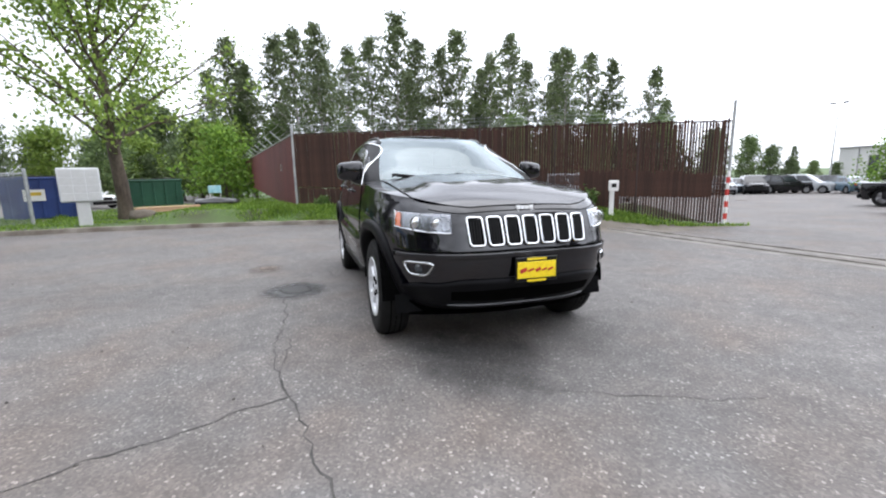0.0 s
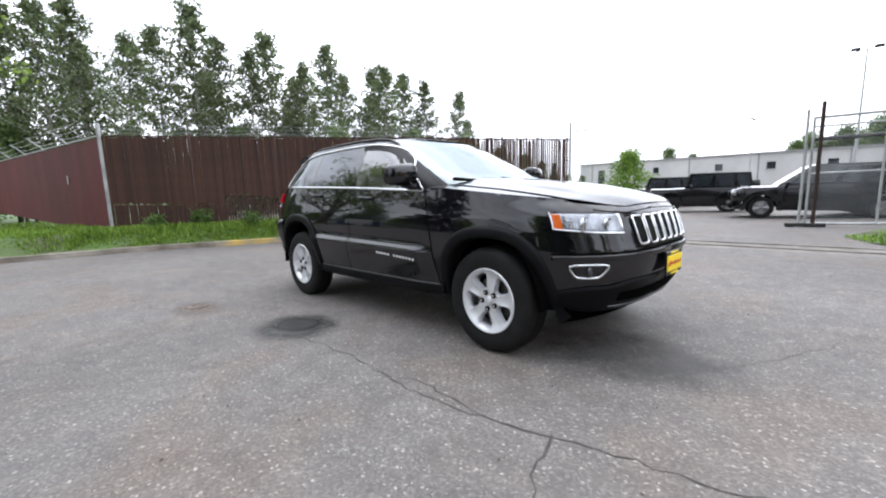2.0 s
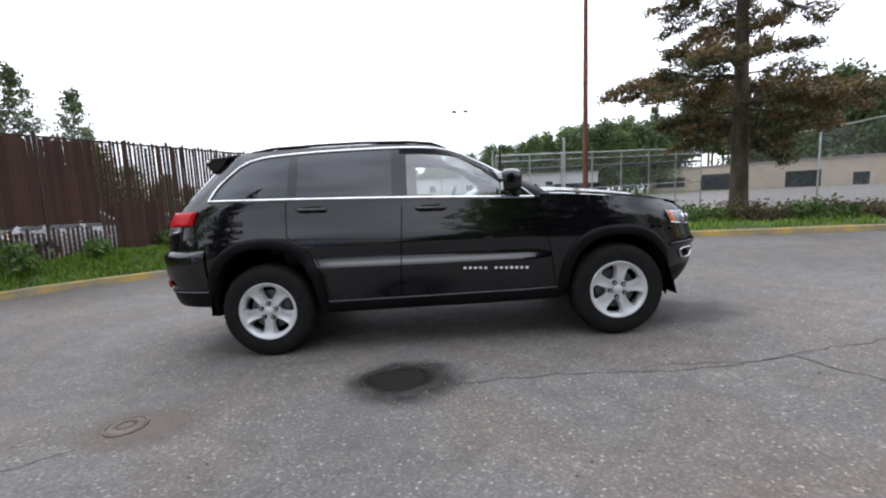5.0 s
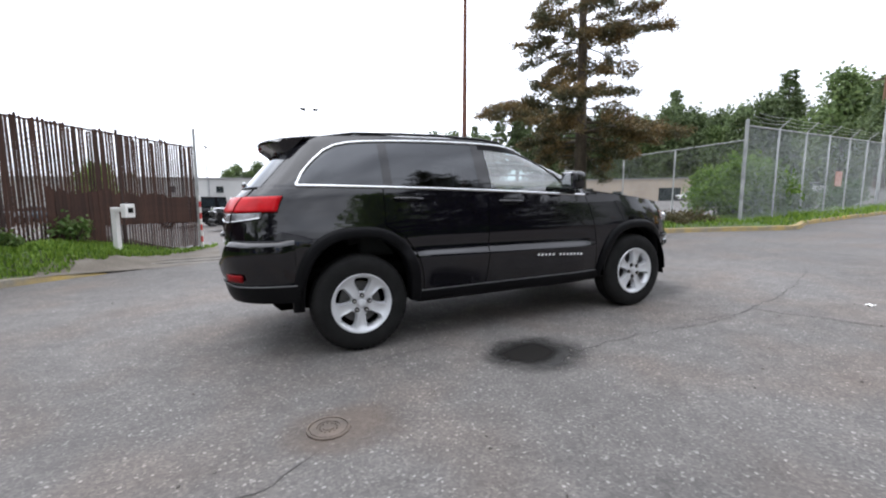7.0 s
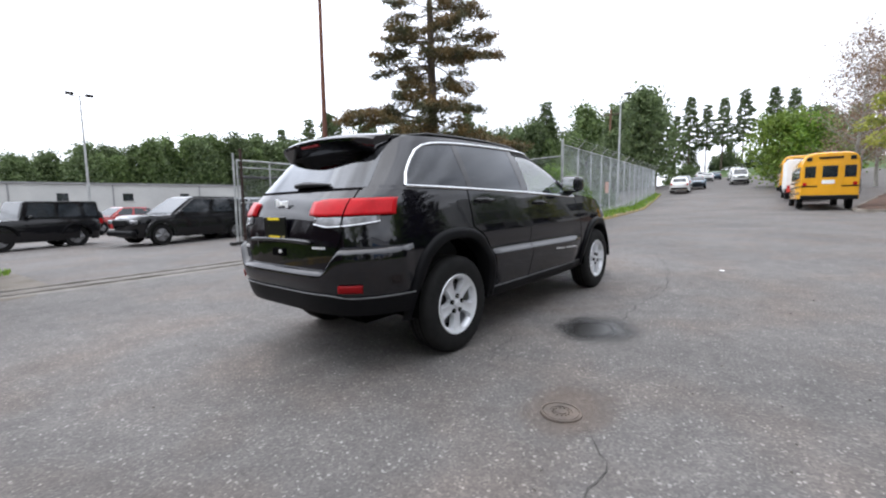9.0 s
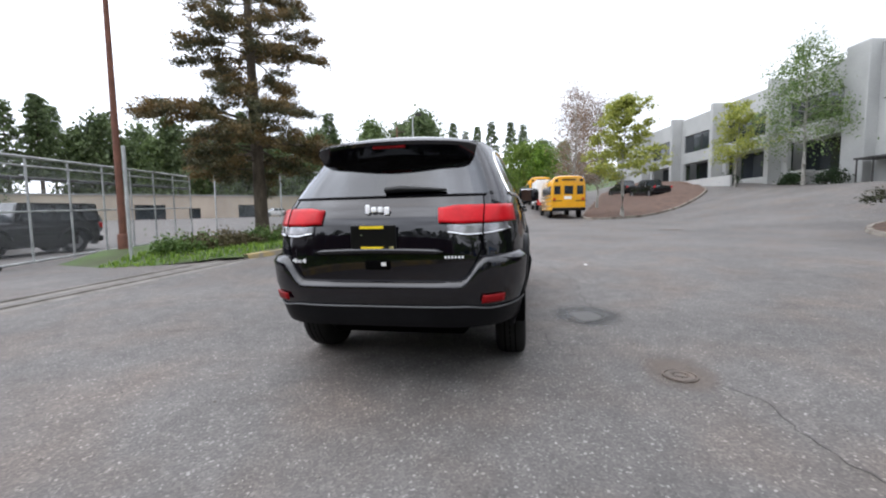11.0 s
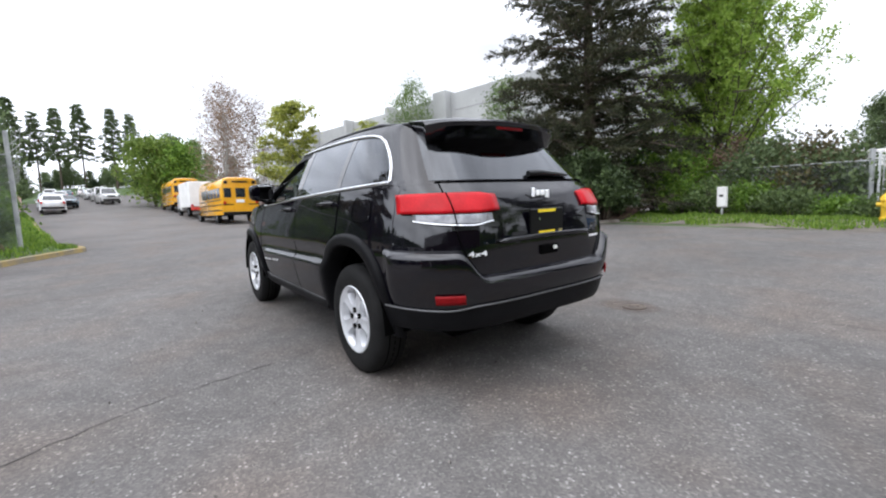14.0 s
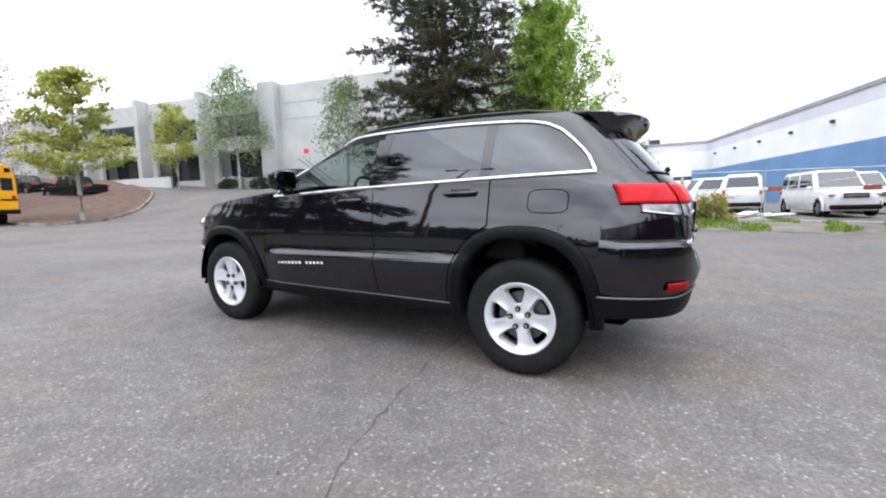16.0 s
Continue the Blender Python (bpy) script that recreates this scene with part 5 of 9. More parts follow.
# dark thicket at the foot of the poplars
thickets = [bush("thicket", 3.6, 3.2, 5.4, 3600, (0.14, 0.28), M_LEAF_DARK if k else M_LEAF_WOOD, "dark green thicket at the foot of the poplars", 25 + k, 60, "thickets", "thicket", 1.3) for k in range(2)]
spread_copies(thickets, [(-38 + 15 * i / 10 + math.sin(i * 2.1), 8 + 28 * i / 10, 1.0 - 0.2 * (i / 10) + 0.15 * math.sin(i * 3.7)) for i in range(9)] + [(100 + 34 * abs(math.sin(i * 1.7)), -16 + 4.0 * i, 0.6 + 0.2 * math.sin(i * 2.9)) for i in range(12)] + [(96 + 2 * math.sin(i), 30 + 5.0 * i, 0.8) for i in range(6)])

# mixed wood in the distance
mixed = [tree("broadleaf_tree", 14, 0.25, 0.12, 40, lambda f: 4.2 * (1 - f) ** 0.55 + 0.5, lambda f: 0.3 + 0.4 * f, 4200, (0.18, 0.38), 1.6, M_BARK, m, "full leafy tree in a distant wood", 31 + k, 4, group="distant wood", start=0.2) for k, m in enumerate((M_LEAF_WOOD, M_LEAF_WOOD_PALE, M_LEAF_WOOD))]
FIR_WHORLS = [(7.0 + 0.62 * i, (2.6 * (1 - i / 20) ** 0.7 + 0.4) * (0.75 + 0.35 * abs(math.sin(i * 2.2))), 0.05, 0.15) for i in range(20)]
firs = [conifer("fir_tree", 19.5, 0.22, FIR_WHORLS, "dark ragged fir with a bare lower trunk in the distance", 41 + k, M_BARK, M_LEAF_WOOD, 9000, (0.16, 0.34), limbs=5, twig=0.3, gap=0.5, flat=0.16, slim=0.4, wild=0.25, rough=0.5) for k in range(2)]
for fir in firs:
    tagged(fir, group="distant firs")
spots = []
# behind the fences to the west
for i in range(24):
    spots.append((-44 + 17 * (i / 23) ** 1.2 + 2 * math.sin(i * 1.7), -20 + 54 * i / 23, 0.42 + 0.12 * math.sin(i * 2.1)))
for x, y, s in ((-58, -17, 0.75), (-54, -9, 0.6), (-50, -19, 0.6), (-48, -30, 0.6), (-50, -34, 0.9), (-42, -44, 0.7), (-60, -20, 0.9), (-55, -50, 0.9), (-56, -30, 0.5), (-60, -24, 0.5)):
    spots.append((x, y, s))
# along the road to the east
for i in range(34):
    f = i / 33
    spots.append((70 + 42 * f + (8 if i % 2 else 0), 94 - 62 * f + (7 if i % 2 else 0), 1.35 + 0.22 * math.sin(i * 4.1)))
for i in range(20):
    spots.append((124 + 26 * abs(math.sin(i * 2.3)), -22 + 60 * i / 19, 0.42 + 0.1 * math.sin(i * 3.1)))
for x, y, s in ((-39.8, 58.9, 0.52), (-38.5, 61.5, 0.42), (-43, 56, 0.6), (-34, 63, 0.26), (-32.3, 64.5, 0.24), (-36, 62, 0.3), (60, 23, 0.95), (63, 16.5, 1.0), (69, 17, 1.05), (76, 18, 1.05)):
    spots.append((x, y, s))
for x, y, s in ((58, 18, 0.8), (66, 20, 0.95), (74, 21, 0.9), (84, 24, 1.0), (52, 16, 0.55), (95, 26, 0.9), (62, -3, 0.6), (72, -4, 0.65), (84, -8, 0.7), (96, -6, 0.7), (122, 20, 0.5), (130, 4, 0.45), (138, -8, 0.5), (122, -16, 0.5)):
    spots.append((x, y, s))
# behind the long warehouse
for i in range(46):
    x = -7 + 1.35 * i
    spots.append((x, 90 + 7 * abs(math.sin(i * 2.7)), (0.62 + 0.0125 * min(x, 34)) * (1 + 0.13 * math.sin(i * 1.9))))
for x, y, s in ((-28, 93, 0.6), (-24, 95, 0.5), (16.5, 92, 0.75)):
    spots.append((x, y, s))
spread_copies(mixed, spots)
fresh = [tree("broadleaf_tree", 6.0, 0.13, 0.08, 34, lambda f: 2.9 * (1 - f) ** 0.5 + 0.5, lambda f: 0.3 + 0.4 * f, 4200, (0.1, 0.2), 1.0, M_BARK, m, "light green broadleaf tree at the edge of the grass", 36 + k, 4, group="light green trees", start=0.2) for k, m in enumerate((M_LEAF_LIME, M_LEAF_FRESH))]
spread_copies(fresh, [(-46, -17, 1.0), (-34, -7.5, 0.95), (-40, -8.5, 1.15), (-36, -30, 1.0), (-50, -26, 1.2), (-26, -33, 0.9), (-44, -11, 1.1), (-44, -36, 1.1), (-19, -26, 0.8), (-14.3, 40.1, 0.75), (55, -0.6, 1.25), (53, -3.4, 1.1), (62, -2.2, 1.2), (70, -3.5, 1.2)])
place(tree("broadleaf_tree", 10.0, 0.3, 0.25, 40, lambda f: 3.6 * (1 - f) ** 0.5 + 0.9, lambda f: 0.4 + 0.4 * f, 9000, (0.1, 0.2), 0.8, M_BARK, M_LEAF_WOOD, "dark round-headed tree behind the white warehouse", 77, 4), 4.4, -66.5)
spread_copies(firs, [(-44, -7, 0.52), (-47, -3, 0.55), (-42, 18, 0.6), (-38.4, 65.9, 0.32), (56, 92, 1.15), (60, 90, 1.25), (66, 98, 1.35), (70, 100, 1.3), (78, 94, 1.3), (52, 98, 1.05), (48, 102, 1.0), (118, 20.1, 1.06), (119, 16.6, 0.86), (118, 13.1, 0.9), (121, 9.3, 0.97), (117, 3.6, 0.93), (119, 0.2, 0.88), (120, 23.5, 0.95), (104, 52, 1.45), (92, 70, 1.4)])

# near trees
maple_west = tree("maple_tree", 9.0, 0.22, 0.24, 34, lambda f: 4.3 * (1 - f) ** 0.5 + 0.6, lambda f: 0.55 + 0.45 * f, 13000, (0.05, 0.11), 0.75, M_BARK, M_LEAF_LIME, "young broadleaf tree with fresh light green leaves", 52, 5, bend=0.05, twigs=5)
place(maple_west, -13.4, -7.6, 0.6, dz=0.1)
PINE_WHORLS = [(2.8, 2.4, -0.05, 0.2), (3.2, 3.2, 0.02, 0.24), (3.6, 3.7, 0.08, 0.26), (4.0, 3.6, 0.1, 0.24), (4.4, 3.0, 0.12, 0.2), (5.6, 1.6, 0.1, 0.16), (6.4, 2.9, 0.06, 0.2), (6.8, 3.3, 0.1, 0.2), (7.2, 2.9, 0.14, 0.2), (8.3, 2.2, 0.12, 0.2), (8.7, 2.4, 0.18, 0.22), (9.9, 1.9, 0.2, 0.2), (10.3, 1.7, 0.26, 0.2), (11.2, 1.4, 0.3, 0.2), (11.9, 1.2, 0.35, 0.15), (12.5, 0.9, 0.45, 0.1), (12.9, 0.6, 0.5, 0.1)]
pine = conifer("pine_tree", 13.4, 0.24, PINE_WHORLS, "tall pine with layered brownish green boughs", 63, M_BARK, M_LEAF_PINE, 105000, (0.05, 0.11), limbs=5, twig=0.4, gap=0.22, skew=(0.06, 1.4), lean=(-0.012, 0.016), flat=0.09, slim=0.26, hang=0.02, start=0.28, wild=0.14, rough=0.35)
place(pine, 9.45, 8.95, 0.0, dz=0.2)
SPRUCE_WHORLS = [(0.8 + 0.43 * i, (4.7 * (1 - ((0.8 + 0.43 * i) / 19.2) ** 2.1) + 0.2) * (0.86 + 0.14 * math.sin(i * 1.9)), 0.05 + 0.3 * i / 41, 0.12) for i in range(42)]
spruce = conifer("spruce_tree", 19.0, 0.26, SPRUCE_WHORLS, "dark green spruce standing over junipers", 64, M_BARK, M_LEAF_SPRUCE, 190000, (0.055, 0.12), limbs=6, twig=0.3, gap=0.3, skew=(0.1, -1.9), flat=0.07, slim=0.25, hang=0.1, start=0.1, wild=0.26, rough=0.5)
place(spruce, 7.15, -14.5, 0.2, dz=0.3)
slim_spruce = tagged(copy_thing(spruce, Matrix.Identity(4)), "tall slim dark spruce beside the south yard", "tree")
slim_spruce.matrix_world = Matrix.Translation((-11.9, -13.4, ground_z(-11.9, -13.4) - 0.05)) @ Matrix.Rotation(1.3, 4, "Z") @ Matrix.Diagonal((0.55, 0.55, 0.98, 1))
lime = tree("maple_tree", 9.8, 0.15, 0.1, 110, lambda f: 4.3 * (1 - f) ** 0.55 + 1.1, lambda f: 0.8 + 0.4 * f, 62000, (0.04, 0.09), 0.34, M_BARK, M_LEAF_BRIGHT, "bright light green broadleaf tree behind the spruce", 72, 10, flat=1.0, bend=0.12, twigs=4, start=0.2)
place(lime, 3.9, -19.4, 0.4)
maple_bus = tree("maple_tree", 7.5, 0.1, 0.24, 26, lambda f: (2.9 * (1 - f) ** 0.55 + 0.45) * (0.62 + 0.42 * abs(math.sin(9.5 * f))), lambda f: 0.28 + 0.5 * f, 9500, (0.06, 0.13), 0.5, M_BARK_PALE, M_LEAF_YELLOW, "small maple with yellow-green leaves on the mulch mound", 81, 4, flat=0.45, twigs=4)
place(maple_bus, 25.6, -7.3, 0.3, dz=0.35)
place(tree("maple_tree", 6.6, 0.1, 0.25, 22, lambda f: (2.7 * (1 - f) ** 0.5 + 0.5) * (0.6 + 0.45 * abs(math.sin(8.0 * f))), lambda f: 0.3 + 0.4 * f, 5200, (0.06, 0.13), 0.5, M_BARK_PALE, M_LEAF_YELLOW, "small yellow-green tree before the offices", 82, 4, twigs=4), 36.6, -18.9, 1.0, dz=0.1)
place(tree("birch_tree", 10.2, 0.13, 0.28, 34, lambda f: 3.3 * (1 - f) ** 0.5 + 0.5, lambda f: 0.5, 8500, (0.05, 0.11), 0.7, M_BARK_PALE, M_LEAF_BIRCH, "birch with hanging pale green twigs before the offices", 83, 6, bend=-0.5, twigs=5, flat=1.5), 31.2, -21.0, 0.4)
place(tree("birch_tree", 8.2, 0.11, 0.25, 30, lambda f: 2.6 * (1 - f) ** 0.5 + 0.4, lambda f: 0.5, 5500, (0.05, 0.11), 0.65, M_BARK_PALE, M_LEAF_BIRCH, "birch with hanging pale green twigs beside the wall", 84, 6, bend=-0.5, twigs=5, flat=1.5), 19.5, -21.8, 2.4)
for k, (x, y, s) in enumerate(((40.0, -5.6, 1.0), (44.5, -6.2, 0.9), (36.8, -7.4, 0.85), (49, -7.5, 1.0))):
    place(tree("budding_tree", 10.4, 0.12, 0.16, 52, lambda f: 4.6 * (1 - 0.6 * f) * min(1.0, 0.45 + 1.2 * f), lambda f: 0.5 + 0.55 * f, 3800, (0.05, 0.11), 0.8, M_BARK_PALE, M_LEAF_BUD, "nearly bare tree with brown buds", 90 + k, 4, twigs=6, group="budding trees"), x, y, k * 1.3, s, 0.4)

# shrubs
place(bush("bush", 1.75, 1.6, 2.75, 15000, (0.05, 0.1), M_LEAF_FRESH, "dense green bush behind the fence corner", 101, 90), 15.6, 6.9)
place(bush("bush", 1.0, 0.9, 2.0, 6000, (0.05, 0.1), M_LEAF_WOOD_PALE, "green bush against the road fence", 102, 40), 19.5, 7.2)
place(bush("bush", 0.8, 0.8, 1.7, 3500, (0.06, 0.11), M_LEAF_MID, "green bush against the road fence", 103, 30), 27, 8.2)
for i in range(9):
    x, y = 4.9 + 0.78 * i, 8.2 - 0.32 * i + 0.2 * math.sin(i * 3)
    place(bush("ground_cover", 0.8, 0.7, 0.36 + 0.08 * math.sin(i * 2.2), 2400, (0.03, 0.06), M_HEATHER if i % 3 else M_WEED, "low ground cover under the pine", 110 + i, 26, "ground cover", crown=0.22), x, y, dz=0.15)
for i in range(11):
    a = i / 10
    x, y = 5.1 + 3.5 * a, -12.9 + 0.4 * math.sin(i * 1.9) + 0.5 * math.cos(a * 3)
    place(bush("juniper", 1.25, 1.1, (1.9 + 0.8 * math.sin(i * 1.3) ** 2) * (1 - 0.35 * step01(a, 0.6, 1.0)), 7500, (0.04, 0.09), M_LEAF_JUNIPER, "low spreading dark juniper", 130 + i, 40, "junipers", crown=0.3), x, y, i * 0.8, dz=0.25)
for i in range(6):
    x, y = 3.8 - 1.2 * i, -15.9 + 0.24 * i + 0.3 * math.sin(i * 2.7)
    place(bush("weeds", 0.9, 0.7, (1.6, 1.4, 1.2, 1.0, 0.6)[min(i, 4)], 2600, (0.03, 0.075), (M_LEAF_FRESH, M_LEAF_WOOD_PALE)[i % 2], "tangle of weeds and brambles along the fence", 150 + i, 34, "weeds along the fence", crown=0.3), x, y, dz=0.1)
for k, (x, y, r, h) in enumerate(((4.6, -17.2, 1.7, 3.4), (1.5, -17.3, 1.4, 3.1), (0.2, -17.6, 1.3, 2.9), (6.0, -18.4, 1.9, 4.2), (-0.7, -17.3, 1.0, 2.5), (2.8, -18.2, 1.5, 3.4))):
    place(bush("bush", r, r * 0.9, h, 5200, (0.05, 0.1), (M_LEAF_FRESH, M_LEAF_WOOD, M_HEATHER, M_LEAF_MID, M_LEAF_WOOD, M_LEAF_BUD)[k], "overgrown bush behind the south fence", 190 + k, 50, "bushes behind the fence", crown=0.5), x, y, dz=0.1)
place(bush("broom_bush", 0.62, 0.55, 1.25, 2600, (0.03, 0.06), M_FLOWER, "broom with yellow flowers in the weeds", 165, 24, crown=0.2), -3.6, -13.7)
place(bush("broom_bush", 1.1, 0.5, 2.4, 900, (0.03, 0.07), M_FLOWER, "tall broom with a few yellow flowers behind the fence", 166, 18, crown=0.22), 0.6, -16.9)
for i in range(8):
    s = 1.2 + i * 1.25
    p = FC + F_DIR * s + F_OUT * 0.2
    place(bush("weeds", 0.3, 0.22, 0.4 + 0.14 * math.sin(i * 2.0), 420, (0.03, 0.06), M_WEED, "pale weeds at the foot of the slatted fence", 170 + i, 14, "weeds at the slatted fence", crown=0.16), p.x, p.y, z=verge_z(p.x, p.y, KERB_WEST, 0.42))
for x, y, h in ((33, -21.3, 0.9), (29.5, -21.8, 1.0), (40.5, -20, 0.8), (14.5, -24.5, 1.1), (17, -24, 0.9), (9.3, -25, 1.2)):
    place(bush("bush", 1.0, 0.7, h, 1500, (0.05, 0.1), M_LEAF_DARK, "clipped dark shrub at the foot of the offices", 180 + int(x), 22, "shrubs at the offices"), x, y)

# ---- the black sport utility vehicle ----
M_PAINT = mat("black_car_paint", (0.0016, 0.0014, 0.0034), 0.35, var=0.15, scale=1.5, fine=220, fvar=0.25, spec=0.02, coat=0.65, coat_ior=1.85)
M_CLADDING = mat("dark_plastic_cladding", (0.006, 0.006, 0.0068), 0.46, var=0.2, spec=0.09, scale=6, fine=150, fvar=0.15, bump=0.15)
M_TRIM_BLACK = mat("black_trim", (0.004, 0.004, 0.004), 0.3, var=0.2, spec=0.3)
M_GAP = mat("shut_line_black", (0.002, 0.002, 0.002), 0.9, var=0.2, spec=0.02)
M_CHROME = mat("chrome_trim", (0.72, 0.73, 0.74), 0.12, 1.0, var=0.06, scale=9)
M_ALLOY = mat("silver_alloy", (0.66, 0.67, 0.69), 0.3, 0.4, var=0.08, scale=7, fine=90, fvar=0.05)
M_TYRE = mat("tyre_rubber", (0.006, 0.006, 0.006), 0.75, spec=0.2, col2=(0.012, 0.0117, 0.0114), scale=9, fine=70, bump=0.25)
M_RIM_DULL = mat("dull_alloy", (0.2, 0.2, 0.205), 0.4, 0.5, var=0.3, scale=12)
M_BRAKE = mat("brake_steel", (0.12, 0.12, 0.12), 0.4, 0.8, var=0.2)
M_SEAT = mat("dark_seat_cloth", (0.02, 0.02, 0.021), 0.9, var=0.2, fine=120, bump=0.3)
M_GLASS_CLEAR = glass_mat("clear_car_glass", (0.74, 0.8, 0.79), 0.17)
M_GLASS_FRONT = glass_mat("windscreen_glass", (0.58, 0.7, 0.69), 0.1, 0.0, (0.88, 0.98, 1.0))
M_GLASS_DARK = glass_mat("privacy_glass", (0.03, 0.032, 0.036), 0.075, 0.0, (0.93, 0.96, 1.0))
M_GLASS_TAIL = glass_mat("tailgate_privacy_glass", (0.025, 0.027, 0.03), 0.085, 0.0, (0.93, 0.96, 1.0))
M_PILLAR = mat("gloss_black_pillar", (0.003, 0.003, 0.004), 0.2, var=0.1, spec=0.05, coat=1.0, coat_ior=1.55)
M_BADGE = mat("bright_badge", (0.92, 0.92, 0.92), 0.25, 0.0, var=0.05, coat=0.6)
M_LENS = glass_mat("lamp_lens", (0.93, 0.94, 0.95), 0.05)
M_REFLECTOR = mat("lamp_reflector", (0.3, 0.31, 0.33), 0.16, 0.9, var=0.5, scale=14, fine=60, bump=0.5)
M_AMBER = mat("amber_lens", (0.62, 0.1, 0.012), 0.15, col2=(0.72, 0.15, 0.02), scale=20, coat=1.0)
M_TAIL_RED = mat("red_tail_lens", (0.38, 0.004, 0.008), 0.3, col2=(0.52, 0.007, 0.013), scale=9, fine=90, spec=0.1, coat=0.2)
M_TAIL_CLEAR = mat("clear_tail_lens", (0.14, 0.14, 0.15), 0.15, 0.3, col2=(0.34, 0.34, 0.35), scale=14, coat=1.0)
M_EDGE = mat("dull_grey_edge", (0.09, 0.09, 0.092), 0.35, 0.3, var=0.15)
M_REFLEX = mat("dark_red_reflector", (0.17, 0.004, 0.006), 0.4, col2=(0.24, 0.006, 0.008), scale=9, fine=90, spec=0.15)
M_PLATE_YELLOW = mat("yellow_plate", (0.8, 0.58, 0.01), 0.45, col2=(0.85, 0.64, 0.02), scale=5)
M_PLATE_RED = mat("red_print", (0.4, 0.03, 0.02), 0.5)

CAR_UP = Vector((0.0215, -0.0121, 0.9997))
car = thing("sport_utility_vehicle", CAR_UP.rotation_difference(Vector((0, 0, 1))).to_matrix().to_4x4(), "glossy black sport utility vehicle with chrome trim on silver five-spoke wheels", "car")

K_WIDTH = [(0.34, 0.852), (0.42, 0.879), (0.5, 0.901), (0.6, 0.923), (0.7, 0.94), (0.86, 0.944), (0.95, 0.937), (1.0, 0.93), (1.05, 0.921), (1.14, 0.903), (1.3, 0.864), (1.5, 0.778), (1.66, 0.698), (1.72, 0.66)]
K_FRONT = [(0.34, 2.2), (0.42, 2.275), (0.52, 2.328), (0.6, 2.352), (0.68, 2.364), (0.74, 2.366), (0.8, 2.35), (0.99, 2.285), (1.05, 2.225), (1.1, 2.15), (1.3, 2.05)]
K_REAR = [(0.4, -2.35), (0.5, -2.4), (0.7, -2.425), (0.9, -2.425), (1.1, -2.4), (1.22, -2.345), (1.3, -2.265), (1.45, -2.13), (1.6, -1.995), (1.72, -1.9)]
K_SCREEN = [(1.15, 1.1), (1.25, 0.97), (1.45, 0.58), (1.6, 0.29), (1.68, 0.13), (1.74, 0.0)]
K_BELT = [(-2.3, 1.33), (-1.88, 1.312), (-1.2, 1.288), (-0.3, 1.25), (0.75, 1.195), (1.1, 1.18)]
K_DLO = [(-1.885, 1.315), (-1.835, 1.408), (-1.738, 1.513), (-1.635, 1.598), (-1.5, 1.645), (-1.2, 1.668), (-0.8, 1.676), (-0.3, 1.67), (0.0, 1.647), (0.22, 1.595), (0.46, 1.462), (0.63, 1.326), (0.78, 1.198)]
K_ROOF = [(-2.1, 1.715), (-1.8, 1.757), (-1.3, 1.787), (-0.8, 1.79), (-0.3, 1.778), (0.0, 1.745), (0.2, 1.69)]
K_HOOD = [(0.8, 1.225), (1.0, 1.215), (1.2, 1.195), (1.5, 1.16), (1.8, 1.115), (2.0, 1.075), (2.12, 1.035), (2.22, 0.99)]


def car_fig(z, upper):
    """Plan of a level slice: nose, tail, half width, where the corners begin, and how square they are."""
    w = curve_at(z, K_WIDTH)
    xr = curve_at(z, K_REAR)
    if upper:
        xf = curve_at(z, K_SCREEN)
        return xf, xr, w, xf - 0.3, 3.0, xr + 1.265, 4.6
    return curve_at(z, K_FRONT), xr, w, 0.9, 3.3, -1.0, 4.6


def car_at(c, z, out=0.0, side=-1, upper=False):
    """A place on the skin. c: 0 nose, 1 to 2 along the flank, 3 tail. out: outwards from the skin."""
    xf, xr, w, x0f, nf, x0r, nr = car_fig(z, upper)

    def flat(cc):
        cc = min(max(cc, 0.0), 3.0)
        if cc <= 1:
            a = cc * math.pi / 2
            return x0f + (xf - x0f) * max(math.cos(a), 0) ** (2 / nf), w * math.sin(a) ** (2 / nf)
        if cc >= 2:
            a = (3 - cc) * math.pi / 2
            return x0r + (xr - x0r) * max(math.cos(a), 0) ** (2 / nr), w * math.sin(a) ** (2 / nr)
        return x0f + (x0r - x0f) * (cc - 1), w

    x, y = flat(c)
    if not upper and 0.93 < c < 2.2:
        # flank: a sill swell with a ledge that faces the sky
        ledge = step01(c, 0.97, 1.12) * (1 - step01(c, 1.93, 2.1))
        lz = 0.745 + 0.035 * (c - 1.5) * 1.0
        y += ledge * (0.032 * (1 - step01(z, lz - 0.04, lz + 0.02)) - 0.012 * math.exp(-(((z - lz - 0.05) / 0.05) ** 2)))
    if out:
        x0, y0 = flat(c - 0.01)
        x1, y1 = flat(c + 0.01)
        tx, ty = x1 - x0, y1 - y0
        ln = math.hypot(tx, ty) or 1.0
        nx, ny = ty / ln, -tx / ln
        if c < 0.011 or c > 2.989:
            nx, ny = (1, 0) if c < 1 else (-1, 0)
        x, y = x + nx * out, y + ny * out
    return Vector((x, side * y, z))


def c_of_x(x, z, upper=False):
    xf, xr, w, x0f, nf, x0r, nr = car_fig(z, upper)
    if x > x0f:
        return math.acos(min(max((x - x0f) / (xf - x0f), 0), 1) ** (nf / 2)) / (math.pi / 2)
    if x < x0r:
        return 3 - math.acos(min(max((x - x0r) / (xr - x0r), 0), 1) ** (nr / 2)) / (math.pi / 2)
    return 1 + (x0f - x) / (x0f - x0r)


def c_of_y(y, z, rear=False, upper=False):
    xf, xr, w, x0f, nf, x0r, nr = car_fig(z, upper)
    a = math.asin(min(abs(y) / w, 1) ** ((nr if rear else nf) / 2)) / (math.pi / 2)
    return 3 - a if rear else a


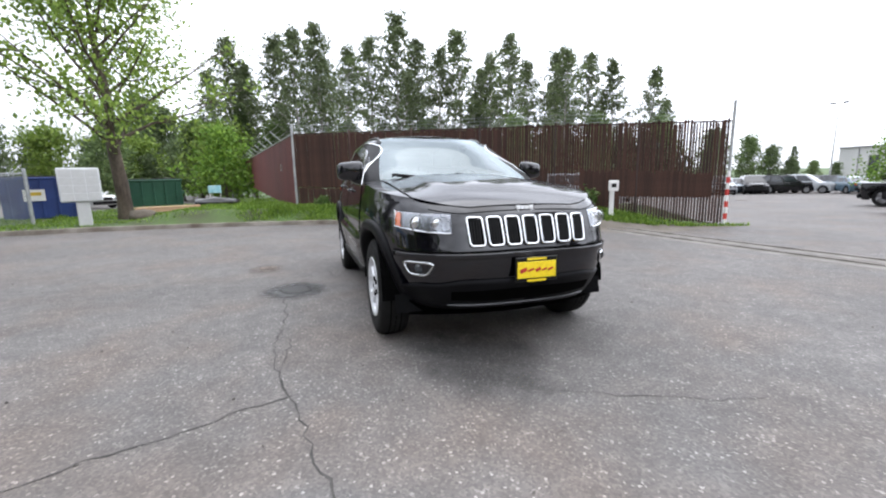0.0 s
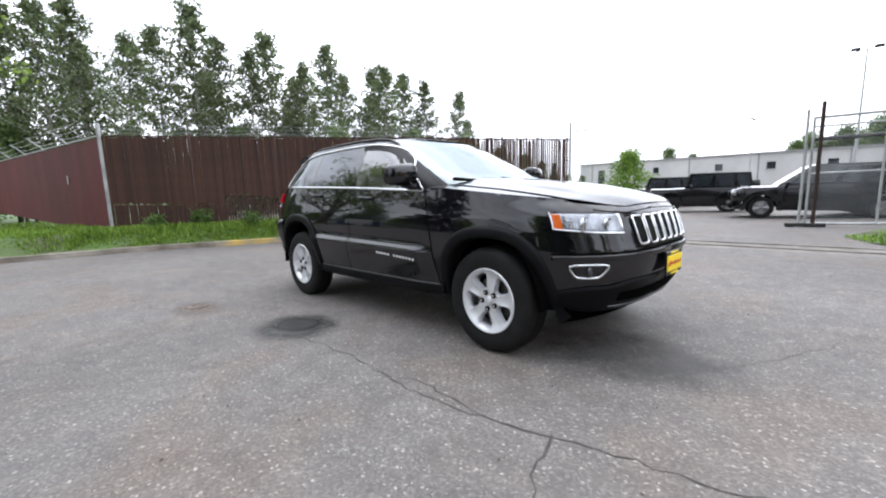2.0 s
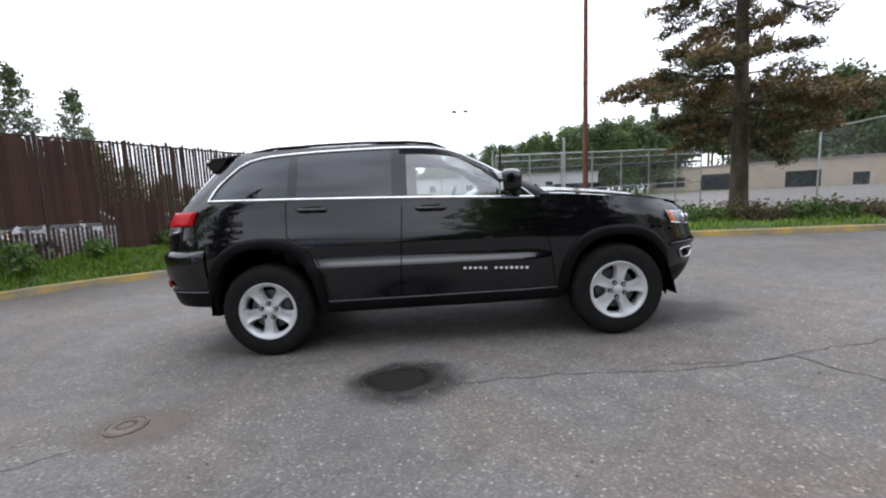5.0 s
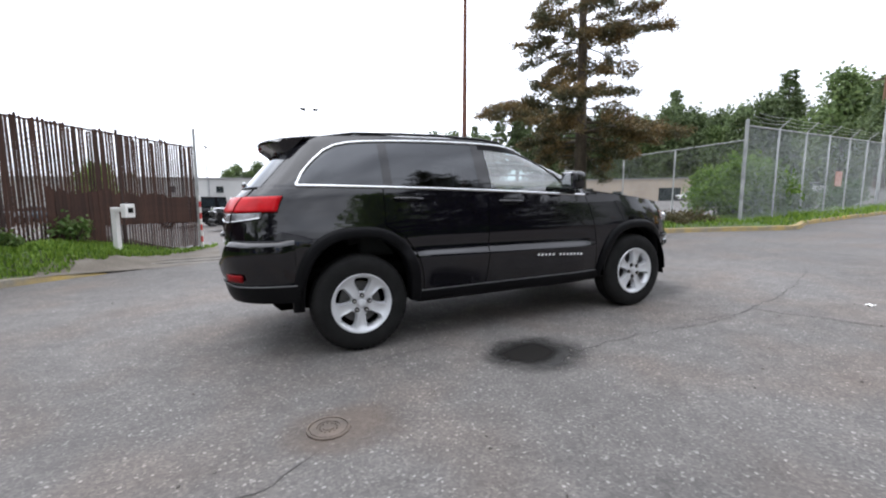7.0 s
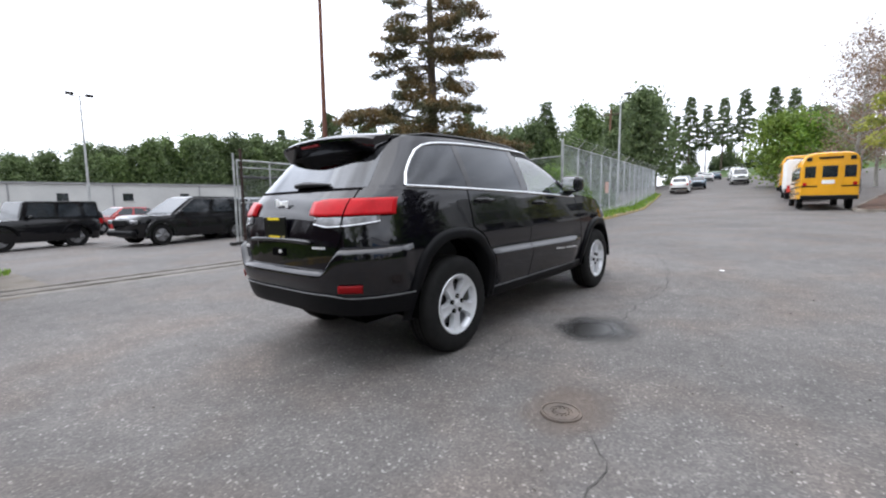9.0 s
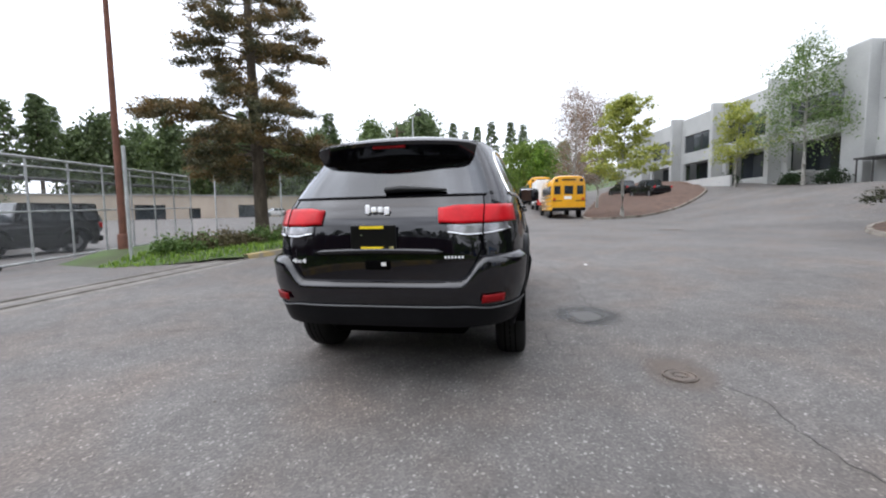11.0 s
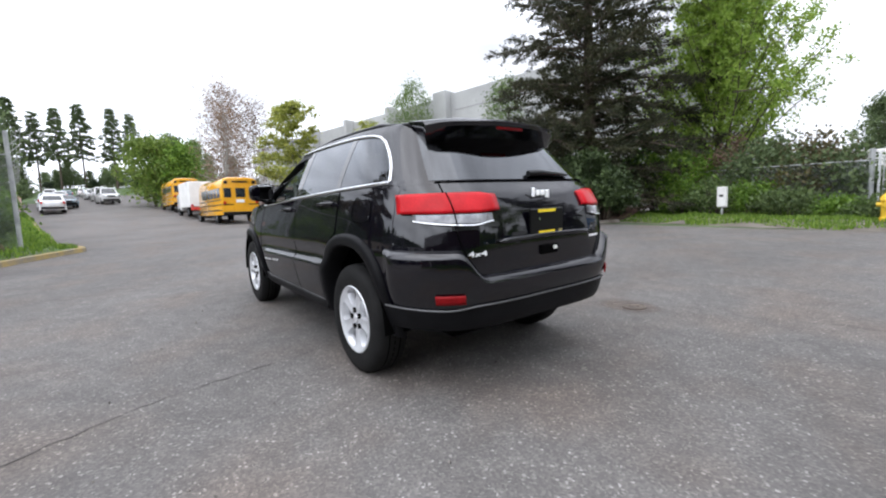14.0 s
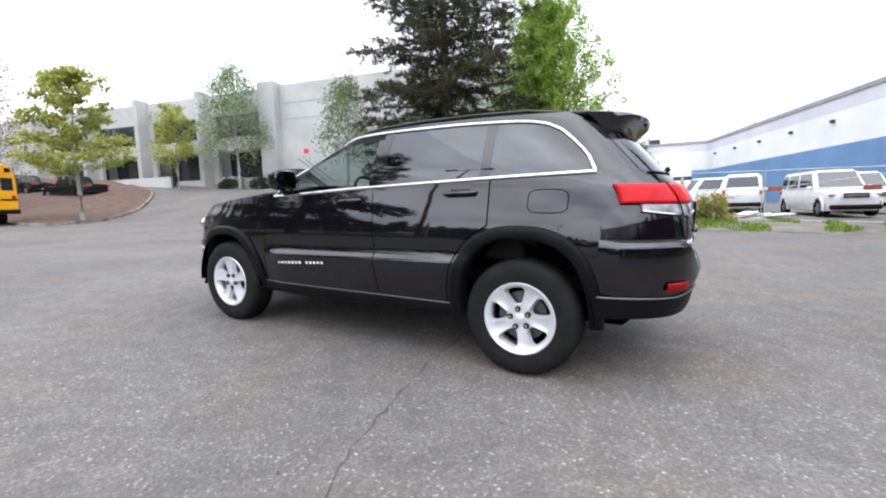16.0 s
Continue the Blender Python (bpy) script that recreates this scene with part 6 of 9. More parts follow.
def flank(x, z, out=0.0, side=-1, upper=False):
    return car_at(c_of_x(x, z, upper), z, out, side, upper)


def nose(y, z, out=0.0, upper=False):
    return car_at(c_of_y(y, z, False, upper), z, out, 1 if y > 0 else -1, upper)


def tail(y, z, out=0.0, upper=False):
    return car_at(c_of_y(y, z, True, upper), z, out, 1 if y > 0 else -1, upper)


def hood_z(x, y):
    bulge = 0.014 * (1 - step01(abs(y), 0.42, 0.56)) * step01(2.2 - x, 0.05, 0.5)
    return curve_at(x, K_HOOD) + 0.055 * (1 - (abs(y) / 0.85) ** 2) + bulge


def roof_z(x, y):
    return curve_at(x, K_ROOF) - 0.07 * (abs(y) / 0.66) ** 2.4


ARCHES = ((1.4575, 0.375, 0.45, 0.512), (-1.4575, 0.375, 0.465, 0.575))


def arch_in(x, z, grow=0.0):
    return any(abs((x - ax) / (a + grow)) ** 2.5 + abs(max(z - az, 0) / (b + grow)) ** 2.5 < 1 for ax, az, a, b in ARCHES)


def skin_patch(name, cols, low, high, material, parent, out=0.0, side=-1, rows=8, label="", upper=False, rim=0.0, smooth=180):
    """A patch of skin over columns c, from low(i) to high(i) over the share i, with its rim turned in."""
    bm = bmesh.new()
    n = len(cols)
    grid = []
    for k in range(rows + 1):
        line = []
        for i, c in enumerate(cols):
            z0, z1 = low(i / (n - 1)), high(i / (n - 1))
            line.append(car_at(c, z0 + (z1 - z0) * k / rows, out, side, upper))
        grid.append(line)
    if rim:
        def sunk(line, z_of):
            return [car_at(c, z_of(i / (n - 1)), out - rim, side, upper) for i, c in enumerate(line)]
        grid = [sunk(cols, low)] + grid + [sunk(cols, high)]
        for g, line in enumerate(grid):
            k = min(max(g - 1, 0), rows) / rows
            ends = []
            for i in (0, n - 1):
                z0, z1 = low(i / (n - 1)), high(i / (n - 1))
                ends.append(car_at(cols[i], z0 + (z1 - z0) * k, out - rim, side, upper))
            grid[g] = [ends[0], *line, ends[1]]
    add_grid(bm, grid)
    return part(name, bm, material, parent, label, smooth=smooth)


def turn_out(ob, away):
    """Makes the sheet's faces look away from a place inside the car."""
    me = ob.data
    p = me.polygons[len(me.polygons) // 2]
    if p.normal.dot(p.center - Vector(away)) < 0:
        me.flip_normals()
    return ob


def span(a, b, n):
    return [a + (b - a) * i / (n - 1) for i in range(n)]


# body shell: both flanks in one mesh, wheel openings and windows left open
def even(x0, x1, power, ends, n):
    """Columns of a corner whose places lie evenly along x."""
    return [math.acos(min(((x - x0) / (x1 - x0)) ** (power / 2), 1.0)) / (math.pi / 2) for x in span(*ends, n)]


front_c = even(0.9, 2.36, 3.3, (2.2, 0.93), 38)
rear_c = [3 - c for c in even(-1.0, -2.42, 4.6, (-1.03, -2.3), 38)]
body_cols = span(0, front_c[0], 16)[:-1] + front_c + span(1, 2, 61) + rear_c + span(rear_c[-1], 3, 16)[1:]
bm = bmesh.new()
for side in (-1, 1):
    cols = []
    for c in body_cols:
        mid = car_at(c, 0.9, 0, side)
        x = mid.x
        if x > 0.86:
            edge = car_at(c, 1.04, 0, side)
            top = hood_z(edge.x, abs(edge.y))
            edge = car_at(c, top, 0, side)
            top = hood_z(edge.x, abs(edge.y))
        else:
            top = curve_at(x, K_BELT)
        if c <= 1:
            low = 0.37 + 0.07 * step01(c, 0.3, 0.75)
        elif c >= 2:
            low = 0.46 - 0.06 * step01(2.3 - c, 0, 0.3)
        else:
            low = 0.36
        cols.append([car_at(c, low + (top - low) * k / 44, 0, side) for k in range(45)])
    vs = [[bm.verts.new(p) for p in col] for col in cols]
    for a, b in zip(vs, vs[1:]):
        for k in range(44):
            m = (a[k].co + b[k + 1].co) / 2
            if not (arch_in(m.x, m.z) and abs(m.y) > 0.5):
                bm.faces.new((a[k], b[k], b[k + 1], a[k + 1]))
# upper part round the windows
up_front = even(0.2, 0.5, 3.0, (0.45, 0.21), 12)
up_rear = [3 - c for c in even(-0.82, -2.08, 4.6, (-0.85, -1.98), 40)]
up_cols = span(0, up_front[0], 20)[:-1] + up_front + span(1, 2, 61) + up_rear + span(up_rear[-1], 3, 20)[1:]


def in_glass(p, grow=0.0):
    if abs(p.y) > 0.45 and -1.88 < p.x < 0.77 and curve_at(p.x, K_BELT) + 0.004 < p.z < curve_at(p.x, K_DLO) - 0.004:
        return not (-0.36 < p.x < -0.255 or -1.22 < p.x < -1.165)
    return False


SCREEN_C = 0.62


for side in (-1, 1):
    vs = []
    for c in up_cols:
        x0 = car_at(c, 1.3, 0, side, True).x
        low = 1.19 if c < 0.9 else curve_at(x0, K_BELT) - 0.01
        if c > 2.2:
            low = 1.29
        edge = car_at(c, 1.69, 0, side, True)
        for _ in range(3):
            top = roof_z(edge.x, edge.y)
            edge = car_at(c, top, 0, side, True)
        col = [car_at(c, low + (top - low) * k / 26, 0, side, True) for k in range(27)]
        # roof from the edge to the middle line
        for k in range(1, 11):
            y = edge.y * (1 - k / 10)
            col.append(Vector((edge.x, y, roof_z(edge.x, y))))
        vs.append([bm.verts.new(p) for p in col])
    for i, (a, b) in enumerate(zip(vs, vs[1:])):
        c = (up_cols[i] + up_cols[i + 1]) / 2
        for k in range(36):
            m = (a[k].co + b[k + 1].co) / 2
            if k < 26:
                if in_glass(m) or (c < SCREEN_C - 0.02 and 1.22 < m.z and k < 25):
                    continue
                if c > 2.6 and 1.32 < m.z < 1.6:
                    continue
            quad = (a[k], b[k], b[k + 1], a[k + 1])
            if len({v.co.to_tuple(5) for v in quad}) > 2:
                bm.faces.new(quad)
# fender tops beside the hood and the cowl
for side in (-1, 1):
    rows = []
    for i in range(29):
        x = 0.84 + (2.12 - 0.84) * i / 28
        z = hood_z(x, 0.8)
        ye = abs(flank(x, hood_z(x, abs(flank(x, 1.1).y))).y) if x > 0.9 else abs(flank(x, curve_at(x, K_BELT)).y)
        yi = min(0.74 - 0.03 * step01(x, 1.6, 2.1), ye - 0.02)
        rows.append([(x, side * (ye + (yi - ye) * k / 4), hood_z(x, ye + (yi - ye) * k / 4) - 0.001) for k in range(5)])
    add_grid(bm, rows)
bmesh.ops.remove_doubles(bm, verts=bm.verts, dist=0.0008)
body = part("body", bm, [M_PAINT, M_CLADDING], car, smooth=38)
for p in body.data.polygons:
    # dull black mouldings beside the windscreen
    if 0.1 < p.center.x < 0.95 and 1.2 < p.center.z < 1.66 and abs(p.center.y) > 0.5:
        p.material_index = 1

# hood
bm = bmesh.new()
rows = []
for i in range(33):
    x = 0.86 + (2.215 - 0.86) * (i / 32) ** 0.8
    xf, _, w, x0f, nf, _, _ = car_fig(min(hood_z(x, 0.0), 1.2), False)
    reach = 0.733 - 0.03 * step01(x, 1.6, 2.1)
    tipx = 2.245
    lim = 0.86 * max(1 - ((max(x, 0.9) - 0.9) / (tipx - 0.9)) ** 3.3, 0.0) ** (1 / 3.3)
    yy = min(reach, max(lim, 0.05))
    rows.append([(x + 0.02 * (1 - (k / 12 - 1) ** 2) * step01(x, 1.9, 2.2), yy * (k / 12 - 1), hood_z(x, yy * (k / 12 - 1)) + 0.006) for k in range(25)])
add_grid(bm, rows)
hood = part("hood", bm, M_PAINT, car, smooth=60)
for side in (-1, 1):
    pts = [(x, side * (0.737 - 0.03 * step01(x, 1.6, 2.1)), hood_z(x, 0.737) + 0.003) for x in span(0.9, 1.98, 12)]
    part("shut_line", T(pts, 0.0022, 5), M_GAP, hood)
part("hood_lip", T([nose(y, hood_z(nose(y, 1.02).x, y) - 0.028, 0.003) for y in span(-0.64, 0.64, 31)], 0.0028, 6), M_GAP, hood)
bm = bmesh.new()
for dy, wd, hh in ((0.054, 0.022, 0.04), (0.024, 0.026, 0.026), (-0.008, 0.026, 0.026), (-0.041, 0.026, 0.036)):
    add_box(bm, 2.262, -dy, 1.03 - 0.3 * (hh - 0.026), 0.012, wd, hh)
part("badge", bm, M_BADGE, hood, "bright plain badge")

# doors: panels a little proud of the shell, with dark shut lines and handles
DOORS = {"front_door": (lambda z: curve_at(z, [(0.43, 0.945), (0.97, 0.862), (1.2, 0.79)]), lambda z: curve_at(z, [(0.43, -0.342), (1.25, -0.285)])), "rear_door": (lambda z: curve_at(z, [(0.43, -0.35), (1.25, -0.293)]), None)}


def rear_edge(z):
    ax, az, a, b = ARCHES[1]
    if z < az + b + 0.05:
        q = 1 - (max(z - az, 0) / (b + 0.06)) ** 2.5
        return max(-1.235, ax + (a + 0.065) * max(q, 0) ** 0.4)
    return -1.235


for side in (-1, 1):
    for name, (fx, rx) in DOORS.items():
        rx = rx or rear_edge
        bm = bmesh.new()
        rows = []
        # rows crowd round the ledge
        for f in span(0, 0.32, 8)[:-1] + span(0.32, 0.52, 22)[:-1] + span(0.52, 1, 13):
            line = []
            for i in range(25):
                u = i / 24
                z = 0.435 + (1.2 - 0.435) * f
                x = fx(z) + (rx(z) - fx(z)) * u
                z = 0.435 + (curve_at(x, K_BELT) - 0.006 - 0.435) * f
                x = fx(z) + (rx(z) - fx(z)) * u
                line.append(flank(x, z, 0.0035, side))
            rows.append(line)
        add_grid(bm, rows)
        door = part(name, bm, M_PAINT, car, smooth=60)
        bm = bmesh.new()
        zs = span(0.435, 1.19 if name == "front_door" else 1.28, 24)
        add_tube(bm, [flank(fx(z), z, 0.0015, side) for z in zs] if name == "front_door" else [flank(rx(z) - 0.003, z, 0.0015, side) for z in zs], 0.0045, 5)
        if name == "front_door":
            add_tube(bm, [flank(rx(z) - 0.004, z, 0.0015, side) for z in zs], 0.0045, 5)
        add_tube(bm, [flank(x, 0.432, 0.002, side) for x in span(fx(0.435), rx(0.435), 12)], 0.004, 5)
        part("shut_line", bm, M_GAP, door)
        hx, hz = (-0.06, 1.157) if name == "front_door" else (-1.03, 1.2)
        bm = bmesh.new()
        add_tube(bm, [flank(hx - 0.12, hz + 0.002, 0.004, side), flank(hx - 0.1, hz, 0.034, side), flank(hx, hz - 0.003, 0.04, side), flank(hx + 0.1, hz - 0.008, 0.034, side), flank(hx + 0.12, hz - 0.008, 0.004, side)], [0.012, 0.014, 0.014, 0.014, 0.012], 8)
        part("handle", bm, M_PAINT, door, smooth=60)
        bm = bmesh.new()
        rows = [[flank(hx - 0.075 + 0.15 * i / 8, hz - 0.03 + 0.055 * k / 4, 0.0045, side) for i in range(9)] for k in range(5)]
        add_grid(bm, rows)
        part("handle_recess", bm, M_TRIM_BLACK, door)
    # model lettering low on the front door: plain bars
    bars = thing("lettering", label="row of small chrome bars")
    bars.parent = car
    for i in range(13):
        if i == 5:
            continue
        x = 0.19 + 0.042 * i
        bm = bmesh.new()
        rows = [[flank(x - 0.012, 0.641 - 0.035 * (x - 0.45) * 1.6 + dz, 0.009, side), flank(x + 0.012, 0.641 - 0.035 * (x - 0.45) * 1.6 + dz, 0.009, side)] for dz in (-0.0095, 0.0095)]
        add_grid(bm, rows)
        part("bar", bm, M_BADGE, bars)

# windows
for side in (-1, 1):
    for name, x0, x1, m in (("front_window", -0.255, 0.772, M_GLASS_CLEAR), ("rear_window", -1.165, -0.36, M_GLASS_DARK), ("quarter_window", -1.88, -1.22, M_GLASS_DARK)):
        bm = bmesh.new()
        rows = []
        for i in range(25):
            x = x0 + (x1 - x0) * i / 24
            z0, z1 = curve_at(x, K_BELT) - 0.004, max(curve_at(x, K_DLO), curve_at(x, K_BELT)) + 0.002
            rows.append([flank(x, z0 + (z1 - z0) * k / 8, 0.001, side, True) for k in range(9)])
        if side > 0 and name == "front_window":
            # wound down, only its upper edge stands out of the door
            rows = [[p.lerp(r[0], 0.94) for p in r] for r in rows]
        add_grid(bm, rows)
        w = part(name, bm, m, car, "clear glass" if "front" in name else "dark tinted glass", smooth=180)
        turn_out(w, (-0.5, 0, 1.2)).visible_shadow = False
    chrome = []
    for x in span(-1.89, 0.785, 34):
        chrome.append(flank(x, curve_at(x, K_BELT) + 0.002, 0.005, side, True))
    part("belt_trim", T(chrome, 0.0125, 8), M_CHROME, car, "chrome belt strip", smooth=60)
    chrome = []
    for x in [-1.885, -1.87, -1.84, -1.8, -1.74, -1.66, -1.57] + span(-1.47, 0.0, 18) + [0.1, 0.2, 0.32, 0.44, 0.56, 0.66, 0.77]:
        chrome.append(flank(x, curve_at(x, K_DLO) + 0.004, 0.006, side, True))
    part("window_trim", T(chrome, [0.0115 - 0.0055 * step01(p.x, 0.05, 0.45) for p in chrome], 8), M_CHROME, car, "chrome window surround", smooth=60)
    bm = bmesh.new()
    rows = []
    for x in span(-0.3, 0.74, 30):
        z1 = curve_at(x, K_DLO)
        z0 = max(z1 - 0.05 - 0.05 * step01(x, 0.2, 0.6), curve_at(x, K_BELT))
        rows.append([flank(x, z1 + (z0 - z1) * k / 3, 0.003, side, True) for k in range(4)])
    add_grid(bm, rows)
    part("window_frame", bm, M_CLADDING, car, "black door frame", smooth=180)
    for xa, xb in ((-0.37, -0.245), (-1.228, -1.157)):
        bm = bmesh.new()
        rows = []
        for i in range(5):
            x = xa + (xb - xa) * i / 4
            z0, z1 = curve_at(x, K_BELT), curve_at(x, K_DLO)
            rows.append([flank(x, z0 + (z1 - z0) * k / 8, 0.003, side, True) for k in range(9)])
        add_grid(bm, rows)
        part("pillar_cover", bm, M_PILLAR, car, "gloss black pillar cover", smooth=180)
# windscreen and rear glass, each one curved sheet
for name, edge, z0, z1, m, rear in (("windscreen", SCREEN_C, 1.215, 1.722, M_GLASS_FRONT, False), ("tailgate_glass", 2.575, 1.312, 1.615, M_GLASS_TAIL, True)):
    bm = bmesh.new()
    rows = []
    for k in range(13):
        z = z0 + (z1 - z0) * k / 12
        line = []
        for i in range(31):
            u = 2 * i / 30 - 1
            c = 3 - (3 - edge) * abs(u) if rear else edge * abs(u)
            line.append(car_at(c, z - (0.03 * (abs(u) ** 2) * (k / 12) if not rear else 0), 0.004, 1 if u > 0 else -1, True))
        rows.append(line)
    add_grid(bm, rows)
    w = part(name, bm, m, car, smooth=180)
    turn_out(w, (-0.6, 0, 1.0)).visible_shadow = False
for side in (-1, 1):
    # black border of the windscreen
    bm = bmesh.new()
    add_grid(bm, [[car_at(SCREEN_C * u, z - 0.03 * u * u * (z - 1.215) / 0.507, 0.007, side, True) for u in span(0.9, 1.03, 5)] for z in span(1.22, 1.722, 13)])
    turn_out(part("windscreen_border", bm, M_CLADDING, car, "dull black windscreen border", smooth=180), (-0.6, 0, 1.0))
# dark cowl, wipers
bm = bmesh.new()
add_grid(bm, [[(0.86, y, 1.225 + 0.05 * (1 - (y / 0.8) ** 2)) for y in span(-0.74, 0.74, 13)], [(car_at(c_of_y(y, 1.23, False, True), 1.23, -0.02, 1 if y > 0 else -1, True).x, y, 1.222) for y in span(-0.74, 0.74, 13)]])
part("cowl", bm, M_TRIM_BLACK, car)
for y0, y1 in ((-0.1, -0.62), (0.5, -0.02)):
    part("wiper", T([nose(y, 1.235 + 0.012 * i, 0.02, True) for i, y in enumerate(span(y0, y1, 6))], 0.011, 6), M_TRIM_BLACK, car, "black front wiper")

# wheel-arch flares
for side in (-1, 1):
    for ax, az, a, b in ARCHES:
        bm = bmesh.new()
        rows = []
        for i in range(41):
            t = math.pi * (-0.02 + 1.04 * i / 40)
            cx, cz = math.cos(t), math.sin(t)
            fx, fz = math.copysign(abs(cx) ** 0.8, cx), max(cz, 0) ** 0.8

            def lip(g, y):
                x, z = ax + fx * (a + g), az + fz * (b + g) + min(cz, 0) * 0.3
                p = flank(x, max(z, 0.36), 0, side)
                return (x, p.y + side * y, z)
            wide = 0.032
            rows.append([lip(-0.045, -0.12), lip(-0.044, 0.008), lip(-0.037, 0.022), lip(-0.026, 0.028), lip(wide * 0.5, 0.03), lip(wide, 0.024), lip(wide + 0.008, 0.012), lip(wide + 0.01, -0.006)])
        add_grid(bm, rows)
        part("wheel_arch_flare", bm, M_CLADDING, car, "dark plastic flare", smooth=50)
        # liner
        bm = bmesh.new()
        rows = []
        for i in range(19):
            t = math.pi * i / 18
            rows.append([(ax + math.cos(t) * (a - 0.005), side * y, az + math.sin(t) * (b - 0.005)) for y in (0.93, 0.6)])
        add_grid(bm, rows)
        add_grid(bm, [[(ax + math.cos(math.pi * i / 18) * a, side * 0.6, az + math.sin(math.pi * i / 18) * b) for i in range(19)], [(ax + a - 2 * a * i / 18, side * 0.6, 0.38) for i in range(19)]])
        part("arch_liner", bm, M_GAP, car)
    # sill
    bm = bmesh.new()
    rows = []
    for x in span(-0.99, 0.99, 21):
        y = abs(flank(x, 0.43).y)
        rows.append([(x, side * (y - 0.01), 0.435), (x, side * (y + 0.012), 0.42), (x, side * (y + 0.008), 0.37), (x, side * (y - 0.04), 0.33), (x, side * 0.6, 0.32)])
    add_grid(bm, rows)
    part("sill", bm, M_CLADDING, car, "dark plastic sill", smooth=50)
    # thin grey strip along the sill: its edge highlight put into shape and colour
    part("sill_highlight", T([flank(x, 0.436, 0.008, side) for x in span(-0.95, 0.95, 21)], 0.005, 6), M_EDGE, car, "sill edge highlight drawn as a dull grey strip")
for side in (-1, 1):
    # flap before the wheel
    bm = bmesh.new()
    add_grid(bm, [[(1.955 + 0.03 * f, side * y, 0.43 - 0.13 * f) for y in span(0.6, 0.85, 6)] for f in span(0, 1, 5)])
    bmesh.ops.solidify(bm, geom=list(bm.faces), thickness=0.012)
    part("wheel_deflector", bm, M_CLADDING, car, "dark rubber flap before the wheel", smooth=50)
bm = bmesh.new()
add_grid(bm, [[(2.13 - 0.16 * (y / 0.75) ** 2 - 0.03 * f, y, 0.385 - 0.115 * f) for y in span(-0.75, 0.75, 17)] for f in span(0, 1, 4)])
bmesh.ops.solidify(bm, geom=list(bm.faces), thickness=0.01)
part("air_dam", bm, M_GAP, car, "black rubber air dam", smooth=50)
part("underbody", B(0.0, 0, 0.43, 1.9, 1.5, 0.26, bevel=0.06), M_GAP, car)
part("subframe", B(1.45, 0, 0.42, 1.0, 1.1, 0.24, bevel=0.06), M_GAP, car)
part("rear_axle", B(-1.5, 0, 0.42, 1.2, 1.1, 0.24, bevel=0.06), M_GAP, car)
part("fuel_door", (lambda bm: (add_grid(bm, [[flank(-1.745 + 0.24 * i / 8, 1.072 + 0.138 * k / 6, 0.004, 1) for i in range(9)] for k in range(7)]), bm)[1])(bmesh.new()), M_PAINT, car, smooth=60)
ring = []
for i in range(29):
    t = math.tau * i / 28
    u, v = math.cos(t), math.sin(t)
    ring.append(flank(-1.625 + 0.122 * math.copysign(abs(u) ** 0.5, u), 1.141 + 0.071 * math.copysign(abs(v) ** 0.5, v), 0.003, 1))
part("fuel_door_gap", T(ring, 0.0035, 5), M_GAP, car)

# front: grille slots, headlamps, fog lamps, bumper
for i in range(7):
    y0 = -0.378 + 0.126 * i
    def around(g, out):
        pts = []
        for k in range(25):
            t = math.tau * k / 24
            u, v = math.cos(t), math.sin(t)
            yy = y0 + (0.049 + g) * math.copysign(abs(u) ** 0.28, u)
            zz = 0.886 + (0.09 + g) * math.copysign(abs(v) ** 0.28, v)
            pts.append(nose(yy * (1 + 0.12 * (zz - 0.886)), zz, out))
        return pts
    slot = part("grille_slot", T(around(0.0, 0.012), 0.009, 8), M_CHROME, car, "chrome-framed vertical grille slot", smooth=60)
    bm = bmesh.new()
    pts = around(-0.003, 0.006)
    mid = bm.verts.new(nose(y0, 0.886, 0.004))
    ringv = [bm.verts.new(p) for p in pts[:-1]]
    for a, b in zip(ringv, ringv[1:] + ringv[:1]):
        bm.faces.new((mid, a, b))
    part("slot_mesh", bm, M_GAP, slot)
    for dy in (-0.026, -0.009, 0.009, 0.026):
        part("slot_rib", T([nose(y0 + dy, 0.81, 0.009), nose(y0 + dy, 0.962, 0.009)], 0.004, 5), M_TRIM_BLACK, slot)
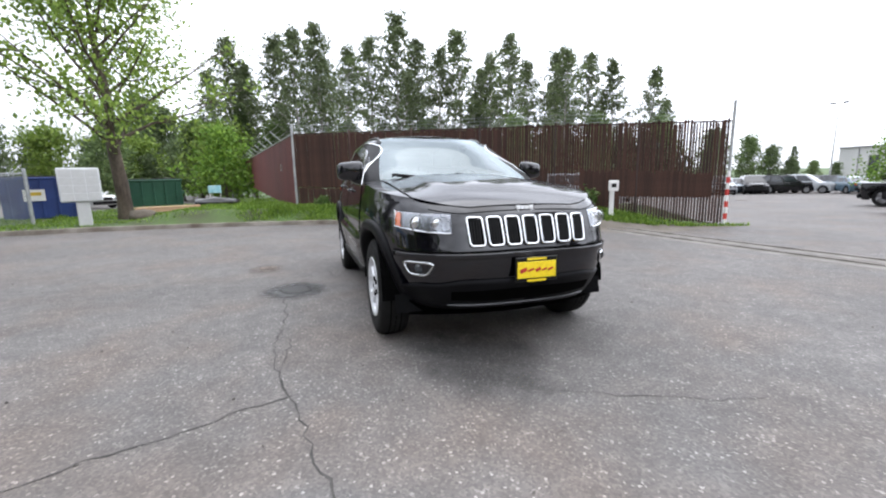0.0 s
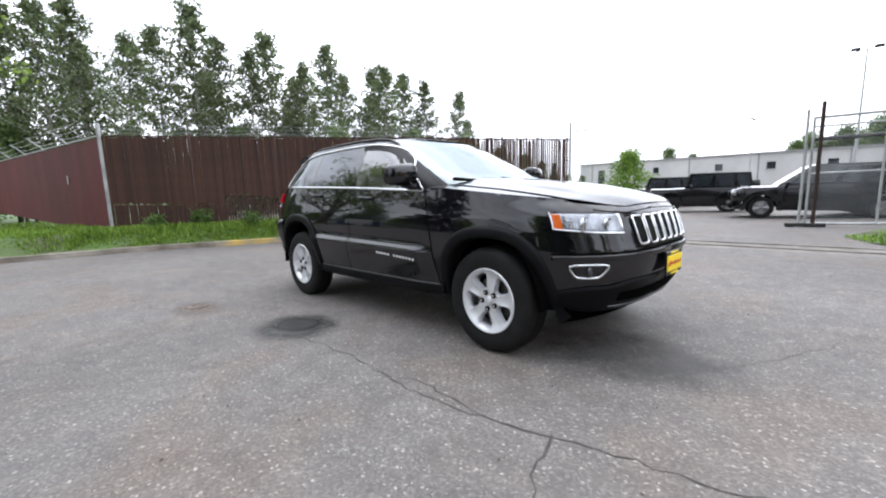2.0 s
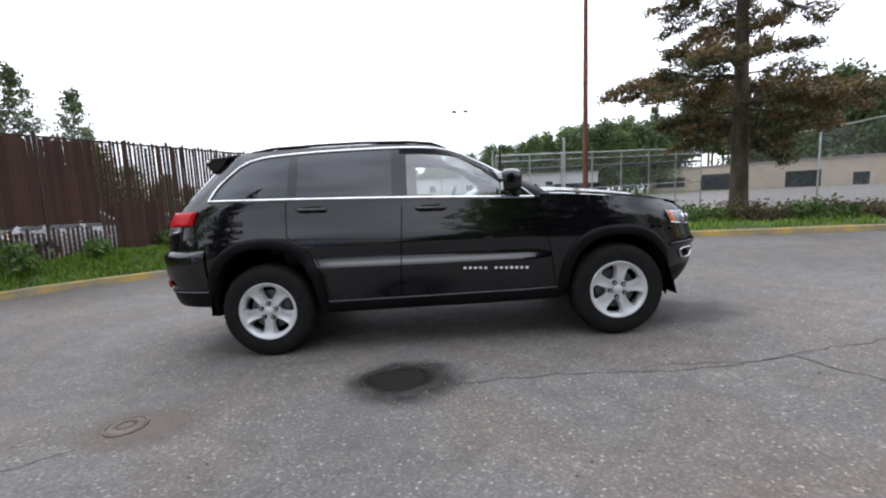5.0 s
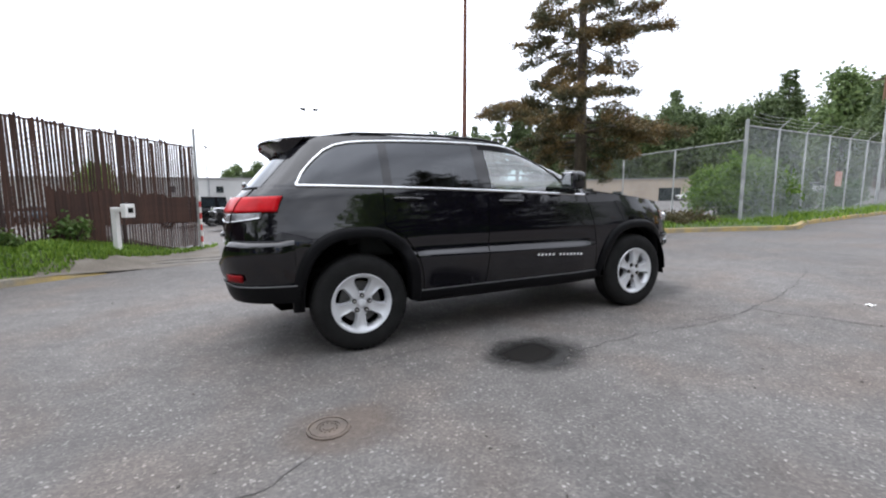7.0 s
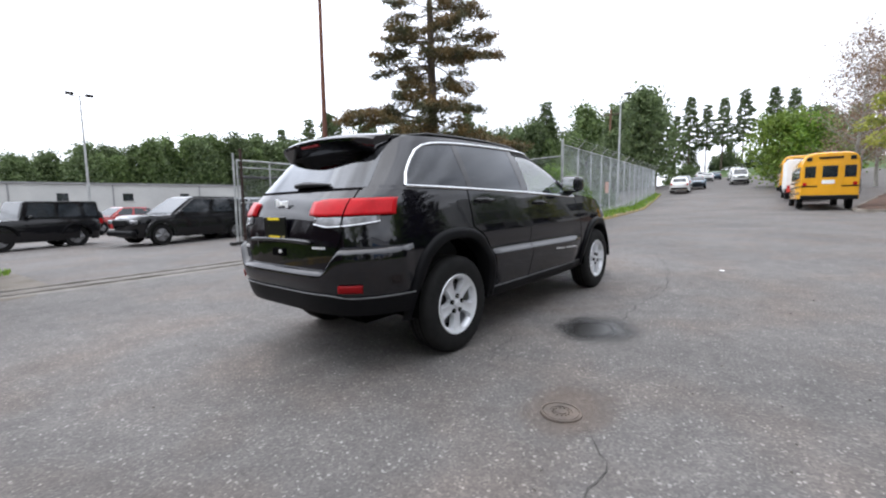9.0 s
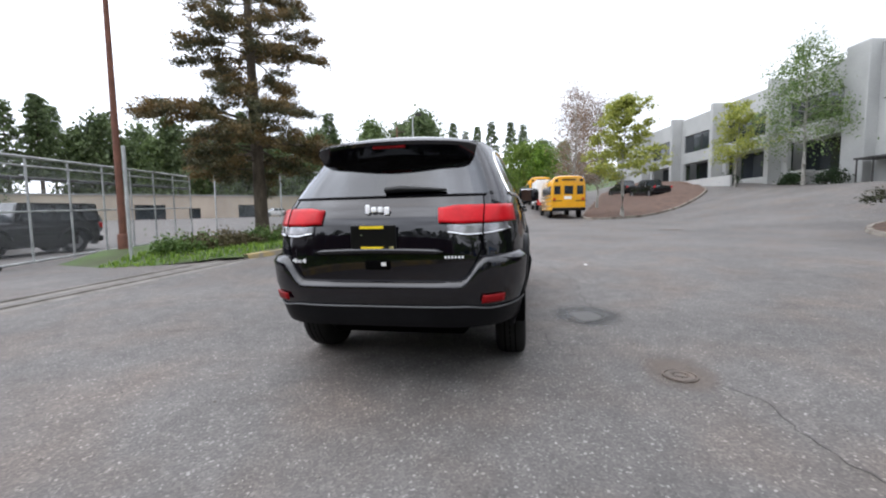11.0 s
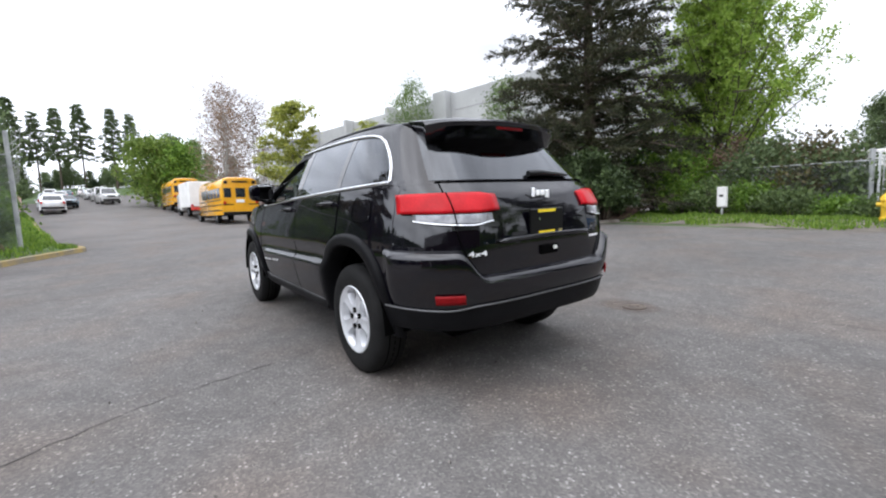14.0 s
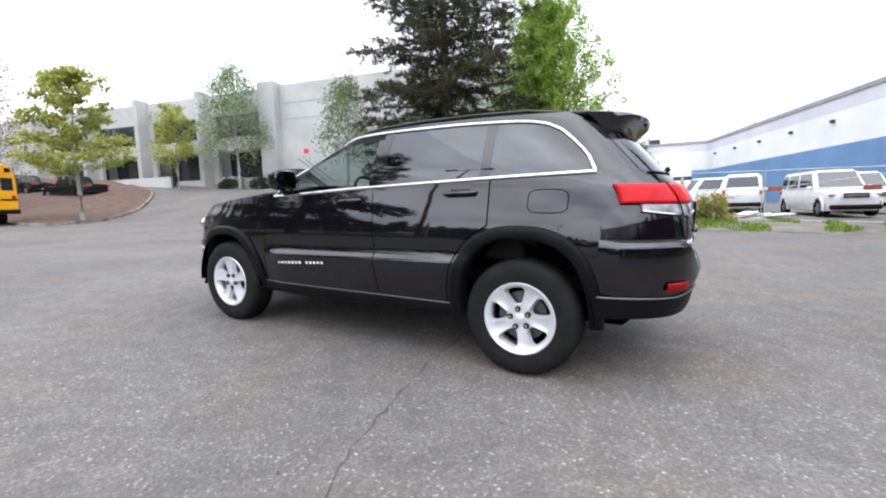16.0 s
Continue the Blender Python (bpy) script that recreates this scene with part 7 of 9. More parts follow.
for side in (-1, 1):
    ca, cb = c_of_y(0.525, 0.94), c_of_x(1.925, 0.96)
    cols = span(ca, cb, 17)
    lamp = skin_patch("headlamp", cols, lambda u: 0.88 + 0.036 * u**1.5, lambda u: 0.998 + 0.014 * u, M_REFLECTOR, car, 0.001, side, 6, "clear wraparound headlamp with amber marker")
    lens = skin_patch("lens", cols, lambda u: 0.88 + 0.036 * u**1.5, lambda u: 0.998 + 0.014 * u, M_LENS, lamp, 0.014, side, 6, rim=0.014)
    turn_out(lens, (0, 0, 0.8)).visible_shadow = False
    skin_patch("marker", cols[14:], lambda u: 0.91 + 0.01 * u, lambda u: 1.006 + 0.006 * u, M_AMBER, lamp, 0.009, side, 4, "amber marker")
    for y, r in ((0.61, 0.036), (0.72, 0.046)):
        p = nose(side * y, 0.935, -0.005)
        bm = bmesh.new()
        bmesh.ops.create_uvsphere(bm, u_segments=16, v_segments=10, radius=r)
        bmesh.ops.transform(bm, matrix=Matrix.Translation(p) @ Matrix.Diagonal((0.35, 1, 1, 1)), verts=bm.verts)
        part("projector", bm, M_CHROME, lamp, smooth=180)
        part("bezel", T([p + Vector((0.012, math.cos(t) * r * 1.05, math.sin(t) * r * 1.05)) for t in span(0, math.tau, 21)], 0.0035, 6), M_BRAKE, lamp)
    part("chrome_edge", T([car_at(c, 0.878 + 0.036 * (i / 16) ** 1.5, 0.012, side) for i, c in enumerate(cols)] + [car_at(cb, z, 0.01, side) for z in span(0.915, 1.02, 4)], 0.0045, 6), M_CHROME, lamp)
    # fog lamp in a chrome ring
    fy = lambda u, v: nose(side * (0.715 + 0.064 * u + 0.008 * v * u), 0.64 + 0.044 * v, 0.008)
    pts = []
    for k in range(25):
        t = math.tau * k / 24
        u, v = math.cos(t), math.sin(t)
        uu, vv = math.copysign(abs(u) ** 0.5, u), math.copysign(abs(v) ** 0.5, v)
        pts.append(fy(uu * (1.0 + 0.18 * vv), vv))
    fog = part("fog_lamp", T(pts, 0.0085, 8), M_CHROME, car, "fog lamp in a chrome ring", smooth=60)
    bm = bmesh.new()
    mid = bm.verts.new(nose(side * 0.722, 0.642, -0.02))
    rv = [bm.verts.new(p) for p in pts[:-1]]
    for a, b in zip(rv, rv[1:] + rv[:1]):
        bm.faces.new((mid, a, b))
    part("fog_recess", bm, M_TRIM_BLACK, fog)
    bm = bmesh.new()
    bmesh.ops.create_uvsphere(bm, u_segments=14, v_segments=8, radius=0.036)
    bmesh.ops.transform(bm, matrix=Matrix.Translation(nose(side * 0.715, 0.642, 0.0)) @ Matrix.Diagonal((0.4, 1, 1, 1)), verts=bm.verts)
    part("fog_lens", bm, M_WINDOW, fog, smooth=180)
# grille-to-bumper crease, lower intake and skid strip
part("bumper_line", T([nose(y, 0.765 - 0.015 * abs(y), 0.0) for y in span(-0.84, 0.84, 41)], 0.006, 6), M_GAP, car)
for side in (-1, 1):
    skin_patch("bumper_bar", span(0.0, c_of_y(0.84, 0.73), 19), lambda u: 0.715, lambda u: 0.752 - 0.012 * u, M_PAINT, car, 0.016, side, 4, rim=0.018)
    skin_patch("lower_bumper", span(0.0, c_of_y(0.86, 0.5), 21), lambda u: 0.345 + 0.06 * step01(u, 0.5, 0.9), lambda u: 0.535 + 0.035 * (1 - step01(u, 0.25, 0.5)) - 0.06 * step01(u, 0.55, 0.95), M_CLADDING, car, 0.012, side, 7, "matt dark lower bumper", rim=0.02)
    skin_patch("lower_intake", span(0.0, c_of_y(0.52, 0.46), 13), lambda u: 0.408 + 0.015 * u, lambda u: 0.5 - 0.01 * u, M_GAP, car, 0.015, side, 3, "dark air intake")
part("skid_strip", T([nose(y, 0.374 + 0.012 * abs(y), 0.016) for y in span(-0.53, 0.53, 25)], [0.005] + [0.009] * 23 + [0.005], 6), mat("dull_silver_strip", (0.07, 0.07, 0.073), 0.4, 0.5, var=0.15), car, "dull silver strip")
plate = part("front_plate", B(2.392, 0.015, 0.63, 0.012, 0.31, 0.165, bevel=0.004), M_TRIM_BLACK, car, "yellow dealer plate in a black frame")
part("plate_face", B(2.4, 0.015, 0.628, 0.006, 0.285, 0.11, bevel=0.002), M_PLATE_YELLOW, plate, "yellow face")
for i, (dy, wd, hh) in enumerate(((-0.1, 0.05, 0.055), (-0.045, 0.045, 0.03), (0.008, 0.04, 0.045), (0.055, 0.035, 0.028), (0.1, 0.04, 0.03))):
    bm = B(2.4042, 0.015 + dy, 0.628, 0.003, wd, hh * 0.45)
    bmesh.ops.rotate(bm, verts=bm.verts, cent=(2.404, 0.015 + dy, 0.628), matrix=Matrix.Rotation(0.35, 3, "X"))
    part("print_bar", bm, M_PLATE_RED, plate, "dark red print")
for z in (0.7, 0.557):
    part("frame_print", B(2.4, 0.015, z, 0.004, 0.14, 0.014), M_PLATE_YELLOW, plate)

# mirrors
for side in (-1, 1):
    bm = bmesh.new()
    bmesh.ops.create_uvsphere(bm, u_segments=20, v_segments=14, radius=1.0)
    for v in bm.verts:
        p = v.co
        q = Vector((math.copysign(abs(p.x) ** 0.65, p.x), math.copysign(abs(p.y) ** 0.45, p.y), math.copysign(abs(p.z) ** 0.45, p.z)))
        fx = 0.115 if q.x > 0 else 0.035
        v.co = Vector((0.565 + q.x * fx - 0.03 * side * side * (q.y * side), side * 0.975 + q.y * 0.125, 1.333 + q.z * 0.092 * (1 - 0.12 * q.y * side)))
    mir = part("mirror", bm, M_PAINT, car, "black door mirror", smooth=180)
    part("mirror_arm", T([flank(0.66, 1.225, -0.03, side, True), (0.62, side * 0.92, 1.245), (0.59, side * 0.965, 1.265)], [0.045, 0.035, 0.03], 8), M_TRIM_BLACK, mir)
    bm = B(0.527, side * 0.98, 1.333, 0.006, 0.2, 0.145, bevel=0.002)
    part("mirror_glass", bm, mat("mirror_glass", (0.8, 0.82, 0.83), 0.02, 1.0, var=0.02), mir)
    part("mirror_base", B(0.69, side * 0.855, 1.22, 0.12, 0.02, 0.06, bevel=0.008), M_TRIM_BLACK, mir)

# rear: lamps, bumper, plate, spoiler, wiper
for side in (-1, 1):
    ca, cb = c_of_x(-2.025, 1.15), c_of_y(0.4, 1.15, True)
    cols = span(ca, cb, 19)
    shape = lambda u: 0.01 * step01(u, 0.85, 1.0)
    lamp = skin_patch("tail_lamp", cols, lambda u: 1.125 - 0.004 * u + shape(u), lambda u: 1.238 - shape(u) * 1.5, M_TAIL_RED, car, 0.024, side, 6, "red and clear wraparound tail lamp", rim=0.03)
    skin_patch("clear_lens", cols[3:-1], lambda u: 1.05 + 0.02 * (1 - u) ** 2 * 1.6 + 0.02 * step01(u, 0.8, 1.0), lambda u: 1.122 - 0.003 * u, M_TAIL_CLEAR, lamp, 0.018, side, 5, "clear lower lens", rim=0.022)
    part("chrome_edge", T([car_at(c, 1.051 + 0.02 * (1 - i / 14) ** 2 * 1.6 + 0.02 * step01(i / 14, 0.8, 1.0), 0.02, side) for i, c in enumerate(cols[3:-1])], 0.0045, 6), M_CHROME, lamp)
    part("lamp_gap", T([tail(side * 0.665, z, 0.026) for z in span(1.045, 1.24, 6)], 0.004, 5), M_GAP, lamp)
    part("tailgate_gap", T([tail(side * y, z, 0.002) for y, z in ((0.665, 1.3), (0.675, 1.24), (0.675, 1.05), (0.66, 0.95), (0.62, 0.86), (0.56, 0.775))], 0.0045, 5), M_GAP, car)
    # bumper that steps down under the tailgate
    cols = span(c_of_x(-1.93, 0.7), 3.0, 35)

    def step_top(u, cols=cols):
        c = cols[min(int(round(u * 34)), 34)]
        y = abs(car_at(c, 0.8).y)
        return 0.765 + 0.15 * step01(y, 0.53, 0.68)

    bm = bmesh.new()
    rows = []
    for i, c in enumerate(cols):
        u = i / 34
        top = step_top(u)
        low = 0.575 + 0.02 * step01(u, 0.5, 0.75)
        end = 0.3 + 0.7 * step01(i, 0, 3)
        prof = [(low, -0.03), (low, 0.022), (low + 0.5 * (top - 0.045 - low), 0.044), (top - 0.045, 0.053), (top - 0.03, 0.049), (top - 0.01, 0.026), (top + 0.002, 0.006), (top + 0.004, -0.02)]
        rows.append([car_at(c, z, o * end, side) for z, o in prof])
    add_grid(bm, rows)
    turn_out(part("bumper", bm, M_PAINT, car, "black rear bumper with a shoulder", smooth=50), (-1.5, 0, 0.7))
    skin_patch("lower_bumper", cols, lambda u: 0.44 + 0.015 * u, lambda u: 0.572 + 0.02 * step01(u, 0.5, 0.75), M_CLADDING, car, 0.03, side, 6, "matt dark lower bumper", rim=0.05, smooth=40)
    part("bumper_edge", T([car_at(c, 0.576 + 0.02 * step01(i / 34, 0.5, 0.75), 0.033, side) for i, c in enumerate(cols)], 0.006, 6), M_EDGE, car)
    skin_patch("reflector", span(c_of_y(0.768, 0.64, True), c_of_y(0.65, 0.64, True), 7), lambda u: 0.616, lambda u: 0.668, M_REFLEX, car, 0.05, side, 3, "red reflector", rim=0.01)
part("tailgate_strip", T([tail(y, 0.957 - 0.012 * (y / 0.45) ** 2, 0.012) for y in span(-0.43, 0.43, 21)], [0.006] + [0.018] * 19 + [0.006], 8), M_PAINT, car, smooth=180)
recess = part("tailgate_handle", B(-2.43, 0.0, 0.865, 0.02, 0.17, 0.06, bevel=0.008), M_GAP, car, "recessed tailgate handle")
part("key_tag", B(-2.443, -0.045, 0.872, 0.008, 0.03, 0.022), M_WHITE_PAINT, recess, "small white tag")
plate = part("rear_plate", B(-2.43, 0.022, 1.04, 0.016, 0.305, 0.165, bevel=0.004), M_TRIM_BLACK, car, "black plate frame with yellow print")
part("frame_print", B(-2.44, 0.03, 1.108, 0.006, 0.16, 0.018), M_PLATE_YELLOW, plate)
part("frame_print", B(-2.44, 0.03, 0.972, 0.006, 0.15, 0.026), M_PLATE_YELLOW, plate)
part("plate_screw", B(-2.44, 0.1, 1.06, 0.004, 0.012, 0.012), M_CHROME, plate)
part("frame_mark", B(-2.44, -0.1, 0.973, 0.006, 0.03, 0.026), mat("pale_mark", (0.35, 0.3, 0.12), 0.5), plate)
badge = bmesh.new()
for dy, wd, hh, dz in ((0.07, 0.03, 0.06, -0.002), (0.028, 0.036, 0.036, -0.006), (-0.016, 0.036, 0.036, -0.006), (-0.06, 0.036, 0.052, -0.014)):
    lump_b = B(-2.372, 0.005 + dy, 1.224 + dz, 0.014, wd, hh, bevel=0.006)
    me_b = bpy.data.meshes.new("badge_piece")
    lump_b.to_mesh(me_b)
    lump_b.free()
    badge.from_mesh(me_b)
    bpy.data.meshes.remove(me_b)
part("badge", badge, M_BADGE, car, "bright plain badge")
text = bpy.data.curves.new("drive_lettering", "FONT")
text.body, text.size, text.extrude, text.align_x = "4x4", 0.06, 0.003, "CENTER"
text.materials.append(M_BADGE)
lettering = new("drive_lettering", text)
lettering.parent = car
p = tail(0.57, 0.9, 0.006)
lettering.matrix_basis = Matrix.Translation(p - Vector((0, 0, 0.025))) @ Matrix.Rotation(radians(-90 - 14), 4, "Z") @ Matrix.Rotation(radians(90), 4, "X") @ Matrix.Diagonal((1.35, 0.72, 1, 1))
lettering["label"] = "chrome 4x4 lettering"
for i in range(6):
    y = -0.445 - 0.021 * i
    bm = B(0, 0, 0, 0.004, 0.012, 0.015)
    bmesh.ops.transform(bm, matrix=Matrix.Translation(tail(y, 0.912, 0.006)), verts=bm.verts)
    part("trim_level_bar", bm, M_BADGE, car, "small chrome bar")

bm = bmesh.new()
rows = []
for i in range(27):
    u = 2 * i / 26 - 1
    y = 0.6 * u
    e = abs(u) ** 4
    q = abs(u) ** 12
    f = Vector((0.10 * u * u + 0.05 * q, 0, -0.022 * u * u - 0.01 * q))
    rows.append([Vector((-1.78, y, roof_z(-1.78, y) + 0.004)), Vector((-1.95, y, roof_z(-1.9, y) - 0.004)), Vector((-2.1 + f.x, y, 1.708 + f.z)), Vector((-2.128 + f.x, y, 1.69 + f.z)), Vector((-2.122 + f.x, y, 1.665 + f.z)), Vector((-2.03 + f.x * 0.6, y * 0.97, 1.59 + 0.025 * (1 - u * u) - 0.02 * e)), Vector((-1.94, y * 0.93, 1.58 + f.z))])
add_grid(bm, rows)
for row in (rows[0], rows[-1]):
    bm.faces.new([bm.verts.new(p) for p in row])
spoiler = part("spoiler", bm, M_PAINT, car, "black roof spoiler", smooth=35)
part("brake_light", B(-2.104, 0, 1.655, 0.02, 0.24, 0.022, bevel=0.006), M_REFLEX, spoiler, "high red brake light")
wiper = part("rear_wiper", T([tail(-0.01, 1.345, 0.03, True), tail(-0.12, 1.352, 0.035, True), tail(-0.3, 1.345, 0.03, True), tail(-0.43, 1.338, 0.022, True)], [0.02, 0.021, 0.014, 0.008], 8), M_TRIM_BLACK, car, "black rear wiper", smooth=60)
part("glass_edge", T([tail(y, 1.302, 0.004, True) for y in span(-0.68, 0.68, 21)], 0.006, 6), M_GAP, car)
for side in (-1, 1):
    rail = part("roof_rail", T([(x, side * (0.6 - 0.02 * abs(x + 0.75) ** 2), roof_z(x, 0.6) + (0.016 if -1.65 < x < 0.0 else -0.006)) for x in [-1.8, -1.65, -1.4, -1.0, -0.6, -0.2, -0.02, 0.1]], 0.013, 8), M_TRIM_BLACK, car, "black roof rail", smooth=60)
part("exhaust", T([(-2.22, -0.55, 0.45), (-2.0, -0.55, 0.44)], 0.032, 12), M_GAP, car, smooth=60)

# wheels
TYRE_KEYS = [(-0.108, 0.235), (-0.118, 0.29), (-0.114, 0.345), (-0.1, 0.372), (-0.078, 0.384), (-0.045, 0.387), (0.0, 0.388), (0.045, 0.387), (0.078, 0.384), (0.1, 0.372), (0.114, 0.345), (0.118, 0.29), (0.104, 0.24), (0.09, 0.232)]


def lathe(bm, keys, n=48, groove=None):
    rows = []
    for i in range(n + 1):
        t = math.tau * i / n
        rows.append([(math.cos(t) * (r - (groove(k, i) if groove else 0)), y, math.sin(t) * (r - (groove(k, i) if groove else 0))) for k, (y, r) in enumerate(keys)])
    add_grid(bm, rows)
    bmesh.ops.remove_doubles(bm, verts=bm.verts, dist=1e-5)


def wheel(name):
    """A wheel whose face looks along -y."""
    w = new(name)
    bm = bmesh.new()
    lathe(bm, TYRE_KEYS, 96, lambda k, i: 0.008 * (i % 2) if k in (3, 4, 8, 9) else 0.0)
    tyre = part("tyre", bm, M_TYRE, w, "black rubber tyre", smooth=50)
    for y in (-0.04, 0.0, 0.04):
        bm = bmesh.new()
        lathe(bm, [(y - 0.004, 0.3885), (y + 0.004, 0.3885)], 48)
        part("tread_groove", bm, M_GAP, tyre)
    bm = bmesh.new()
    lathe(bm, [(-0.06, 0.2), (-0.1, 0.21), (-0.112, 0.222), (-0.114, 0.236), (-0.106, 0.242), (-0.07, 0.225), (0.06, 0.215), (0.09, 0.232)], 60)
    rim = part("rim", bm, M_ALLOY, w, "silver alloy rim", smooth=50)
    for k in range(5):
        bm = bmesh.new()
        a0 = math.tau * k / 5 + math.pi / 2
        rows = []
        for r, half, y, dish in ((0.045, 0.64, -0.088, 0.0), (0.088, 0.6, -0.096, 0.003), (0.1, 0.43, -0.1, 0.008), (0.13, 0.35, -0.103, 0.012), (0.17, 0.31, -0.105, 0.012), (0.195, 0.34, -0.107, 0.008), (0.208, 0.46, -0.109, 0.003), (0.218, 0.64, -0.11, 0.0)):
            line = []
            for i in range(9):
                u = 2 * i / 8 - 1
                a = a0 + half * u
                deep = 0.05 if abs(u) == 1 else (0.005 if abs(u) > 0.7 else dish * (1 - u * u) * 1.2)
                line.append((math.cos(a) * r, y + deep, math.sin(a) * r))
            rows.append(line)
        add_grid(bm, rows)
        part("spoke", bm, M_ALLOY, rim, smooth=40)
        p = Vector((math.cos(a0 + 0.63) * 0.063, -0.1, math.sin(a0 + 0.63) * 0.063))
        # solid black disc: the shade of the nut's recess put into colour
        part("lug_pocket_shade", T([p + Vector((0, -0.001, 0)), p + Vector((0, 0.03, 0))], 0.019, 12), M_GAP, rim)
        part("lug_nut", T([p + Vector((0, -0.004, 0)), p + Vector((0, 0.03, 0))], 0.0105, 6), M_CHROME, rim)
    bm = bmesh.new()
    lathe(bm, [(-0.103, 0.0), (-0.103, 0.024), (-0.1, 0.03), (-0.09, 0.034), (-0.085, 0.09), (-0.06, 0.095)], 24)
    part("hub", bm, M_ALLOY, rim, smooth=40)
    bm = bmesh.new()
    lathe(bm, [(-0.02, 0.0), (-0.02, 0.165), (0.0, 0.165), (0.0, 0.0)], 36)
    part("brake_disc", bm, M_BRAKE, w, smooth=40)
    bm = bmesh.new()
    lathe(bm, [(0.03, 0.0), (0.03, 0.22)], 36)
    part("wheel_back", bm, M_GAP, w)
    return w


first_wheel = wheel("wheel")
first_wheel.parent = car
for k, (x, side) in enumerate(((1.4575, -1), (-1.4575, -1), (1.4575, 1), (-1.4575, 1))):
    m = Matrix.Translation((x, side * 0.815, 0.385)) @ Matrix.Rotation(math.pi if side > 0 else 0, 4, "Z") @ Matrix.Rotation(0.5 * k + 0.2, 4, "Y")
    w = first_wheel if k == 0 else copy_thing(first_wheel, m)
    w.matrix_basis = m

# cabin
part("cabin_floor", B(-0.55, 0, 0.62, 2.9, 1.6, 0.1, bevel=0.02), M_GAP, car)
part("dashboard", B(0.62, 0, 1.05, 0.55, 1.5, 0.3, bevel=0.08, seg=2), M_SEAT, car, "dark dashboard", smooth=60)
for side in (-1, 1):
    part("door_card", B(-0.1, side * 0.8, 0.98, 1.7, 0.06, 0.46, bevel=0.02), M_SEAT, car)
    seat = part("front_seat", B(-0.25, side * 0.38, 0.82, 0.52, 0.5, 0.2, bevel=0.06, seg=2), M_SEAT, car, "dark front seat", smooth=60)
    bm = B(0, 0, 0.3, 0.16, 0.48, 0.62, bevel=0.06, seg=2)
    bmesh.ops.transform(bm, matrix=Matrix.Translation((-0.5, side * 0.38, 0.82)) @ Matrix.Rotation(radians(-14), 4, "Y"), verts=bm.verts)
    part("seat_back", bm, M_SEAT, seat, smooth=60)
    part("headrest", B(-0.7, side * 0.38, 1.5, 0.1, 0.27, 0.17, bevel=0.045, seg=2), M_SEAT, seat, smooth=60)
bench = part("rear_seat", B(-1.15, 0, 0.82, 0.5, 1.3, 0.2, bevel=0.05, seg=2), M_SEAT, car, "dark rear bench", smooth=60)
bm = B(0, 0, 0.3, 0.16, 1.3, 0.58, bevel=0.05, seg=2)
bmesh.ops.transform(bm, matrix=Matrix.Translation((-1.42, 0, 0.82)) @ Matrix.Rotation(radians(-16), 4, "Y"), verts=bm.verts)
part("seat_back", bm, M_SEAT, bench, smooth=60)
for y in (-0.4, 0.4):
    part("headrest", B(-1.6, y, 1.42, 0.09, 0.25, 0.14, bevel=0.04, seg=2), M_SEAT, bench, smooth=60)
wheel_m = Matrix.Translation((0.14, 0.38, 1.19)) @ Matrix.Rotation(radians(-68), 4, "Y")
steer = part("steering_wheel", T([wheel_m @ Vector((math.cos(t) * 0.185, math.sin(t) * 0.185, 0)) for t in span(0, math.tau, 33)], 0.016, 8), M_TRIM_BLACK, car, smooth=60)
part("spokes", T([wheel_m @ Vector((0, -0.18, 0)), wheel_m @ Vector((0, 0, -0.02)), wheel_m @ Vector((0, 0.18, 0))], [0.018, 0.045, 0.018], 8), M_TRIM_BLACK, steer)
part("column", T([wheel_m @ Vector((0, 0, 0)), wheel_m @ Vector((0, 0, -0.3))], 0.035, 8), M_TRIM_BLACK, steer)

# ---- vehicles parked round about ----
PAINTS = {}


def car_paint(name, col):
    if name not in PAINTS:
        PAINTS[name] = mat(name + "_car_paint", col, 0.25, var=0.06, scale=2, fine=120, fvar=0.05, coat=0.8, spec=0.5 if max(col) > 0.1 else 0.05)
    return PAINTS[name]


def simple_wheel(parent, x, y, r, wd):
    s = 1 if y > 0 else -1
    bm = bmesh.new()
    rows = []
    for i in range(25):
        t = math.tau * i / 24
        rows.append([(x + math.cos(t) * q, y + s * v, r + math.sin(t) * q) for q, v in ((r * 0.6, -wd), (r * 0.96, -wd), (r, -wd * 0.8), (r, -wd * 0.15), (r * 0.96, 0.0), (r * 0.66, 0.0), (r * 0.62, -0.03))])
    add_grid(bm, rows)
    tyre = part("wheel", bm, M_TYRE, parent, smooth=50)
    bm = bmesh.new()
    hub = bm.verts.new((x, y - s * 0.005, r))
    ring = [bm.verts.new((x + math.cos(math.tau * i / 20) * r * (0.64 if (i // 2) % 2 else 0.6), y - s * (0.015 if (i // 2) % 2 else 0.05), r + math.sin(math.tau * i / 20) * r * 0.62)) for i in range(20)]
    for a, b in zip(ring, ring[1:] + ring[:1]):
        bm.faces.new((hub, a, b))
    part("rim", bm, M_RIM_DULL, tyre)


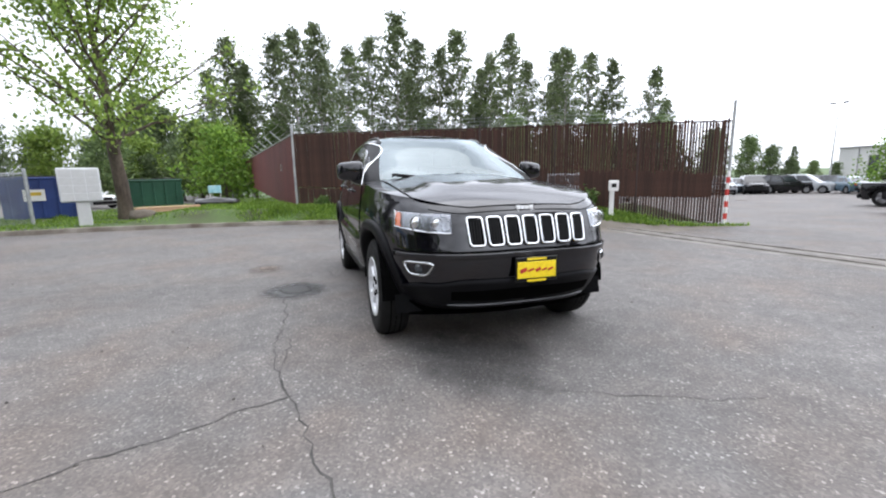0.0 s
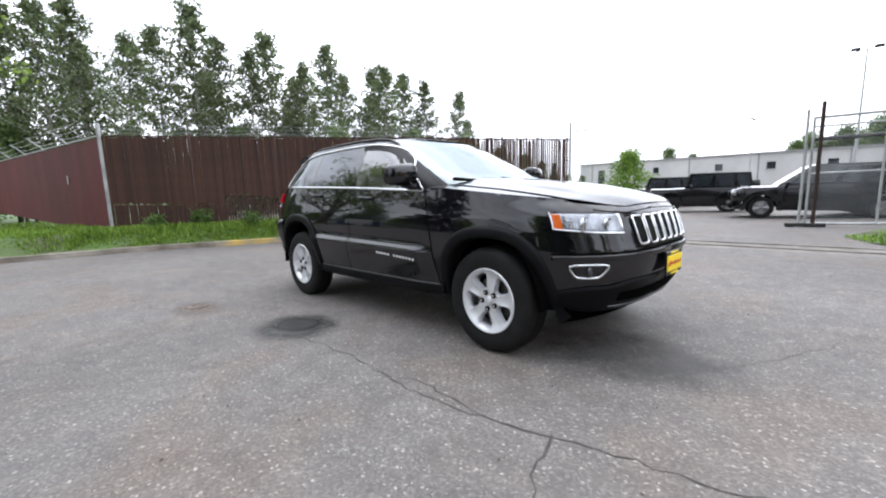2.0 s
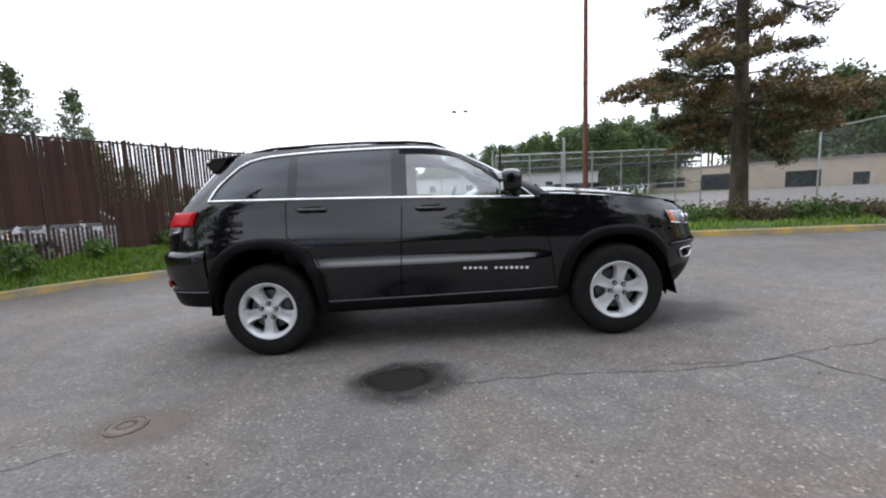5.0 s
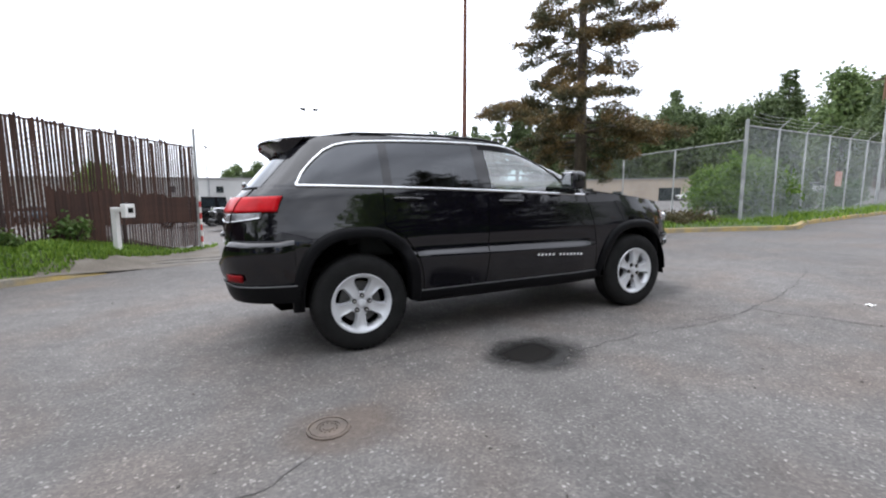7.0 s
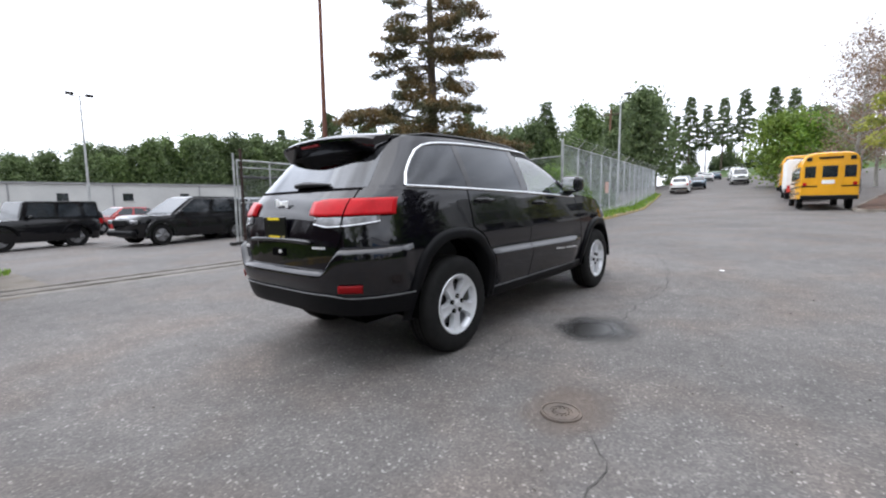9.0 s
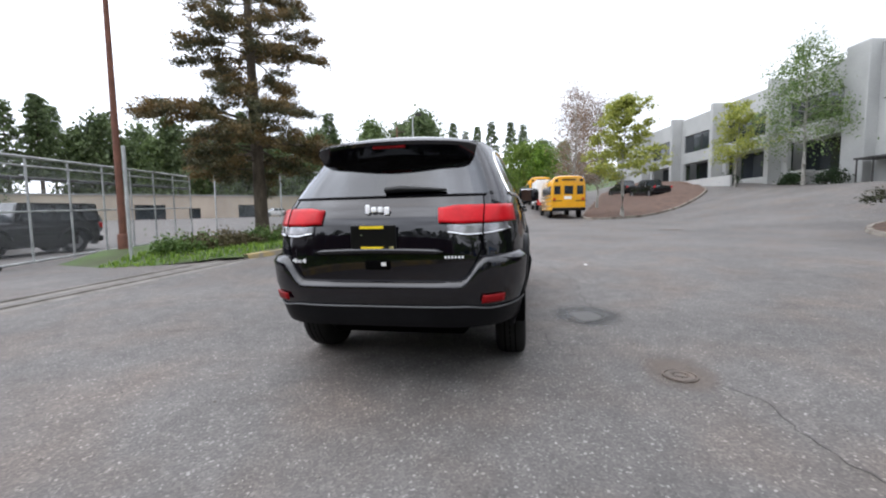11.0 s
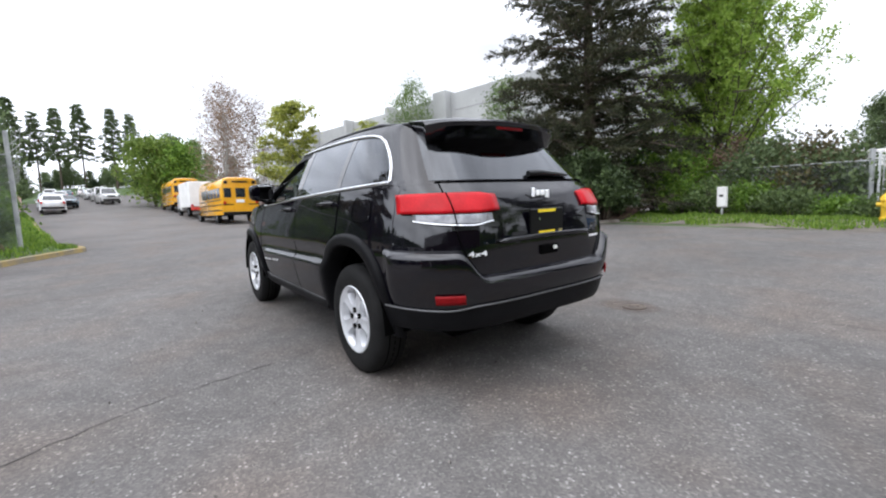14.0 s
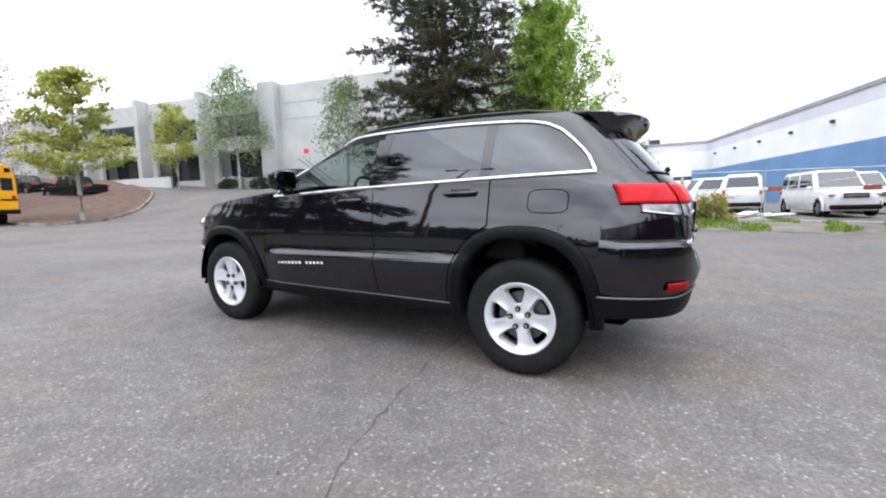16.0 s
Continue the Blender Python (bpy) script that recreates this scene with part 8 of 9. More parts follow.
def parked_car(name, label, paint, long=4.6, wide=1.85, high=1.68, belt=1.02, hood=0.98, screen=0.85, roof_f=0.15, roof_r=-1.65, back=-2.15, square=4.0, wheel_r=0.35, category="car", group="parked cars", boxy=False, spare=False):
    """A parked vehicle, nose along +x: rounded body, cabin with glass, lamps, bumpers and wheels."""
    root = thing(name, label=label, category=category, group=group)
    hl, hw = long / 2, wide / 2
    bm = bmesh.new()
    cols = []
    for i in range(33):
        a = math.pi * i / 32
        ca, sa = math.cos(a), math.sin(a)
        col = []
        ux = math.copysign(abs(ca) ** (2 / square), ca)
        uy = abs(sa) ** (2 / square)
        x = ux * hl
        top = hood if x > screen else belt
        top -= 0.1 * step01(x, hl - 0.35, hl) * (0 if boxy else 1)
        for f, sw in ((0.0, 0.93), (0.12, 0.985), (0.4, 1.0), (0.65, 1.0), (0.85, 0.985), (1.0, 0.94)):
            z = 0.26 + (top - 0.26) * f
            col.append(Vector((ux * hl * (1 - 0.05 * (1 - f) * (1 - f) - (0.03 if f == 1 else 0)), uy * hw * sw, z)))
        for k in range(1, 5):
            col.append(Vector((col[5].x, col[5].y * (1 - k / 4), top + 0.03 * (1 - (1 - k / 4) ** 2))))
        cols.append(col)
    for s in (-1, 1):
        vs = [[bm.verts.new((p.x, s * p.y, p.z)) for p in col] for col in cols]
        for a, b in zip(vs, vs[1:]):
            for k in range(len(a) - 1):
                m = (a[k].co + b[k + 1].co) / 2
                if k < 4 and any((m.x - wx) ** 2 + (m.z - wheel_r) ** 2 < (wheel_r + 0.07) ** 2 for wx in (hl - 0.86, -hl + 0.9)):
                    continue
                bm.faces.new((a[k], b[k], b[k + 1], a[k + 1]))
    bmesh.ops.remove_doubles(bm, verts=bm.verts, dist=0.001)
    part("body", bm, paint, root, smooth=45)
    # cabin
    wb, wt = hw * 0.93, hw * (0.9 if boxy else 0.76)
    bm = bmesh.new()
    base = [(screen, -wb), (screen, wb), (back, wb), (back, -wb)]
    top = [(roof_f, -wt), (roof_f, wt), (roof_r, wt), (roof_r, -wt)]
    lo = [Vector((x, y, belt - 0.02)) for x, y in base]
    hi = [Vector((x, y, high)) for x, y in top]
    v0, v1 = [bm.verts.new(p) for p in lo], [bm.verts.new(p) for p in hi]
    bm.faces.new(v1)
    for i in range(4):
        j = (i + 1) % 4
        bm.faces.new((v0[i], v0[j], v1[j], v1[i]))
    bmesh.ops.bevel(bm, geom=[e for e in bm.edges if all(v.co.z > belt for v in e.verts) or abs(e.verts[0].co.z - e.verts[1].co.z) > 0.2], offset=0.03 if boxy else 0.09, segments=3, affect="EDGES")
    part("cabin", bm, paint, root, smooth=50)

    def pane(name, a, b, c, d, out, su=0.1, sv=0.13):
        bm = bmesh.new()
        def q(u, v):
            return a.lerp(b, u).lerp(d.lerp(c, u), v) + out * 0.012
        add_grid(bm, [[q(su, sv), q(1 - su, sv)], [q(su, 1 - sv), q(1 - su, 1 - sv)]])
        part(name, bm, M_WINDOW, root)

    pane("windscreen", lo[0], lo[1], hi[1], hi[0], Vector((0.7, 0, 0.7)), 0.07, 0.1)
    pane("rear_glass", lo[2], lo[3], hi[3], hi[2], Vector((-0.9, 0, 0.4)), 0.1, 0.2)
    for s, (a, b, c, d) in ((1, (lo[1], lo[2], hi[2], hi[1])), (-1, (lo[0], lo[3], hi[3], hi[0]))):
        cuts = (0.06, 0.4, 0.44, 0.74, 0.78, 0.96)
        for u0, u1 in ((cuts[0], cuts[1]), (cuts[2], cuts[3]), (cuts[4], cuts[5])):
            aa, bb, cc, dd = a.lerp(b, u0), a.lerp(b, u1), d.lerp(c, u1), d.lerp(c, u0)
            pane("side_window", aa, bb, cc, dd, Vector((0, s, 0.35)), 0.02, 0.14)
    for s in (-1, 1):
        for wx in (hl - 0.86, -hl + 0.9):
            simple_wheel(root, wx, s * (hw - 0.02), wheel_r, 0.22)
            if boxy:
                bm = bmesh.new()
                add_grid(bm, [[(wx + math.cos(t) * (wheel_r + g), s * (hw + o), wheel_r + math.sin(t) * (wheel_r + g)) for g, o in ((0.06, -0.15), (0.07, 0.09), (0.12, 0.09), (0.14, -0.1))] for t in span(0.25, math.pi - 0.25, 11)])
                part("flare", bm, M_CLADDING, root)
            else:
                bm = bmesh.new()
                add_grid(bm, [[(wx + math.cos(t) * (wheel_r + g), s * (hw * 0.985 + o), wheel_r + math.sin(t) * (wheel_r + g)) for g, o in ((0.05, -0.12), (0.05, 0.012), (0.1, 0.016), (0.19, 0.004), (0.2, -0.03))] for t in span(-0.2, math.pi + 0.2, 15)])
                part("wheel_arch", bm, paint, root, smooth=60)
        part("headlamp", B(hl - 0.06 - (0 if boxy else 0.05), s * hw * 0.72, hood - 0.2, 0.14, hw * 0.3, 0.14, bevel=0.03), M_TAIL_CLEAR, root)
        part("tail_lamp", B(-hl + 0.06, s * hw * 0.82, belt - 0.12, 0.12, hw * 0.16, 0.2, bevel=0.02), M_TAIL_RED, root)
        part("mirror", B(screen - 0.25, s * (hw + 0.07), belt + 0.08, 0.12, 0.16, 0.13, bevel=0.03), paint, root)
    part("front_bumper", B(hl - 0.04, 0, 0.42, 0.16, wide * 0.86, 0.2, bevel=0.05), M_CLADDING, root)
    part("rear_bumper", B(-hl + 0.04, 0, 0.45, 0.16, wide * 0.86, 0.2, bevel=0.05), M_CLADDING, root)
    part("grille", B(hl - 0.01, 0, hood - 0.22, 0.05, wide * 0.42, 0.2, bevel=0.02), M_TRIM_BLACK, root)
    if category == "van":
        for z in (0.79, 0.9, 1.0):
            part("grille_bar", B(hl + 0.012, 0, z, 0.03, wide * 0.5, 0.025, bevel=0.008), M_GALV, root)
    if spare:
        bm = T([(-hl - 0.2, 0, 0.95), (-hl + 0.02, 0, 0.95)], 0.37, 20)
        part("spare_wheel", bm, M_TYRE, root, smooth=40)
    return root


def park(ob, x, y, heading, copies=()):
    def m(x, y, h):
        return Matrix.Translation((x, y, ground_z(x, y))) @ Matrix.Rotation(radians(h), 4, "Z")
    ob.matrix_world = m(x, y, heading)
    for q in copies:
        c = copy_thing(ob, Matrix.Identity(4))
        c.matrix_world = m(*q)


P_BLACK, P_WHITE, P_SILVER, P_RED, P_GREY, P_BLUE = (car_paint(n, c) for n, c in (("black", (0.008, 0.008, 0.009)), ("white", (0.7, 0.7, 0.69)), ("silver", (0.36, 0.38, 0.4)), ("red", (0.32, 0.02, 0.02)), ("dark_grey", (0.06, 0.065, 0.07)), ("blue_grey", (0.08, 0.13, 0.17))))
JEEP = dict(long=3.85, wide=1.6, high=1.66, belt=1.04, hood=1.0, screen=0.55, roof_f=0.38, roof_r=-1.76, back=-1.85, square=9, wheel_r=0.38, boxy=True, spare=True)
park(parked_car("off_road_car", "black boxy off-road car with a hard top", P_BLACK, **JEEP), -2.2, 17.9, 196, [(-5.6, 22.9, 190), (5.6, 14.9, 170)])
SUV = dict(long=4.65, wide=1.86, high=1.68, belt=1.03, hood=1.0, screen=1.1, roof_f=0.2, roof_r=-1.75, back=-2.2)
park(parked_car("crossover_car", "black crossover car parked on the asphalt", P_BLACK, **SUV), 1.9, 15.0, 194, [(-23.4, 37.6, -45), (-22.2, 39.6, 60), (-25.5, 52, 75)])
park(parked_car("crossover_car", "white crossover car parked on the asphalt", P_WHITE, **SUV), 5.8, 18.6, 192, [(-18.0, 46.2, 185), (-19.5, 47.5, 205), (-23, 58, 190), (-15.6, 41.6, 165), (50, 7.9, 8), (84, 6.6, 190), (87, 12.0, 10)])
park(parked_car("crossover_car", "silver crossover car parked on the asphalt", P_SILVER, **SUV), 4.2, 16.9, 193, [(-21.6, 41.5, 20), (-14.6, 7.0, 58), (-12.9, 11.2, 58), (-25.5, 41.0, 150), (-24.2, 34.6, -40), (55.5, 8.7, 8), (92, 7.2, 190)])
SEDAN = dict(long=4.7, wide=1.82, high=1.45, belt=0.95, hood=0.88, screen=1.0, roof_f=0.3, roof_r=-1.1, back=-1.75, wheel_r=0.33)
park(parked_car("sedan_car", "red saloon car parked on the asphalt", P_RED, **SEDAN), 2.6, 27.6, 195, [(-11.5, 46, 195), (54, 33, 150), (-24.5, 44, 200)])
park(parked_car("sedan_car", "white saloon car parked on the asphalt", P_WHITE, **SEDAN), 4.2, 24.3, 193, [(-15.5, 46.5, 190), (-26.5, 38, 60), (58, 25, 150), (60, 41, 150), (83, 10.4, 8), (100, 8.0, 190), (104, 9.0, 10), (-30, -15.5, 50), (-34, -13.0, 45)])
park(parked_car("sedan_car", "blue-grey saloon car parked on the asphalt", P_BLUE, **SEDAN), -25.2, 38.4, -50, [(-19.0, 42.5, 150), (-27.5, -16.0, 40), (92, 10.5, 10), (58, 7.6, 190)])
PICK = dict(long=5.6, wide=1.95, high=1.85, belt=1.12, hood=1.1, screen=1.2, roof_f=0.6, roof_r=-0.75, back=-0.95, square=7, wheel_r=0.4, category="pickup truck")
park(parked_car("pickup_truck", "black pickup truck parked on the asphalt", P_BLACK, **PICK), 41.5, -13.2, 10, [(49.5, -12.5, 10)])
VAN = dict(long=5.6, wide=1.98, high=2.05, belt=1.2, hood=1.12, screen=1.55, roof_f=0.85, roof_r=-2.6, back=-2.72, square=7, wheel_r=0.38, category="van", group="parked vans", boxy=False)
van = parked_car("van", "white passenger van with dark windows", P_WHITE, **VAN)
park(van, -8.6, -22.6, 97, [(-5.9, -26.3, 262), (-4.5, -30.0, 20), (-10.6, -26.5, 97), (67, 4.2, 190), (76, 5.2, 190)])
for k, (x, y, turn, tilt) in enumerate(((-5.9, -19.2, 12, 4), (-5.4, -19.4, -20, 9), (-6.3, -19.0, 35, 3), (-5.2, -18.9, 60, 6))):
    board = part("loose_board", B(0, 0, 0, 1.5 - 0.2 * k, 0.5, 0.05, bevel=0.006), M_WHITE_PAINT)
    board.matrix_world = Matrix.Translation((x, y, ground_z(x, y) + 0.05 + 0.06 * k)) @ Matrix.Rotation(radians(turn), 4, "Z") @ Matrix.Rotation(radians(tilt), 4, "Y")
    tagged(board, "dirty white board lying in a loose pile", "board", "loose boards")


def bus(name, label, long=7.4, wide=2.35, high=2.95):
    """A yellow school bus, nose along +x."""
    root = thing(name, label=label, category="school bus", group="school buses")
    paint = car_paint("school_yellow", (0.75, 0.36, 0.015))
    bm = bmesh.new()
    rows = []
    for x, k in ((-long / 2, 0.0), (-long / 2 + 0.08, 0.06), (long / 2 - 1.5, 0.06), (long / 2 - 1.4, 0.0)):
        line = []
        for i in range(17):
            t = math.pi * i / 16
            y, z = math.cos(t), math.sin(t)
            line.append((x, math.copysign(abs(y) ** 0.35, y) * (wide / 2 - 0.06 + k), 1.6 + z**0.5 * (high - 1.66 + k)))
        rows.append([(x, wide / 2 - 0.06 + k, 0.55)] + line + [(x, -wide / 2 + 0.06 - k, 0.55)])
    vs = add_grid(bm, rows)
    bm.faces.new(vs[0])
    bm.faces.new(vs[-1][::-1])
    part("body", bm, paint, root, smooth=40)
    part("hood", B(long / 2 - 0.75, 0, 1.0, 1.4, wide * 0.8, 0.8, bevel=0.15, seg=3), paint, root, smooth=50)
    part("windscreen", B(long / 2 - 1.39, 0, 1.95, 0.06, wide * 0.84, 0.75), M_WINDOW, root)
    for s in (-1, 1):
        for i in range(6):
            part("side_window", B(-long / 2 + 0.62 + 0.82 * i, s * (wide / 2), 1.95, 0.68, 0.03, 0.62, bevel=0.01), M_WINDOW, root)
        for z in (1.5, 1.2, 0.85):
            part("rub_rail", B(-0.7, s * (wide / 2 + 0.01), z, long - 1.5, 0.03, 0.055), M_TRIM_BLACK, root, "black rail")
        for x in (long / 2 - 0.9, -long / 2 + 1.7):
            simple_wheel(root, x, s * (wide / 2 - 0.02), 0.42, 0.25)
        part("rear_light", B(-long / 2 - 0.01, s * 0.85, 2.62, 0.05, 0.22, 0.2, bevel=0.02), M_TRIM_BLACK, root)
        part("stop_lamp", B(-long / 2 - 0.02, s * 0.98, 1.32, 0.04, 0.16, 0.16, bevel=0.03), M_TAIL_RED, root)
        part("rear_window", B(-long / 2 - 0.005, s * 0.78, 1.95, 0.03, 0.44, 0.6, bevel=0.01), M_WINDOW, root)
    part("rear_door", B(-long / 2 - 0.012, 0, 1.55, 0.03, 0.95, 1.75, bevel=0.01), paint, root)
    part("rear_window", B(-long / 2 - 0.03, 0, 1.95, 0.03, 0.6, 0.6, bevel=0.01), M_WINDOW, root)
    part("sign_bar", B(-long / 2 - 0.02, 0, 2.66, 0.03, 0.95, 0.1), M_TRIM_BLACK, root, "black bar of lettering")
    part("number_bar", B(-long / 2 - 0.035, 0.05, 1.42, 0.02, 0.5, 0.2), M_WHITE_PAINT, root, "white plate")
    part("bumper", B(-long / 2 - 0.08, 0, 0.62, 0.16, wide * 0.96, 0.22, bevel=0.03), M_TRIM_BLACK, root)
    part("front_bumper", B(long / 2 - 0.02, 0, 0.6, 0.16, wide * 0.9, 0.22, bevel=0.03), M_TRIM_BLACK, root)
    part("rear_stripe", B(-long / 2 - 0.008, 0, 1.2, 0.03, wide * 0.95, 0.06), M_TRIM_BLACK, root)
    return root


park(bus("school_bus", "short yellow school bus seen from behind"), 29.6, -3.5, 5, [(46.0, -2.1, 5)])
truck = thing("box_truck", label="white box truck between the buses", category="truck")
part("cargo_box", B(-0.9, 0, 1.75, 4.0, 2.1, 2.0, bevel=0.04), M_WHITE_PAINT, truck)
part("cab", B(1.9, 0, 1.25, 1.6, 1.95, 1.5, bevel=0.18, seg=3), P_WHITE, truck, smooth=50)
part("windscreen", B(2.62, 0, 1.6, 0.1, 1.6, 0.6), M_WINDOW, truck)
part("rear_bumper", B(-2.95, 0, 0.6, 0.1, 2.0, 0.25, bevel=0.02), M_RED_PAINT, truck, "red rear bumper")
for s in (-1, 1):
    part("tail_lamp", B(-2.93, s * 0.9, 0.85, 0.05, 0.16, 0.22), M_TAIL_RED, truck)
    for x in (1.9, -1.8):
        simple_wheel(truck, x, s * 1.02, 0.38, 0.25)
park(truck, 37.6, -2.6, 5)
trailer = thing("box_trailer", label="white box trailer in the yard behind the trees", category="trailer")
part("cargo_box", B(0, 0, 1.8, 6.5, 2.3, 2.2, bevel=0.05), M_WHITE_PAINT, trailer)
for s in (-1, 1):
    for x in (-1.2, -0.3):
        simple_wheel(trailer, x, s * 1.1, 0.4, 0.25)
park(trailer, -50, -17.5, 60)
cargo = thing("cargo_trailer", label="white enclosed trailer behind the south fence", category="trailer")
part("cargo_box", B(0, 0, 1.75, 4.6, 2.1, 2.1, bevel=0.05), M_WHITE_PAINT, cargo)
for s in (-1, 1):
    simple_wheel(cargo, -0.4, s * 1.0, 0.36, 0.22)
park(cargo, -0.9, -30.2, 20)
tarp = part("tarpaulin", B(0, 0, 0.45, 2.2, 1.5, 0.9, bevel=0.25, seg=3), mat("blue_tarpaulin", (0.02, 0.1, 0.42), 0.5, col2=(0.04, 0.16, 0.55), scale=3, bump=0.4), smooth=60)
tagged(tarp, "blue tarpaulin over a low heap", "tarpaulin")
tarp.matrix_world = Matrix.Translation((-1.8, -26.6, ground_z(-1.8, -26.6)))

# ---- poles, boxes and bins ----
pole = thing("light_pole", label="tall rusty brown steel light pole", category="light pole")
part("shaft", T([(0, 0, -0.1), (0, 0, 5), (0, 0, 11.6)], [0.1, 0.08, 0.05], 14), M_RUSTPOLE, pole, smooth=60)
part("base_sleeve", T([(0, 0, -0.1), (0, 0, 0.5), (0, 0, 0.55)], [0.15, 0.15, 0.12], 14), M_RUSTPOLE, pole, smooth=60)
part("cross_arm", T([(-0.9, 0, 11.5), (0.9, 0, 11.5)], 0.04, 8), M_RUSTPOLE, pole)
for x in (-0.9, 0.9):
    part("lamp_head", B(x, 0, 11.62, 0.55, 0.35, 0.18, bevel=0.04), M_BLACK_STEEL, pole)
pole.matrix_world = Matrix.Translation((5.13, 10.5, 0.1))
mast = thing("lamp_mast", label="thin grey mast with two floodlights", category="lamp post", group="lamp masts")
part("shaft", T([(0, 0, -0.1), (0, 0, 4), (0, 0, 8.7)], [0.09, 0.07, 0.045], 10), M_GALV, mast, smooth=60)
part("cross_arm", T([(-0.5, 0, 8.6), (0.5, 0, 8.75)], 0.03, 8), M_GALV, mast)
for x in (-0.5, 0.5):
    part("lamp_head", B(x, 0, 8.75, 0.42, 0.3, 0.16, bevel=0.03), M_BLACK_STEEL, mast)
mast.matrix_world = Matrix.Translation((2.1, 32.9, ground_z(2.1, 32.9)))
for x, y, s in ((-28, 56, 1.1), (-8, 60, 1.0)):
    c = copy_thing(mast, Matrix.Identity(4))
    c.matrix_world = Matrix.Translation((x, y, ground_z(x, y))) @ Matrix.Rotation(x, 4, "Z") @ Matrix.Scale(s, 4)
lamp = thing("street_lamp", label="grey street lamp with one head by the road", category="street lamp")
part("shaft", T([(0, 0, -0.1), (0, 0, 5), (0, 0, 9.4)], [0.1, 0.08, 0.055], 10), M_GALV, lamp, smooth=60)
part("arm", T([(0, 0, 9.3), (0.15, -0.35, 9.55)], 0.035, 8), M_GALV, lamp)
part("lamp_head", B(0.2, -0.5, 9.58, 0.34, 0.6, 0.16, bevel=0.05), M_BLACK_STEEL, lamp)
lamp.matrix_world = Matrix.Translation((34.5, 9.7, ground_z(34.5, 9.7)))
for x, y in ((53, 17), (78, 17.5)):
    up = thing("utility_pole", label="brown wooden utility pole by the road", category="utility pole", group="utility poles")
    part("shaft", T([(0, 0, -0.2), (0, 0, 11)], [0.17, 0.11], 10), mat("pole_wood", (0.11, 0.06, 0.035), 0.9, col2=(0.18, 0.1, 0.06), scale=3), up, smooth=60)
    part("cross_arm", B(0, 0, 10.3, 0.12, 2.2, 0.14), M_BARK, up)
    up.matrix_world = Matrix.Translation((x, y, ground_z(x, y)))

wx, wy = -4.9, 6.66
intercom = thing("keypad_post", label="white square post with a keypad box on an arm", category="keypad post")
part("post", B(0, 0, 0.5, 0.11, 0.11, 1.1, bevel=0.008), M_WHITE_PAINT, intercom)
part("arm", B(0.16, -0.02, 1.0, 0.34, 0.09, 0.09, bevel=0.008), M_WHITE_PAINT, intercom)
box = part("keypad_box", B(0.32, -0.02, 0.98, 0.12, 0.24, 0.28, bevel=0.012), M_WHITE_PAINT, intercom)
part("keypad", B(0.385, -0.02, 0.99, 0.012, 0.12, 0.1), M_TRIM_BLACK, box, "dark keypad")
intercom.matrix_world = Matrix.Translation((wx, wy, -0.05)) @ Matrix.Rotation(radians(-30), 4, "Z")

mailbox = thing("cluster_mailbox", label="pale grey metal cluster mailbox on a pedestal", category="mailbox")
part("pedestal", B(0, 0, 0.3, 0.3, 0.32, 0.9, bevel=0.02), M_CONCRETE_PALE, mailbox)
cab = part("cabinet", B(0, 0, 1.21, 0.45, 0.98, 1.0, bevel=0.03), mat("pale_grey_metal", (0.5, 0.51, 0.51), 0.45, col2=(0.58, 0.59, 0.58), scale=2), mailbox)
for k in range(3):
    for j in range(4):
        part("mail_door", B(0.231, -0.3 + 0.3 * k, 0.86 + 0.23 * j, 0.012, 0.285, 0.215, bevel=0.004), M_CONCRETE_PALE, cab)
mailbox.matrix_world = Matrix.Translation((-10.75, -7.75, verge_z(-10.75, -7.75, KERB_WEST, 0.42))) @ Matrix.Rotation(radians(20), 4, "Z")


def dumpster(name, label, paint, x, y, turn, z, long, deep, high):
    d = thing(name, label=label, category="dumpster")
    bm = B(0, 0, high / 2 + 0.12, long, deep, high, bevel=0.02)
    part("bin", bm, paint, d)
    for k in range(5):
        part("rib", B(-long / 2 + long * (k + 0.5) / 5, deep / 2 + 0.03, high / 2 + 0.12, 0.07, 0.07, high * 0.92, bevel=0.01), paint, d)
    part("rim", B(0, 0, high + 0.12, long + 0.1, deep + 0.1, 0.08, bevel=0.02), paint, d)
    lid = part("lid", B(0, 0, high + 0.19, long, deep, 0.05, bevel=0.015), M_TRIM_BLACK, d)
    for k in (-1, 1):
        part("pocket", B(k * (long / 2 + 0.05), 0, high * 0.6, 0.12, deep * 0.7, 0.16, bevel=0.01), paint, d)
    d.matrix_world = Matrix.Translation((x, y, z)) @ Matrix.Rotation(radians(turn), 4, "Z")
    return d


blue_bin = dumpster("dumpster", "blue steel dumpster with a white notice", mat("blue_bin_paint", (0.012, 0.03, 0.14), 0.5, col2=(0.02, 0.05, 0.2), scale=2, bump=0.1), -15.6, -11.0, -65, -0.14, 2.2, 1.3, 1.5)
part("notice", B(0.2, 0.735, 1.0, 0.6, 0.012, 0.42), M_WHITE_PAINT, blue_bin, "white notice")
part("notice_bar", B(0.2, 0.743, 1.05, 0.4, 0.01, 0.12), mat("yellow_bar", (0.6, 0.4, 0.03), 0.5), blue_bin, "yellow bar")
green_bin = dumpster("dumpster", "dark green steel dumpster", mat("green_bin_paint", (0.01, 0.06, 0.035), 0.5, col2=(0.02, 0.09, 0.05), scale=2, bump=0.1), -20.5, -8.7, -72, -0.05, 2.4, 1.5, 1.25)

